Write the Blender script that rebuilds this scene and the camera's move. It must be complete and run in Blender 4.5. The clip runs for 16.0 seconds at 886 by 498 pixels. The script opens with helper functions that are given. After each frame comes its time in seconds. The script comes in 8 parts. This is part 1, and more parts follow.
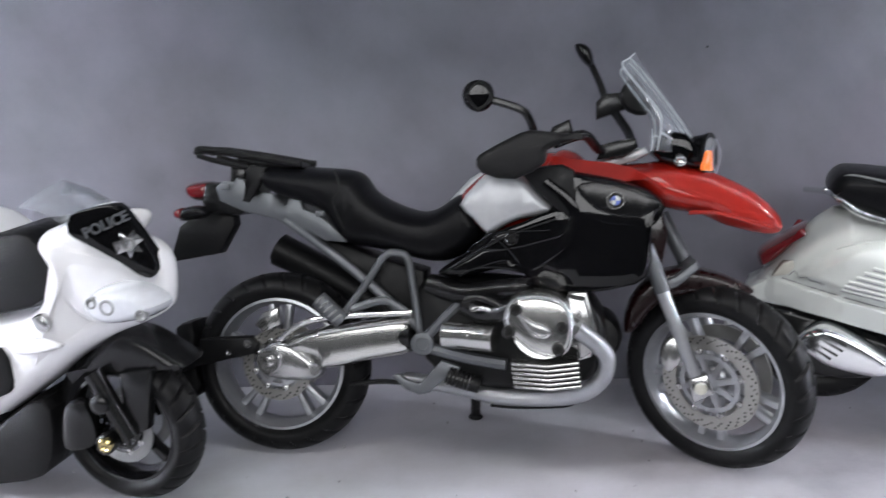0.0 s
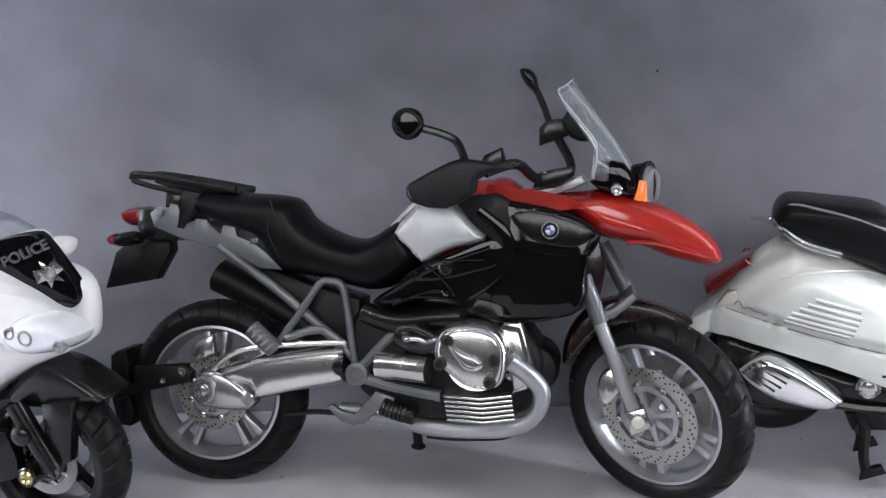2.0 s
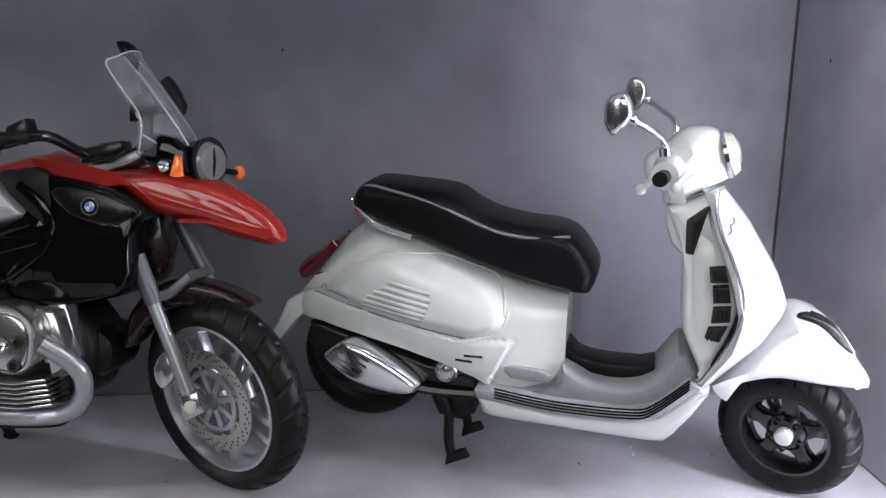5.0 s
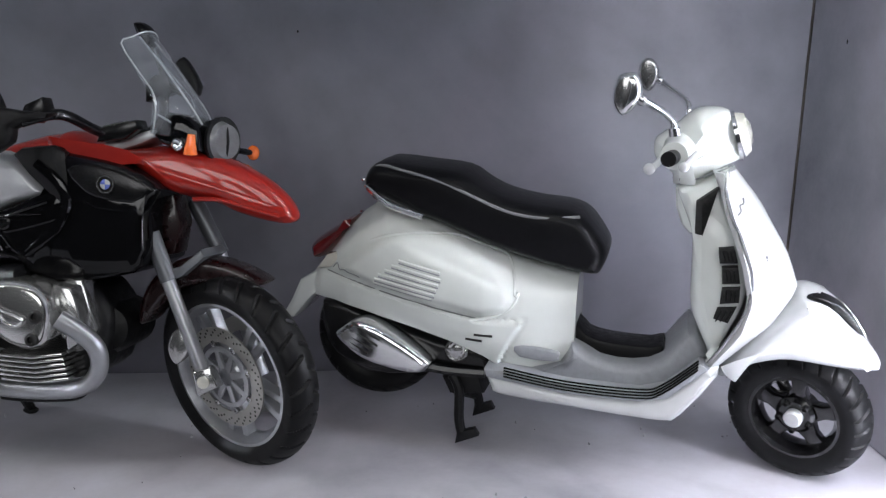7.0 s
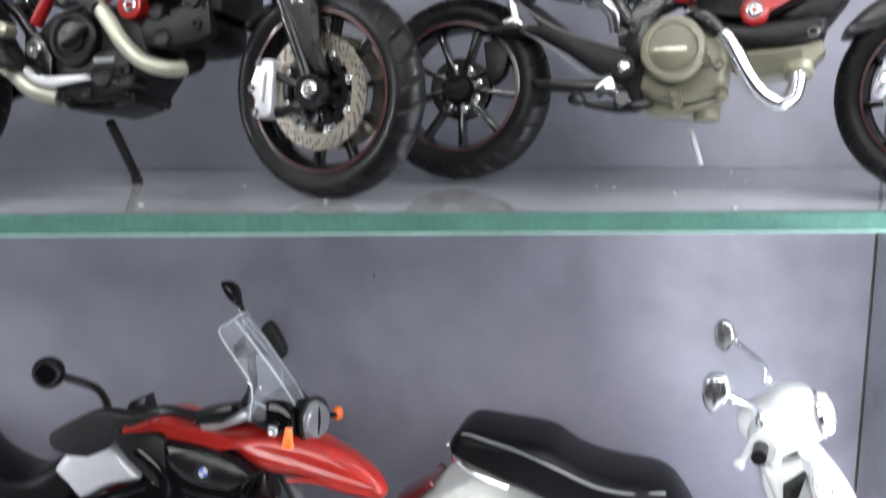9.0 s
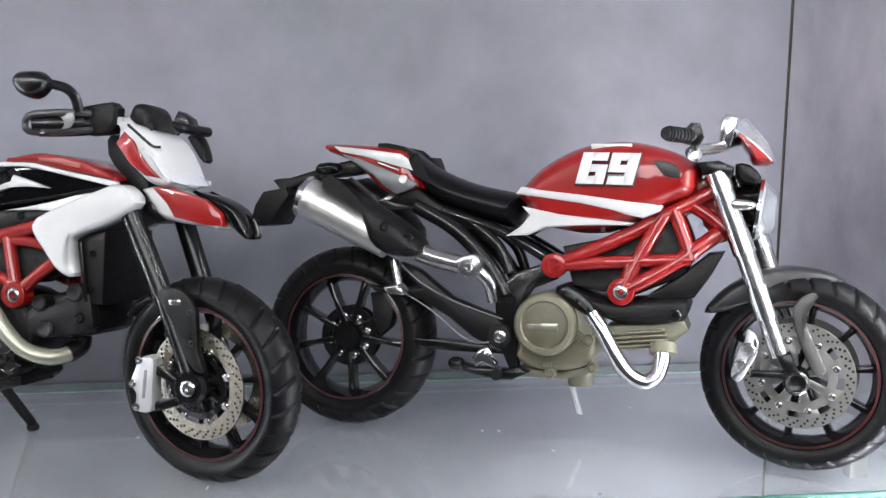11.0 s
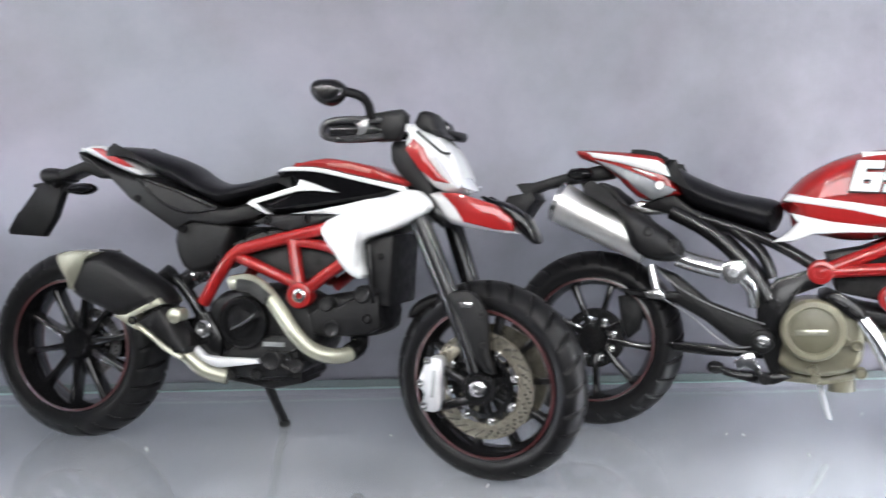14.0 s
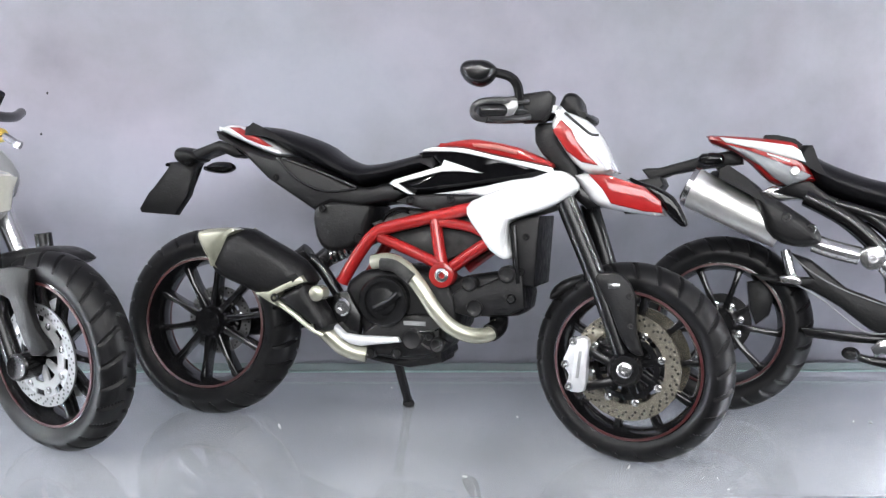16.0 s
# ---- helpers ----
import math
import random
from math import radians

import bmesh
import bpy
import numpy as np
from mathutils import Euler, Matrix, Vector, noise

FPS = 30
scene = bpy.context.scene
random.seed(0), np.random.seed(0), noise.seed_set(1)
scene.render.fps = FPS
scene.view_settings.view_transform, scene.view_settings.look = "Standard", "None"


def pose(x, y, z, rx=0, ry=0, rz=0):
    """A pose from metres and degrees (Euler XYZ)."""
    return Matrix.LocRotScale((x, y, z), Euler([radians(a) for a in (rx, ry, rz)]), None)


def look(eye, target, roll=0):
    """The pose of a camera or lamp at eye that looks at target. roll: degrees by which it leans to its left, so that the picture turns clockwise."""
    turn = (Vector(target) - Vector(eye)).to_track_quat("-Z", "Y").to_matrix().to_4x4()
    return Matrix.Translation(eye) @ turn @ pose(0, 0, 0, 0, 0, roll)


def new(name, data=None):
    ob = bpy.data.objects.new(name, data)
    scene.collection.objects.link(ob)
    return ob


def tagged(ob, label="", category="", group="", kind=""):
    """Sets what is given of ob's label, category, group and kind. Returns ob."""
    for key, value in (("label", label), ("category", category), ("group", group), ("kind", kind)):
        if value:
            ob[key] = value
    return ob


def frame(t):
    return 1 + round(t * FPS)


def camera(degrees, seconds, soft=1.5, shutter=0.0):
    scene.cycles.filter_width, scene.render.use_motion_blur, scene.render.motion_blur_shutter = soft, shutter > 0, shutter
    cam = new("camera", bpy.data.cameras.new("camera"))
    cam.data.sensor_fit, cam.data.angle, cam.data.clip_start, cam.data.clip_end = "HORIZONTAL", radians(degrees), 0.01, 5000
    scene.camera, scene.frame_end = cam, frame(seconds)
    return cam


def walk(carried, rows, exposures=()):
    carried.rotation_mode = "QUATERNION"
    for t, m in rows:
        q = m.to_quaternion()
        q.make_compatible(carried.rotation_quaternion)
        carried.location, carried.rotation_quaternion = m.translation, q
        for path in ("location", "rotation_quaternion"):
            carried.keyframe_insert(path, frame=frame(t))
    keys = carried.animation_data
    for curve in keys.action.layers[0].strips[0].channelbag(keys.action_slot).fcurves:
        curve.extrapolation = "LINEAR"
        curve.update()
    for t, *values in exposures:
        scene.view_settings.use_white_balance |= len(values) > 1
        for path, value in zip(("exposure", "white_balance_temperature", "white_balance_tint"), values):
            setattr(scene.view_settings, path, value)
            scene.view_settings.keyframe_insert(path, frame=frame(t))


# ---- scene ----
EXPOSURES = [(0.0, -0.4), (1.5, -0.45), (3.0, -0.38), (3.5, -0.4), (4.0, -0.74), (4.5, -1.0), (8.0, -1.05), (8.5, -0.64), (9.0, 0.02), (9.5, 0.22), (10.0, -0.01), (12.5, -0.36), (13.5, 0.06), (14.0, 0.13), (15.0, 0.38), (16.0, 0.33)]
# camera: seconds, x, y, z, yaw, pitch, roll
cam = camera(50.0, 16.0, soft=1.3, shutter=0.5)
ROWS = [
    (0, -0.0038, -0.0055, 0.1301, -0.93, -13.81, 1.03),
    (0.5, 0.0116, -0.0027, 0.1338, -1.58, -13.27, 1.19),
    (1, 0.0153, -0.0005, 0.1345, -1.21, -13.01, 1.36),
    (1.5, 0.0153, 0.0000, 0.1338, -1.05, -12.78, 1.14),
    (2, 0.0150, 0.0000, 0.1337, -0.77, -13.18, 0.76),
    (2.5, 0.0168, -0.0012, 0.1320, -0.44, -13.46, 0.22),
    (3, 0.0291, -0.0024, 0.1327, -0.61, -13.59, 0.12),
    (3.5, 0.0599, -0.0013, 0.1341, -3.18, -13.38, 0.23),
    (4, 0.0880, 0.0012, 0.1329, -5.53, -13.70, -0.32),
    (4.5, 0.1067, 0.0035, 0.1331, -6.05, -13.66, -0.80),
    (4.7, 0.1081, 0.0016, 0.1289, -6.19, -13.36, -1.03),
    (6.8, 0.1122, -0.0001, 0.1254, -4.75, -13.95, -1.00),
    (7, 0.1128, -0.0018, 0.1257, -4.52, -14.07, -1.01),
    (7.5, 0.1110, -0.0044, 0.1257, -5.09, -13.73, -1.19),
    (8, 0.1103, -0.0056, 0.1289, -4.65, -13.61, -1.01),
    (8.5, 0.1004, -0.0048, 0.1503, -4.41, -11.40, -0.64),
    (8.7, 0.0989, -0.0003, 0.1635, -3.54, -11.60, -0.40),
    (9, 0.0937, 0.0051, 0.1826, -3.61, -9.94, -0.27),
    (9.5, 0.0934, 0.0099, 0.2194, -5.46, -11.28, -0.51),
    (10, 0.1069, 0.0058, 0.2410, -5.61, -11.17, -0.25),
    (10.2, 0.1096, 0.0058, 0.2442, -5.47, -10.06, -0.25),
    (12.3, 0.1183, 0.0115, 0.2560, -6.90, -9.77, 0.26),
    (12.5, 0.1164, 0.0118, 0.2513, -6.96, -8.69, 0.17),
    (13, 0.1057, 0.0101, 0.2525, -5.27, -9.05, 0.30),
    (13.5, 0.0801, 0.0088, 0.2547, -4.57, -10.02, -0.14),
    (14, 0.0553, 0.0077, 0.2542, -3.45, -10.00, -0.07),
    (14.5, 0.0350, 0.0065, 0.2524, -2.62, -9.93, -0.29),
    (15, 0.0261, 0.0076, 0.2530, -2.47, -10.50, -0.36),
    (15.5, 0.0234, 0.0076, 0.2507, -2.42, -10.39, -0.58),
    (16, 0.0236, 0.0074, 0.2506, -2.23, -10.29, -0.62),
]
walk(cam, [(t, pose(x, y, z, 90 + pitch, roll, yaw)) for t, x, y, z, yaw, pitch, roll in ROWS], EXPOSURES)

# ---- light: shop room dim behind, LED strips along the cabinet's front frame ----
world = bpy.data.worlds.new("shop_air")
scene.world = world
world.use_nodes = True
world.node_tree.nodes["Background"].inputs[0].default_value = (0.85, 0.90, 1.0, 1)
world.node_tree.nodes["Background"].inputs[1].default_value = 0.05


def area_lamp(name, at, aim, wide, high, watts, colour=(1.0, 0.98, 0.97)):
    data = bpy.data.lights.new(name, "AREA")
    data.shape, data.size, data.size_y, data.energy, data.color = "RECTANGLE", wide, high, watts, colour
    lamp = new(name, data)
    lamp.matrix_world = look(at, aim)
    return lamp


# Unseen fill lamps added in front of the cabinet to brighten the models' fronts
for lamp_x in (-1.5, -0.9, -0.3, 0.3, 0.9):
    area_lamp("front_fill_light", (lamp_x, -3.0, 1.5), (0.05, 0.3, 0.1), 0.55, 1.0, 15.0, (0.97, 0.98, 1.0))


LED_LOWER_RIGHT, LED_LOWER_LEFT, LED_UPPER_RIGHT, LED_UPPER_LEFT, LED_TOP = 590.0, 1280.0, 345.0, 860.0, 560.0

# ---- materials ----
def node_material(name, colour, rough=0.5, metal=0.0, coat=0.0, vary=0.12, scale=60.0, bump=0.0, bump_scale=400.0,
                  rough_vary=0.12, flakes=0.0, spec=0.5):
    """Principled surface with large and small variation of tone, gloss and relief (object space, metres)."""
    m = bpy.data.materials.new(name)
    m.use_nodes = True
    nt = m.node_tree
    b = nt.nodes["Principled BSDF"]
    tc = nt.nodes.new("ShaderNodeTexCoord")
    n1 = nt.nodes.new("ShaderNodeTexNoise")
    n1.inputs["Scale"].default_value, n1.inputs["Detail"].default_value = scale, 6
    nt.links.new(tc.outputs["Object"], n1.inputs["Vector"])
    n2 = nt.nodes.new("ShaderNodeTexNoise")
    n2.inputs["Scale"].default_value, n2.inputs["Detail"].default_value = scale * 9, 4
    nt.links.new(tc.outputs["Object"], n2.inputs["Vector"])
    mix = nt.nodes.new("ShaderNodeMath")
    mix.operation = "MULTIPLY_ADD"
    mix.inputs[1].default_value = 0.5
    nt.links.new(n2.outputs["Fac"], mix.inputs[0])
    half = nt.nodes.new("ShaderNodeMath")
    half.operation = "MULTIPLY"
    half.inputs[1].default_value = 0.5
    nt.links.new(n1.outputs["Fac"], half.inputs[0])
    nt.links.new(half.outputs[0], mix.inputs[2])
    ramp = nt.nodes.new("ShaderNodeValToRGB")
    lo, hi = [tuple(max(0.0, min(1.0, c * k)) for c in colour) for k in (1 - vary, 1 + vary)]
    ramp.color_ramp.elements[0].position, ramp.color_ramp.elements[0].color = 0.35, (*lo, 1)
    ramp.color_ramp.elements[1].position, ramp.color_ramp.elements[1].color = 0.65, (*hi, 1)
    nt.links.new(mix.outputs[0], ramp.inputs[0])
    nt.links.new(ramp.outputs[0], b.inputs["Base Color"])
    r = nt.nodes.new("ShaderNodeMapRange")
    r.inputs["To Min"].default_value, r.inputs["To Max"].default_value = max(0.02, rough - rough_vary * rough * 2), min(1, rough + rough_vary * rough * 2)
    r.inputs["From Min"].default_value, r.inputs["From Max"].default_value = 0.3, 0.7
    nt.links.new(n2.outputs["Fac"], r.inputs["Value"])
    nt.links.new(r.outputs[0], b.inputs["Roughness"])
    b.inputs["Metallic"].default_value = metal
    b.inputs["Coat Weight"].default_value = coat
    b.inputs["Coat Roughness"].default_value = 0.045
    b.inputs["Specular IOR Level"].default_value = spec
    if bump:
        n3 = nt.nodes.new("ShaderNodeTexNoise")
        n3.inputs["Scale"].default_value, n3.inputs["Detail"].default_value = bump_scale, 5
        nt.links.new(tc.outputs["Object"], n3.inputs["Vector"])
        bp = nt.nodes.new("ShaderNodeBump")
        bp.inputs["Strength"].default_value, bp.inputs["Distance"].default_value = bump, 0.0004
        nt.links.new(n3.outputs["Fac"], bp.inputs["Height"])
        nt.links.new(bp.outputs[0], b.inputs["Normal"])
    return m


def clear_material(name, colour, rough=0.03, ior=1.49):
    m = bpy.data.materials.new(name)
    m.use_nodes = True
    b = m.node_tree.nodes["Principled BSDF"]
    b.inputs["Base Color"].default_value = (*colour, 1)
    b.inputs["Transmission Weight"].default_value = 1.0
    b.inputs["Roughness"].default_value = rough
    b.inputs["IOR"].default_value = ior
    return m


BLACK = node_material("satin_black_plastic", (0.005, 0.005, 0.0055), 0.25, rough_vary=0.0, vary=0.25, bump=0.02, bump_scale=900, spec=0.4)
MATT = node_material("matt_black_plastic", (0.005, 0.005, 0.0055), 0.46, vary=0.25, bump=0.2, bump_scale=1500, spec=0.22)
SEAT = node_material("seat_black_vinyl", (0.005, 0.005, 0.006), 0.36, vary=0.2, bump=0.12, bump_scale=1200, spec=0.13, rough_vary=0.05)
GLOSS = node_material("gloss_black_paint", (0.003, 0.003, 0.0035), 0.2, coat=0.6, vary=0.2, spec=0.0, rough_vary=0.0)
RED = node_material("gloss_red_paint", (0.225, 0.006, 0.006), 0.42, coat=1.0, vary=0.08, scale=30, bump=0.02, spec=0.2)
RED2 = node_material("gloss_orange_red_paint", (0.30, 0.010, 0.005), 0.42, coat=1.0, vary=0.08, scale=30, bump=0.02, spec=0.2)
WHITE = node_material("gloss_white_paint", (0.52, 0.53, 0.535), 0.42, coat=1.0, vary=0.03, scale=30, bump=0.02, spec=0.2)
CREAM = node_material("pearl_white_paint", (0.65, 0.68, 0.655), 0.42, coat=1.0, vary=0.03, scale=25, bump=0.02, spec=0.2)
BRIGHTWHITE = node_material("bright_white_paint", (0.80, 0.80, 0.82), 0.4, coat=1.0, vary=0.03, scale=30, bump=0.02, spec=0.2)
SILVER = node_material("silver_paint", (0.52, 0.53, 0.55), 0.36, metal=0.3, vary=0.05, scale=60, bump=0.1, bump_scale=2500, rough_vary=0.05)
MAROON = node_material("dark_maroon_gloss", (0.008, 0.0014, 0.0018), 0.3, coat=0.4, vary=0.2, spec=0.3)
RIMSILVER = node_material("silver_wheel_paint", (0.40, 0.41, 0.43), 0.34, metal=0.75, vary=0.06, rough_vary=0.05)
FRAME = node_material("grey_frame_paint", (0.125, 0.132, 0.142), 0.42, metal=0.5, vary=0.05, bump=0.1, rough_vary=0.05)
ALLOY = node_material("cast_alloy", (0.47, 0.47, 0.47), 0.2, metal=0.9, vary=0.05, rough_vary=0.0)
CHROME = node_material("chrome_plate", (0.86, 0.87, 0.88), 0.17, metal=1.0, vary=0.03, rough_vary=0.0)
STEEL = node_material("brushed_steel", (0.56, 0.56, 0.56), 0.24, metal=1.0, vary=0.05, rough_vary=0.0)
DISC = node_material("brake_disc_steel", (0.36, 0.355, 0.335), 0.28, metal=0.75, vary=0.05, rough_vary=0.0)
BRASS = node_material("pale_olive_cast_plastic", (0.150, 0.143, 0.100), 0.38, vary=0.12, bump=0.1)
BRASSDARK = node_material("darker_olive_cast_plastic", (0.100, 0.096, 0.064), 0.40, vary=0.12)
DARK = node_material("dark_hole", (0.006, 0.006, 0.006), 0.7, vary=0.2)
REDLENS = node_material("red_lens", (0.13, 0.005, 0.008), 0.12, coat=1.0, vary=0.1)
ORANGE = node_material("orange_lens", (0.85, 0.16, 0.02), 0.18, coat=1.0, vary=0.06)
LENS = node_material("milky_lamp_lens", (0.52, 0.51, 0.45), 0.12, coat=1.0, vary=0.06)
BRIGHT = node_material("polished_cast_alloy", (0.64, 0.64, 0.625), 0.18, metal=0.95, vary=0.02, rough_vary=0.0)
GREYLENS = node_material("smoked_lamp_lens", (0.13, 0.13, 0.135), 0.15, coat=1.0, vary=0.15)
FROST = node_material("frosted_lamp_lens", (0.58, 0.60, 0.64), 0.1, coat=1.0, vary=0.06)
BRUSHED = node_material("brushed_silencer_steel", (0.70, 0.70, 0.69), 0.38, metal=0.85, vary=0.06, rough_vary=0.0)
FADED = node_material("faded_pale_lettering", (0.30, 0.085, 0.07), 0.4)
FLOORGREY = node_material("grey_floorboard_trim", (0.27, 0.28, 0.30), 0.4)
DISCGREY = node_material("dull_grey_brake_disc", (0.12, 0.12, 0.122), 0.36, metal=0.5, vary=0.1, rough_vary=0.0)
GREYPL = node_material("grey_plastic", (0.20, 0.205, 0.21), 0.45, vary=0.15)
CLEAR = clear_material("clear_plastic", (0.96, 0.97, 0.97))


def pane_material(name, tint, film_low=0.11, film_high=0.25, smear_size=22.0, mirror=0.05):
    """Dusty shelf glass: lets tinted light straight through, mirrors more at grazing angles."""
    m = bpy.data.materials.new(name)
    m.use_nodes = True
    nt = m.node_tree
    nt.nodes.remove(nt.nodes["Principled BSDF"])
    clear = nt.nodes.new("ShaderNodeBsdfTransparent")
    clear.inputs[0].default_value = (*tint, 1)
    gloss = nt.nodes.new("ShaderNodeBsdfGlossy")
    gloss.inputs["Roughness"].default_value = 0.02
    face = nt.nodes.new("ShaderNodeLayerWeight")
    face.inputs["Blend"].default_value = 0.5
    power = nt.nodes.new("ShaderNodeMath")
    power.operation = "POWER"
    power.inputs[1].default_value = 5.0
    nt.links.new(face.outputs["Facing"], power.inputs[0])
    fres = nt.nodes.new("ShaderNodeMath")
    fres.operation = "MULTIPLY_ADD"
    fres.inputs[1].default_value, fres.inputs[2].default_value = 1.7, mirror
    nt.links.new(power.outputs[0], fres.inputs[0])
    mix = nt.nodes.new("ShaderNodeMixShader")
    nt.links.new(fres.outputs[0], mix.inputs[0])
    nt.links.new(clear.outputs[0], mix.inputs[1])
    nt.links.new(gloss.outputs[0], mix.inputs[2])
    dust = nt.nodes.new("ShaderNodeBsdfDiffuse")
    dust.inputs[0].default_value = (0.72, 0.74, 0.78, 1)
    tc = nt.nodes.new("ShaderNodeTexCoord")
    smear = nt.nodes.new("ShaderNodeTexNoise")
    smear.inputs["Scale"].default_value, smear.inputs["Detail"].default_value, smear.inputs["Distortion"].default_value = smear_size, 6, 1.2
    nt.links.new(tc.outputs["Object"], smear.inputs["Vector"])
    span = nt.nodes.new("ShaderNodeMapRange")
    span.inputs["From Min"].default_value, span.inputs["From Max"].default_value = 0.35, 0.75
    span.inputs["To Min"].default_value, span.inputs["To Max"].default_value = film_low, film_high
    nt.links.new(smear.outputs["Fac"], span.inputs["Value"])
    film = nt.nodes.new("ShaderNodeMixShader")
    nt.links.new(span.outputs[0], film.inputs[0])
    nt.links.new(mix.outputs[0], film.inputs[1])
    nt.links.new(dust.outputs[0], film.inputs[2])
    nt.links.new(film.outputs[0], nt.nodes["Material Output"].inputs["Surface"])
    return m


GLASS = pane_material("shelf_glass", (0.94, 0.965, 0.955))
SCREEN = pane_material("clear_windscreen_plastic", (0.93, 0.95, 0.96), 0.03, 0.15, 90.0, 0.06)
SCREENEDGE = node_material("screen_cut_edge", (0.46, 0.49, 0.51), 0.15, coat=1.0, vary=0.1)
GLASSEDGE = node_material("green_glass_edge", (0.055, 0.140, 0.112), 0.5, vary=0.2, spec=0.2, scale=90, bump=0.3)
TYRE = node_material("tyre_rubber", (0.006, 0.006, 0.0065), 0.38, rough_vary=0.02, vary=0.3, scale=80, bump=0.05, bump_scale=1500, spec=0.14)
DISCGOLD = node_material("bronzed_brake_disc", (0.52, 0.48, 0.39), 0.2, metal=0.85, vary=0.05, rough_vary=0.0)
# pale colour that paints the glint along the glass edges
EDGELINE = node_material("painted_edge_glint", (0.34, 0.52, 0.46), 0.45, vary=0.1, spec=0.2)
BACKEDGE = node_material("dark_glass_back_edge", (0.085, 0.14, 0.122), 0.42, vary=0.2)
RIMBLACK = node_material("gloss_black_rim", (0.005, 0.005, 0.0055), 0.2, coat=0.5, vary=0.2, spec=0.3, rough_vary=0.0)
REDLINE = node_material("red_rim_stripe", (0.035, 0.003, 0.004), 0.42, vary=0.1)


def panel_material(name, base, rough):
    """Grey laminate with soft cloudy mottling at two sizes and faint specks."""
    m = node_material(name, base, rough, vary=0.0, spec=0.5)
    nt = m.node_tree
    b = nt.nodes["Principled BSDF"]
    tc = nt.nodes.new("ShaderNodeTexCoord")
    big = nt.nodes.new("ShaderNodeTexNoise")
    big.inputs["Scale"].default_value, big.inputs["Detail"].default_value, big.inputs["Roughness"].default_value = 7.0, 5, 0.55
    big.inputs["Distortion"].default_value = 0.6
    nt.links.new(tc.outputs["Object"], big.inputs["Vector"])
    fine = nt.nodes.new("ShaderNodeTexNoise")
    fine.inputs["Scale"].default_value, fine.inputs["Detail"].default_value = 60.0, 8
    nt.links.new(tc.outputs["Object"], fine.inputs["Vector"])
    add = nt.nodes.new("ShaderNodeMath")
    add.operation = "MULTIPLY_ADD"
    add.inputs[1].default_value = 0.25
    nt.links.new(fine.outputs["Fac"], add.inputs[0])
    nt.links.new(big.outputs["Fac"], add.inputs[2])
    ramp = nt.nodes.new("ShaderNodeValToRGB")
    ramp.color_ramp.elements[0].position, ramp.color_ramp.elements[0].color = 0.42, (*[c * 0.62 for c in base], 1)
    ramp.color_ramp.elements[1].position, ramp.color_ramp.elements[1].color = 0.78, (*[min(1, c * 1.25) for c in base], 1)
    mid = ramp.color_ramp.elements.new(0.60)
    mid.color = (base[0] * 0.97, base[1] * 0.97, base[2] * 0.94, 1)
    nt.links.new(add.outputs[0], ramp.inputs[0])
    tone = nt.nodes.new("ShaderNodeTexNoise")
    tone.inputs["Scale"].default_value, tone.inputs["Detail"].default_value, tone.inputs["Distortion"].default_value = 4.5, 4, 1.6
    nt.links.new(tc.outputs["Object"], tone.inputs["Vector"])
    hue = nt.nodes.new("ShaderNodeValToRGB")
    hue.color_ramp.elements[0].position, hue.color_ramp.elements[0].color = 0.38, (1.02, 0.985, 1.015, 1)
    hue.color_ramp.elements[1].position, hue.color_ramp.elements[1].color = 0.62, (0.965, 1.0, 1.0, 1)
    nt.links.new(tone.outputs["Fac"], hue.inputs[0])
    tint = nt.nodes.new("ShaderNodeMix")
    tint.data_type, tint.blend_type = "RGBA", "MULTIPLY"
    tint.inputs["Factor"].default_value = 1.0
    nt.links.new(ramp.outputs[0], tint.inputs["A"])
    nt.links.new(hue.outputs[0], tint.inputs["B"])
    ramp = tint
    nt.links.new(ramp.outputs["Result"], b.inputs["Base Color"])
    return m


PALEMETAL = node_material("pale_bronze_pipe", (0.34, 0.34, 0.275), 0.26, metal=0.6, vary=0.08, rough_vary=0.0)
FENDERGREY = node_material("dark_grey_fender_plastic", (0.018, 0.018, 0.019), 0.38, rough_vary=0.05, vary=0.2)
FENDERSTAY = node_material("grey_fender_stay", (0.05, 0.05, 0.049), 0.4, vary=0.15)
# Side panels: base colour raised to stand in for light the strips don't throw there
SIDEPANEL = panel_material("lightened_grey_laminate", (0.43, 0.43, 0.48), 0.5)
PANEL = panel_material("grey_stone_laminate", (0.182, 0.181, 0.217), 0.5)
FLOOR = panel_material("grey_shelf_laminate", (0.46, 0.46, 0.50), 0.42)


# ---- mesh helpers: local millimetres, u forward, w to the bike's right, v up ----
def at_mm(u, w, v):
    return Vector((u * 0.001, -w * 0.001, v * 0.001))


def part(name, bm, material, parent, label="", sharp=38, matrix=None):
    bmesh.ops.recalc_face_normals(bm, faces=bm.faces)
    me = bpy.data.meshes.new(name)
    bm.to_mesh(me)
    bm.free()
    me.materials.append(material)
    me.polygons.foreach_set("use_smooth", [True] * len(me.polygons))
    me.set_sharp_from_angle(angle=radians(sharp))
    ob = new(name, me)
    if parent is not None:
        ob.parent = parent
    if matrix is not None:
        ob.matrix_local = matrix
    if label:
        ob["label"] = label
    return ob


def thing(name, label, category, matrix, group=""):
    ob = new(name)
    ob.empty_display_size = 0.01
    ob.matrix_world = matrix
    return tagged(ob, label, category, group)


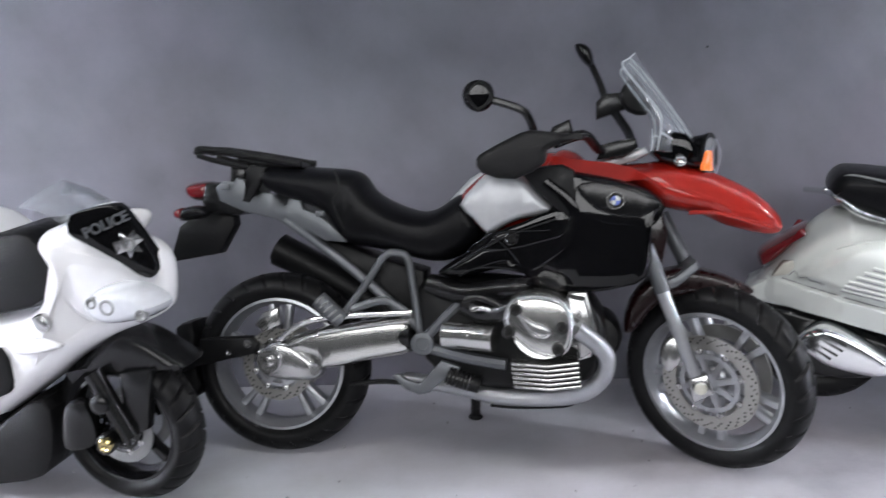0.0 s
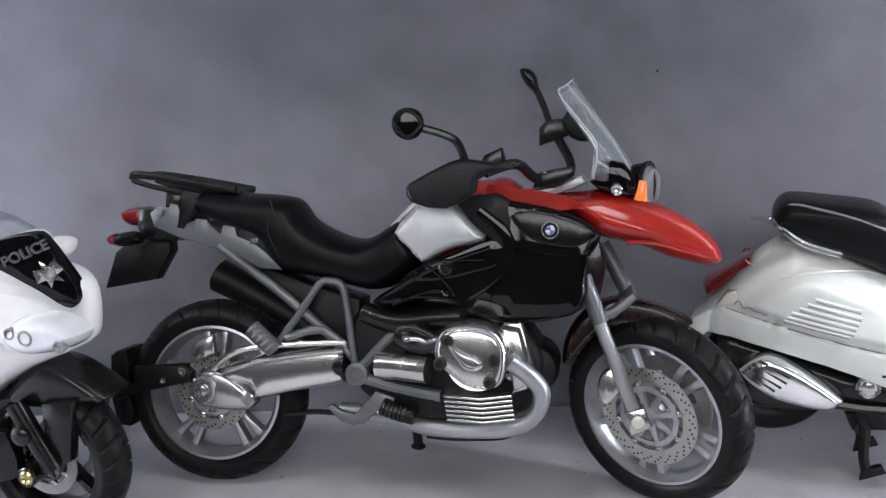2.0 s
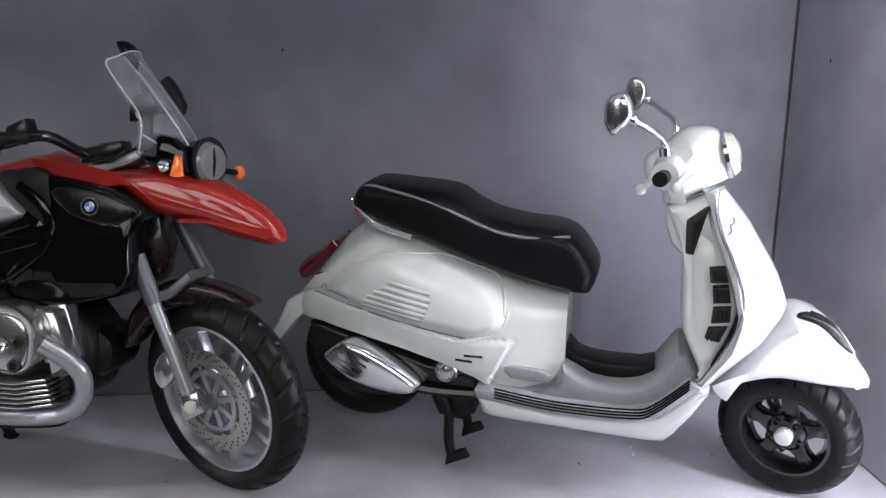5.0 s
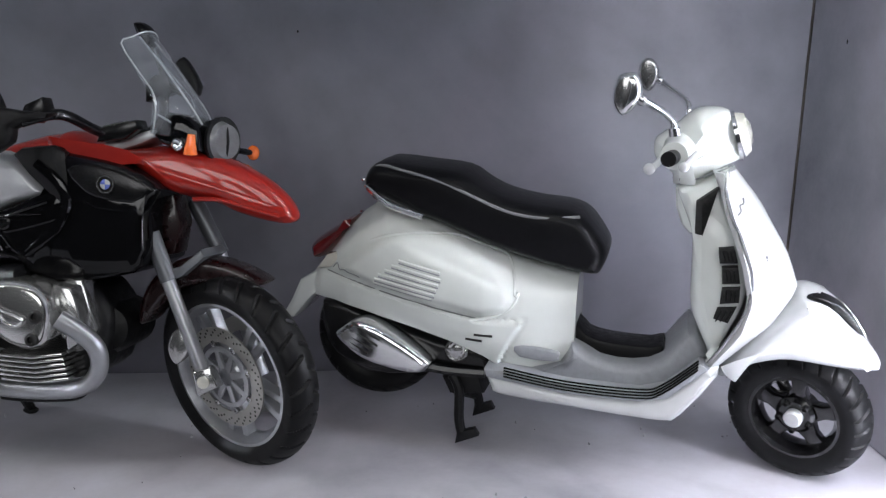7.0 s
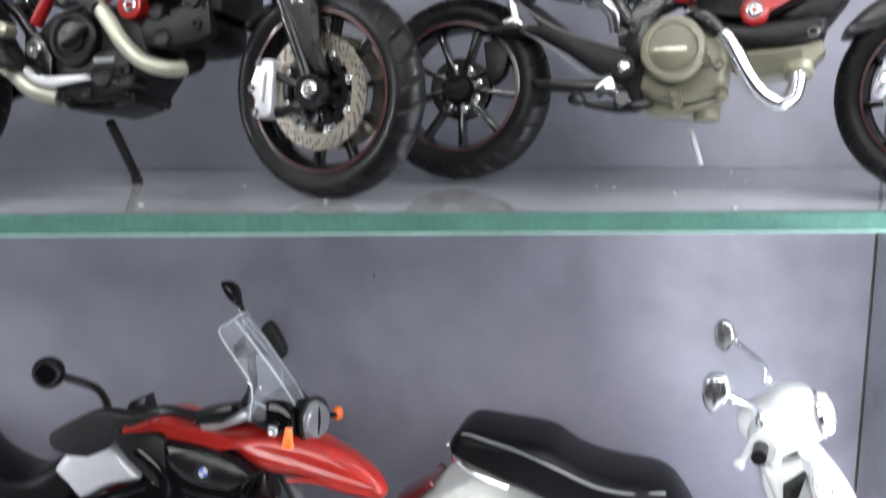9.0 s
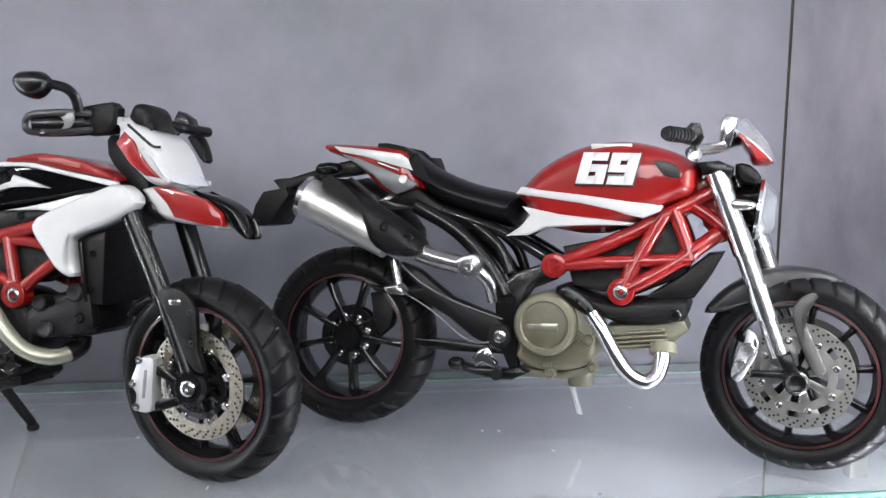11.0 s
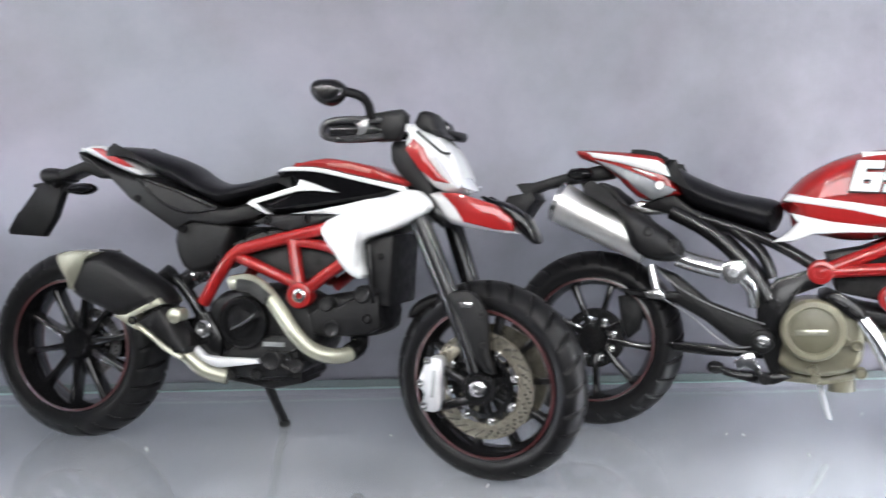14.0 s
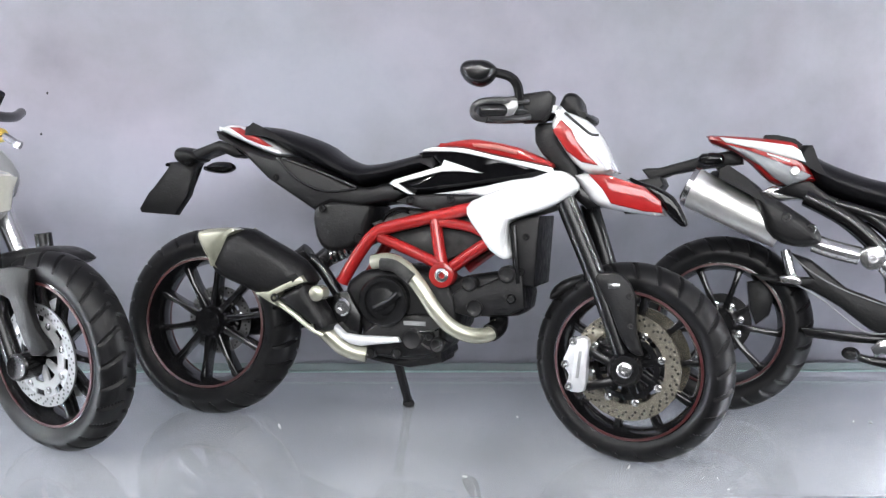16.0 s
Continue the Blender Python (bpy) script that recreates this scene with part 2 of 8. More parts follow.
def spline(pts, n=4, closed=True):
    """Points along a smooth curve through the given ones."""
    out, c = [], len(pts)
    for i in range(c if closed else c - 1):
        p = [Vector(pts[(i + k) % c] if closed else pts[max(0, min(c - 1, i + k))]) for k in (-1, 0, 1, 2)]
        for j in range(n):
            t = j / n
            out.append(0.5 * (2 * p[1] + (p[2] - p[0]) * t + (2 * p[0] - 5 * p[1] + 4 * p[2] - p[3]) * t * t
                              + (3 * p[1] - p[0] - 3 * p[2] + p[3]) * t ** 3))
    if not closed:
        out.append(Vector(pts[-1]))
    return out


def inset(pts, d):
    """An outline moved inwards by d."""
    c = len(pts)
    area = sum(pts[i][0] * pts[(i + 1) % c][1] - pts[(i + 1) % c][0] * pts[i][1] for i in range(c))
    s = 1 if area > 0 else -1
    out = []
    for i in range(c):
        a, b, e = Vector(pts[i - 1]), Vector(pts[i]), Vector(pts[(i + 1) % c])
        d1, d2 = (b - a), (e - b)
        if d1.length < 1e-6 or d2.length < 1e-6:
            out.append(b)
            continue
        d1.normalize(), d2.normalize()
        n = Vector((-d1.y - d2.y, d1.x + d2.x)) * s
        if n.length < 1e-6:
            out.append(b)
            continue
        n.normalize()
        out.append(b + n * d)
    return out


def layers(rings, cap=True):
    """A skin over rings of equal count, closed at both ends."""
    bm = bmesh.new()
    vs = [[bm.verts.new(p) for p in ring] for ring in rings]
    n = len(vs[0])
    for a, b in zip(vs, vs[1:]):
        for i in range(n):
            bm.faces.new((a[i], a[(i + 1) % n], b[(i + 1) % n], b[i]))
    if cap:
        for ring in (vs[0], vs[-1]):
            f = bm.faces.new(ring)
            bmesh.ops.triangulate(bm, faces=[f], ngon_method="EAR_CLIP")
    return bm


def plate(pts, w0, w1, edge=0.4, n=0, lean=None):
    """A flat part of outline pts (u, v) from w0 to w1 with rounded edges. lean: shifts w by place."""
    pts = spline(pts, n) if n else [Vector(p) for p in pts]
    lo, hi = min(w0, w1), max(w0, w1)
    edge = min(edge, (hi - lo) * 0.45)
    rings = []
    for d, w in ((edge, lo), (edge * 0.3, lo + edge * 0.3), (0, lo + edge), (0, hi - edge), (edge * 0.3, hi - edge * 0.3), (edge, hi)):
        rings.append([at_mm(p[0], w + (lean(p[0], p[1]) if lean else 0), p[1]) for p in inset(pts, d)])
    return layers(rings)


def pillow(pts, c, w, soft, n=4, flat=0.0, k=5, taper=None, one=False):
    """A swollen part: outline pts (u, v), middle at w=c, half width w, edges rounded over soft. taper(u, v): factor on the width.
    one: only the right half swells, the other side is cut flat at c."""
    pts = spline(pts, n) if n else [Vector(p) for p in pts]
    rings = []
    steps = [(-1, j) for j in range(k, 0, -1)] + [(1, j) for j in range(0, k + 1)]
    if one:
        steps = [(1, j) for j in range(0, k + 1)]
    for s, j in steps:
        a = j / k * math.pi / 2
        d, h = soft * (1 - math.cos(a)), flat * w * (1 if j else 0) + (w - (flat * w if j else 0)) * math.sin(a)
        if flat and j == 0:
            h = 0
        rings.append([at_mm(q[0], c + s * h * (taper(p[0], p[1]) if taper else 1), q[1]) for p, q in zip(pts, inset(pts, d))])
    return layers(rings)


def dome(pts, c, w, n=4, k=9, power=0.5):
    """A domed cover: outline pts (u, v) at w=c, swelling smoothly by w towards its middle."""
    pts = spline(pts, n) if n else [Vector(p) for p in pts]
    mid = sum(pts, Vector((0, 0))) / len(pts)
    rings = []
    for j in range(k + 1):
        a = j / k * radians(87)
        rings.append([at_mm((mid + (p - mid) * math.cos(a) ** power).x, c + w * math.sin(a), (mid + (p - mid) * math.cos(a) ** power).y) for p in pts])
    return layers(rings)


def tube(pts, r, seg=10, n=5, r1=None, flat=1.0):
    """A round bar along points (u, w, v); r to r1 along it; flat squeezes it sideways."""
    path = spline(pts, n, False) if n and len(pts) > 2 else [Vector(p) for p in pts]
    r1 = r if r1 is None else r1
    rings, side = [], None
    for i, p in enumerate(path):
        d = (path[min(i + 1, len(path) - 1)] - path[max(i - 1, 0)]).normalized()
        if side is None:
            side = d.orthogonal().normalized()
        side = (side - d * side.dot(d)).normalized()
        up = d.cross(side)
        rr = r + (r1 - r) * i / (len(path) - 1)
        ring = []
        for j in range(seg):
            a = 2 * math.pi * j / seg
            o = (side * math.cos(a) + up * math.sin(a)) * rr
            o.y *= flat
            ring.append(at_mm(*(p + o)))
        rings.append(ring)
    return layers(rings)


def lathe(profile, u=0, v=0, seg=40, squash=1.0, closed=False):
    """Rings (radius, w) turned round the axle through (u, v)."""
    rings = []
    for r, w in profile:
        rings.append([at_mm(u + r * math.cos(2 * math.pi * j / seg), w, v + squash * r * math.sin(2 * math.pi * j / seg)) for j in range(seg)])
    if closed:
        bm = bmesh.new()
        vs = [[bm.verts.new(p) for p in ring] for ring in rings]
        for a, b in zip(vs, vs[1:] + vs[:1]):
            for i in range(seg):
                bm.faces.new((a[i], a[(i + 1) % seg], b[(i + 1) % seg], b[i]))
        return bm
    return layers(rings)


def tyre_mesh(prof, R, cuts, seg=416):
    """A tyre turned from prof (radius, w) with slanting grooves sunk into the tread."""
    bm = bmesh.new()
    rings = []
    half = max(w for r, w in prof)
    for r, w in prof:
        ring = []
        for j in range(seg):
            a = 2 * math.pi * j / seg
            rr = r
            x = abs(w) / half
            if r > R - half * 0.62:
                turn = (a / (2 * math.pi) * cuts + (0.55 * x * x + 0.35 * x) * 0.6 + (0.5 if w > 0 else 0.0)) % 1.0
                if turn < 0.13 and 0.12 < x < 0.985:
                    rr -= 0.6
            ring.append(bm.verts.new(at_mm(rr * math.cos(a), w, rr * math.sin(a))))
        rings.append(ring)
    for a, b in zip(rings, rings[1:] + rings[:1]):
        for i in range(seg):
            bm.faces.new((a[i], a[(i + 1) % seg], b[(i + 1) % seg], b[i]))
    return bm


def disc_knob(u, v, r, w0, w1, seg=18, edge=0.3):
    """A short round boss across the bike with a rounded rim and a shallow dished face."""
    return lathe([(r, w0), (r, w1 - edge), (r - edge * 0.4, w1 - edge * 0.3), (r - edge, w1), (r * 0.55, w1), (r * 0.5, w1 - edge), (r * 0.1, w1 - edge)], u, v, seg)


def screw(parent, u, v, w, r=1.2, material=None, name="screw"):
    """A socket-head screw on the right side."""
    bm = lathe([(r, w - 0.6), (r, w + 0.1), (r * 0.8, w + 0.35), (r * 0.5, w + 0.35), (r * 0.45, w - 0.2)], u, v, 12)
    return part(name, bm, material or STEEL, parent)


def box_mm(u0, u1, w0, w1, v0, v1, edge=0.4):
    return plate([(u0, v0), (u1, v0), (u1, v1), (u0, v1)], w0, w1, edge)


def join(*bms):
    out = bmesh.new()
    for b in bms:
        me = bpy.data.meshes.new("tmp")
        b.to_mesh(me)
        b.free()
        out.from_mesh(me)
        bpy.data.meshes.remove(me)
    return out


RAKE = 25.0  # steering axis


def wheel(name, parent, at, R, width, rim, spokes, rim_mat, steer=0.0, camber=0.0, stripe=None, disc=None, disc_mat=None, spoke_w=3.0,
          twin=False, hub=5.0, spin=0.0, hub_mat=None, label="", disc_w=4.5, holes=0, spoke_mat=None, tyre_mat=None, cuts=26, slots=0):
    """A wheel: rim with spokes, and under it the tyre, brake disc, hub cap. at: (u, w, v) of its middle."""
    m = Matrix.Translation(at_mm(*at)) @ Matrix.Rotation(radians(steer), 4, Vector((-math.sin(radians(RAKE)), 0, math.cos(radians(RAKE))))) @ Euler((radians(camber), 0, 0)).to_matrix().to_4x4()
    h = width / 2
    bms = [lathe([(rim + 0.3, -h * 0.78), (rim - 1.0, -h * 0.82), (rim - 1.6, -h * 0.6), (rim - 2.6, -h * 0.25), (rim - 2.6, h * 0.25), (rim - 1.6, h * 0.6), (rim - 1.0, h * 0.82),
                  (rim + 0.3, h * 0.78), (rim - 0.4, 0)], 0, 0, 48, closed=True)]
    bms.append(lathe([(hub, -h * 0.5), (hub, h * 0.45), (hub * 0.8, h * 0.62), (hub * 0.4, h * 0.62)], 0, 0, 24))
    w = part(name, join(*bms), rim_mat, parent, label, matrix=m)
    spoke_mesh = None
    for i in range(spokes):
        for da in ((-0.16, 0.16) if twin else (0.0,)):
            a = 2 * math.pi * i / spokes + radians(spin) + da
            if spoke_mesh is None:
                s0, s1 = spoke_w * 0.62, spoke_w * 0.42
                first = part("spoke", plate([(hub * 0.8, s0), (rim * 0.6, s1), (rim - 1.5, s1 * 1.25), (rim - 1.5, -s1 * 1.25), (rim * 0.6, -s1), (hub * 0.8, -s0)], -h * 0.3, h * 0.36, 0.6), spoke_mat or rim_mat, w)
                spoke_mesh = first.data
            else:
                first = new("spoke", spoke_mesh)
                first.parent = w
            first.matrix_local = Euler((0, -a, 0)).to_matrix().to_4x4()
    shoulder = R - h * 0.95 * (1 - math.cos(radians(68)))
    side = [(rim - 0.2, 0.80), (rim + (shoulder - rim) * 0.25, 0.93), (rim + (shoulder - rim) * 0.6, 0.99)]
    prof = [(r, -h * k) for r, k in side]
    for k in range(-9, 10):
        a = k / 9 * radians(68)
        prof.append((R - h * 0.95 * (1 - math.cos(a)), h * 0.985 * math.sin(a) / math.sin(radians(68))))
    prof += [(r, h * k) for r, k in reversed(side)]
    part("tyre", tyre_mesh(prof + [(rim - 0.3, 0)], R, cuts), tyre_mat or TYRE, w, "black rubber tyre with slanting tread grooves", sharp=28)
    if stripe:
        for s in (-1, 1):
            part("rim_stripe", lathe([(rim - 0.55, s * h * 0.84), (rim - 1.15, s * h * 0.86), (rim - 1.15, s * h * 0.80), (rim - 0.55, s * h * 0.80)], 0, 0, 48, closed=True), stripe, w)
    if disc:
        for s in (-1, 1) if disc_w > 0 else (1,):
            bore = 0.80 if slots else 0.71
            part("brake_disc", lathe([(disc, s * disc_w), (disc, s * (disc_w + 0.5)), (disc * bore, s * (disc_w + 0.5)), (disc * bore, s * disc_w)], 0, 0, 48, closed=True), disc_mat or DISC, w, "drilled steel brake disc")
        if holes:
            bms = []
            for i in range(holes):
                for rr, da in ((0.95, 0.0), (0.90, 0.33), (0.85, 0.66)):
                    a = 2 * math.pi * (i + da) / holes
                    bms.append(lathe([(0.34, disc_w + 0.3), (0.34, disc_w + 0.54), (0.1, disc_w + 0.54)], disc * rr * math.cos(a), disc * rr * math.sin(a), 6))
            tagged(part("disc_drilling", join(*bms), DARK, w), kind="stuff")
        inner = 0.68 if slots else 0.62
        ring = [lathe([(disc * inner, disc_w), (disc * inner, disc_w + 0.5), (disc * 0.52, disc_w + 0.7), (disc * 0.52, disc_w)], 0, 0, 40, closed=True)]
        button = None
        for i in range(8):
            a = 2 * math.pi * i / 8 + 0.3
            p0, p1 = Vector((math.cos(a), math.sin(a))) * 2.5, Vector((math.cos(a), math.sin(a))) * disc * 0.60
            q = Vector((-math.sin(a), math.cos(a)))
            at2 = Matrix.Translation(at_mm(p1.x * 1.13, 0, p1.y * 1.13))
            if button is None:
                button = part("disc_button", lathe([(0.95, disc_w), (0.95, disc_w + 0.75), (0.7, disc_w + 0.9), (0.4, disc_w + 0.9), (0.35, disc_w + 0.5)], 0, 0, 10), STEEL, w, matrix=at2)
            else:
                ob = new("disc_button", button.data)
                ob.parent = w
                ob.matrix_local = at2
        carrier = part("disc_carrier", ring[0], hub_mat or rim_mat, w)
        if slots:
            bridge = None
            for i in range(8):
                if bridge is None:
                    bridge = part("carrier_bridge", plate([(disc * 0.66, disc * 0.17), (disc * 0.82, disc * 0.20), (disc * 0.82, -disc * 0.20), (disc * 0.66, -disc * 0.17)], disc_w + 0.05, disc_w + 0.45, 0.1), hub_mat or rim_mat, carrier)
                    ob = bridge
                else:
                    ob = new("carrier_bridge", bridge.data)
                    ob.parent = carrier
                ob.matrix_local = Euler((0, -2 * math.pi * i / 8 - 0.3, 0)).to_matrix().to_4x4()
        arm = None
        arms = slots or 8
        s0, s1 = (disc * 0.055, disc * 0.10) if slots else (1.1, 0.75)
        for i in range(arms):
            a = 2 * math.pi * i / arms + 0.3
            if arm is None:
                arm = part("carrier_arm", plate([(2.5, s0), (disc * 0.6, s1), (disc * 0.6, -s1), (2.5, -s0)], disc_w - 0.2, disc_w + 0.6, 0.2), hub_mat or rim_mat, carrier)
                ob = arm
            else:
                ob = new("carrier_arm", arm.data)
                ob.parent = carrier
            ob.matrix_local = Euler((0, -a, 0)).to_matrix().to_4x4()
    return w


# ---- the cabinet: back, sides, floor, ceiling, glass shelf ----
def slab(name, x0, x1, y0, y1, z0, z1, material, label, edge=0.0006):
    bm = bmesh.new()
    bmesh.ops.create_cube(bm, size=1, matrix=Matrix.LocRotScale(((x0 + x1) / 2, (y0 + y1) / 2, (z0 + z1) / 2), None, (x1 - x0, y1 - y0, z1 - z0)))
    bmesh.ops.bevel(bm, geom=bm.edges[:], offset=edge, segments=2, affect="EDGES")
    ob = part(name, bm, material, None)
    return tagged(ob, label, name.split("_")[0], kind="structure")


WALL_Y, CORNER_X, GLASS_Z, GLASS_Y, GLASS_T = 0.3208, 0.2648, 0.1545, 0.2125, 0.0052
LEFT_X, FRONT_Y, TOP_Z = -0.345, 0.06, 0.36
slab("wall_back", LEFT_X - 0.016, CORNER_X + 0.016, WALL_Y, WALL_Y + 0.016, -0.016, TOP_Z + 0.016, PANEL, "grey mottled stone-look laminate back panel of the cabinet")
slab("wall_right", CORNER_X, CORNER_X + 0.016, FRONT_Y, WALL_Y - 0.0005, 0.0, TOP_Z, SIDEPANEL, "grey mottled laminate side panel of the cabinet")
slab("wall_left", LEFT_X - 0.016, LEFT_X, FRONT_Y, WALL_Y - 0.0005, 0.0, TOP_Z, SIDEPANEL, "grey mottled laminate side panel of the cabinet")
slab("floor", LEFT_X - 0.016, CORNER_X + 0.016, FRONT_Y, WALL_Y - 0.0005, -0.016, 0.0, FLOOR, "pale grey laminate cabinet floor, dusty, under the models")
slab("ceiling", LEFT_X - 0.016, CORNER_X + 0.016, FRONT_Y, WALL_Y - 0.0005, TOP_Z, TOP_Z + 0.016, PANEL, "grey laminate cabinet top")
JOINT = node_material("brown_corner_joint", (0.045, 0.036, 0.030), 0.6, vary=0.3, scale=120)
slab("trim_corner", CORNER_X - 0.0005, CORNER_X + 0.0005, WALL_Y - 0.0005, WALL_Y + 0.0005, 0.0005, TOP_Z - 0.0005, JOINT, "dark brown sealant line down the cabinet corner", 0.0003)
shelf = new("glass_shelf")
shelf.location = (0, 0, GLASS_Z - GLASS_T)
tagged(shelf, "clear glass shelf with green edges carrying the upper models", "shelf", kind="structure")


def bar_world(name, x0, x1, y0, y1, z0, z1, material, parent, edge):
    bm = bmesh.new()
    bmesh.ops.create_cube(bm, size=1, matrix=Matrix.LocRotScale(((x0 + x1) / 2, (y0 + y1) / 2, (z0 + z1) / 2), None, (x1 - x0, y1 - y0, z1 - z0)))
    bmesh.ops.bevel(bm, geom=bm.edges[:], offset=edge, segments=2, affect="EDGES")
    return part(name, bm, material, parent)


bm = bmesh.new()
for z in (0.0, GLASS_T):
    bm.faces.new([bm.verts.new(p) for p in ((LEFT_X + 0.001, GLASS_Y + 0.0006, z), (CORNER_X - 0.001, GLASS_Y + 0.0006, z), (CORNER_X - 0.001, WALL_Y - 0.0016, z), (LEFT_X + 0.001, WALL_Y - 0.0016, z))])
pane = part("pane", bm, GLASS, shelf)
bar_world("front_edge", LEFT_X + 0.001, CORNER_X - 0.001, GLASS_Y - 0.0003, GLASS_Y + 0.0005, 0.0007, GLASS_T - 0.0003, GLASSEDGE, shelf, 0.0002)
# thin pale bars, front and back, paint the glint on the lower glass edge
bar_world("front_edge_glint", LEFT_X + 0.001, CORNER_X - 0.001, GLASS_Y - 0.0002, GLASS_Y + 0.0005, 0.0001, 0.0006, EDGELINE, shelf, 0.00015)
bar_world("back_edge", LEFT_X + 0.001, CORNER_X - 0.001, WALL_Y - 0.0015, WALL_Y - 0.0008, 0.0024, GLASS_T - 0.0002, BACKEDGE, shelf, 0.0002)
bar_world("back_edge_glint", LEFT_X + 0.001, CORNER_X - 0.001, WALL_Y - 0.0018, WALL_Y - 0.0008, 0.0018, 0.0023, EDGELINE, shelf, 0.0001)


# ---- the LED strips along the cabinet's front frame, open to the dim shop ----
def glow_material(name, colour, power):
    m = bpy.data.materials.new(name)
    m.use_nodes = True
    b = m.node_tree.nodes["Principled BSDF"]
    b.inputs["Base Color"].default_value = (0.8, 0.8, 0.8, 1)
    b.inputs["Emission Color"].default_value = (*colour, 1)
    b.inputs["Emission Strength"].default_value = power
    return m


COOL, NEUTRAL = (0.92, 0.95, 1.06), (0.95, 0.98, 1.0)
GLOW_LOWER_RIGHT = glow_material("led_cool_white_lower_right", COOL, LED_LOWER_RIGHT)
GLOW_LOWER_LEFT = glow_material("led_cool_white_lower_left", COOL, LED_LOWER_LEFT)
GLOW_TOP = glow_material("led_white_top_front", (1.0, 0.985, 0.96), LED_TOP)
GLOW_UPPER_RIGHT = glow_material("led_white_upper_right", NEUTRAL, LED_UPPER_RIGHT)
GLOW_UPPER_LEFT = glow_material("led_white_upper_left", NEUTRAL, LED_UPPER_LEFT)


def led_strip(name, start, step, count, facing, material):
    """A white profile with small square LEDs; start and step in metres, facing: the way that the LEDs look."""
    s, d, f = Vector(start), Vector(step), Vector(facing).normalized()
    top = thing(name, "white LED strip profile with a row of small lit diodes", "led strip", Matrix.Translation(s), "LED strips")
    long = d.normalized()
    wide = long.cross(f)
    rot = Matrix((long, wide, f)).transposed().to_4x4()
    bm = bmesh.new()
    n = d.length * count
    bmesh.ops.create_cube(bm, size=1, matrix=Matrix.Translation((n / 2 - d.length / 2, 0, -0.0012)) @ Matrix.Diagonal((n, 0.007, 0.002, 1)))
    bmesh.ops.bevel(bm, geom=bm.edges[:], offset=0.0004, segments=2, affect="EDGES")
    part("profile", bm, WHITE, top, matrix=rot)
    first = None
    for i in range(count):
        m = rot @ Matrix.Translation((d.length * i, 0, 0.0006))
        if first is None:
            bm = bmesh.new()
            bmesh.ops.create_cube(bm, size=1, matrix=Matrix.Diagonal((0.0034, 0.0034, 0.0012, 1)))
            first = part("diode", bm, material, top, matrix=m)
        else:
            o = new("diode", first.data)
            o.parent = top
            o.matrix_local = m


STRIP_Y, DIODE_STEP = 0.185, 0.0083
led_strip("led_strip", (CORNER_X - 0.0035, STRIP_Y, 0.008), (0, 0, DIODE_STEP), 17, (-1.0, 0.15, 0), GLOW_LOWER_RIGHT)
led_strip("led_strip", (CORNER_X - 0.0035, STRIP_Y, 0.162), (0, 0, DIODE_STEP), 23, (-1.0, 0.15, 0), GLOW_UPPER_RIGHT)
led_strip("led_strip", (LEFT_X + 0.0035, STRIP_Y, 0.008), (0, 0, DIODE_STEP), 17, (1.0, -0.15, 0), GLOW_LOWER_LEFT)
led_strip("led_strip", (LEFT_X + 0.0035, STRIP_Y, 0.162), (0, 0, DIODE_STEP), 23, (1.0, -0.15, 0), GLOW_UPPER_LEFT)
led_strip("led_strip", (LEFT_X + 0.03, 0.085, TOP_Z - 0.004), (2 * DIODE_STEP, 0, 0), 34, (0, 0.5, -1.0), GLOW_TOP)


def specks(name, y0, y1, z, count, seed):
    """Dust grains and fluff lying on a surface."""
    rnd = random.Random(seed)
    bm = bmesh.new()
    for i in range(count):
        s = rnd.uniform(0.00015, 0.0005)
        m = Matrix.LocRotScale((rnd.uniform(LEFT_X + 0.05, CORNER_X - 0.01), rnd.uniform(y0, y1), z + s * 0.3), Euler((rnd.random() * 3, rnd.random() * 3, rnd.random() * 3)), (s * rnd.uniform(1, 3), s, s * 0.6))
        bmesh.ops.create_icosphere(bm, subdivisions=1, radius=1.0, matrix=m)
    return tagged(part(name, bm, node_material(name + "_grey", (0.30, 0.30, 0.31), 0.8), None), "pale dust grains scattered on the shelf surface", "dust", kind="stuff")


def wall_specks():
    """A few dark specks stuck to the back and side panels."""
    bm = bmesh.new()
    for x, y, z, r in ((0.0906, WALL_Y, 0.1183, 0.0004), (-0.0911, WALL_Y, 0.244, 0.0004), (-0.0939, WALL_Y, 0.2309, 0.0004), (CORNER_X, 0.2948, 0.1184, 0.0005)):
        flat = (0.15, 1, 1.8) if x == CORNER_X else (1, 0.15, 1.2)
        bmesh.ops.create_icosphere(bm, subdivisions=1, radius=r, matrix=Matrix.Translation((x, y, z)) @ Matrix.Diagonal((*flat, 1)))
    return tagged(part("wall_specks", bm, DARK, None), "small dark specks stuck to the laminate panels", "dust", kind="stuff")


def shelf_support(x, y):
    """A pale clip with a rubber pad that carries the glass from the side panel."""
    top = thing("shelf_support", "small pale metal shelf support under the glass", "shelf support", Matrix.Translation((x, y, GLASS_Z - GLASS_T)))
    part("clip", box_mm(-5.5, 0, -2.2, 2.2, -11, -0.6, 0.5), PALEMETAL, top)
    part("pad", box_mm(-5.0, -0.4, -1.8, 1.8, -0.6, 0, 0.2), FROST, top, "clear rubber pad")


wall_specks()
shelf_support(CORNER_X, 0.257)
specks("floor_dust", 0.16, 0.315, 0.0, 110, 5)
specks("shelf_dust", 0.21, 0.315, GLASS_Z, 36, 6)


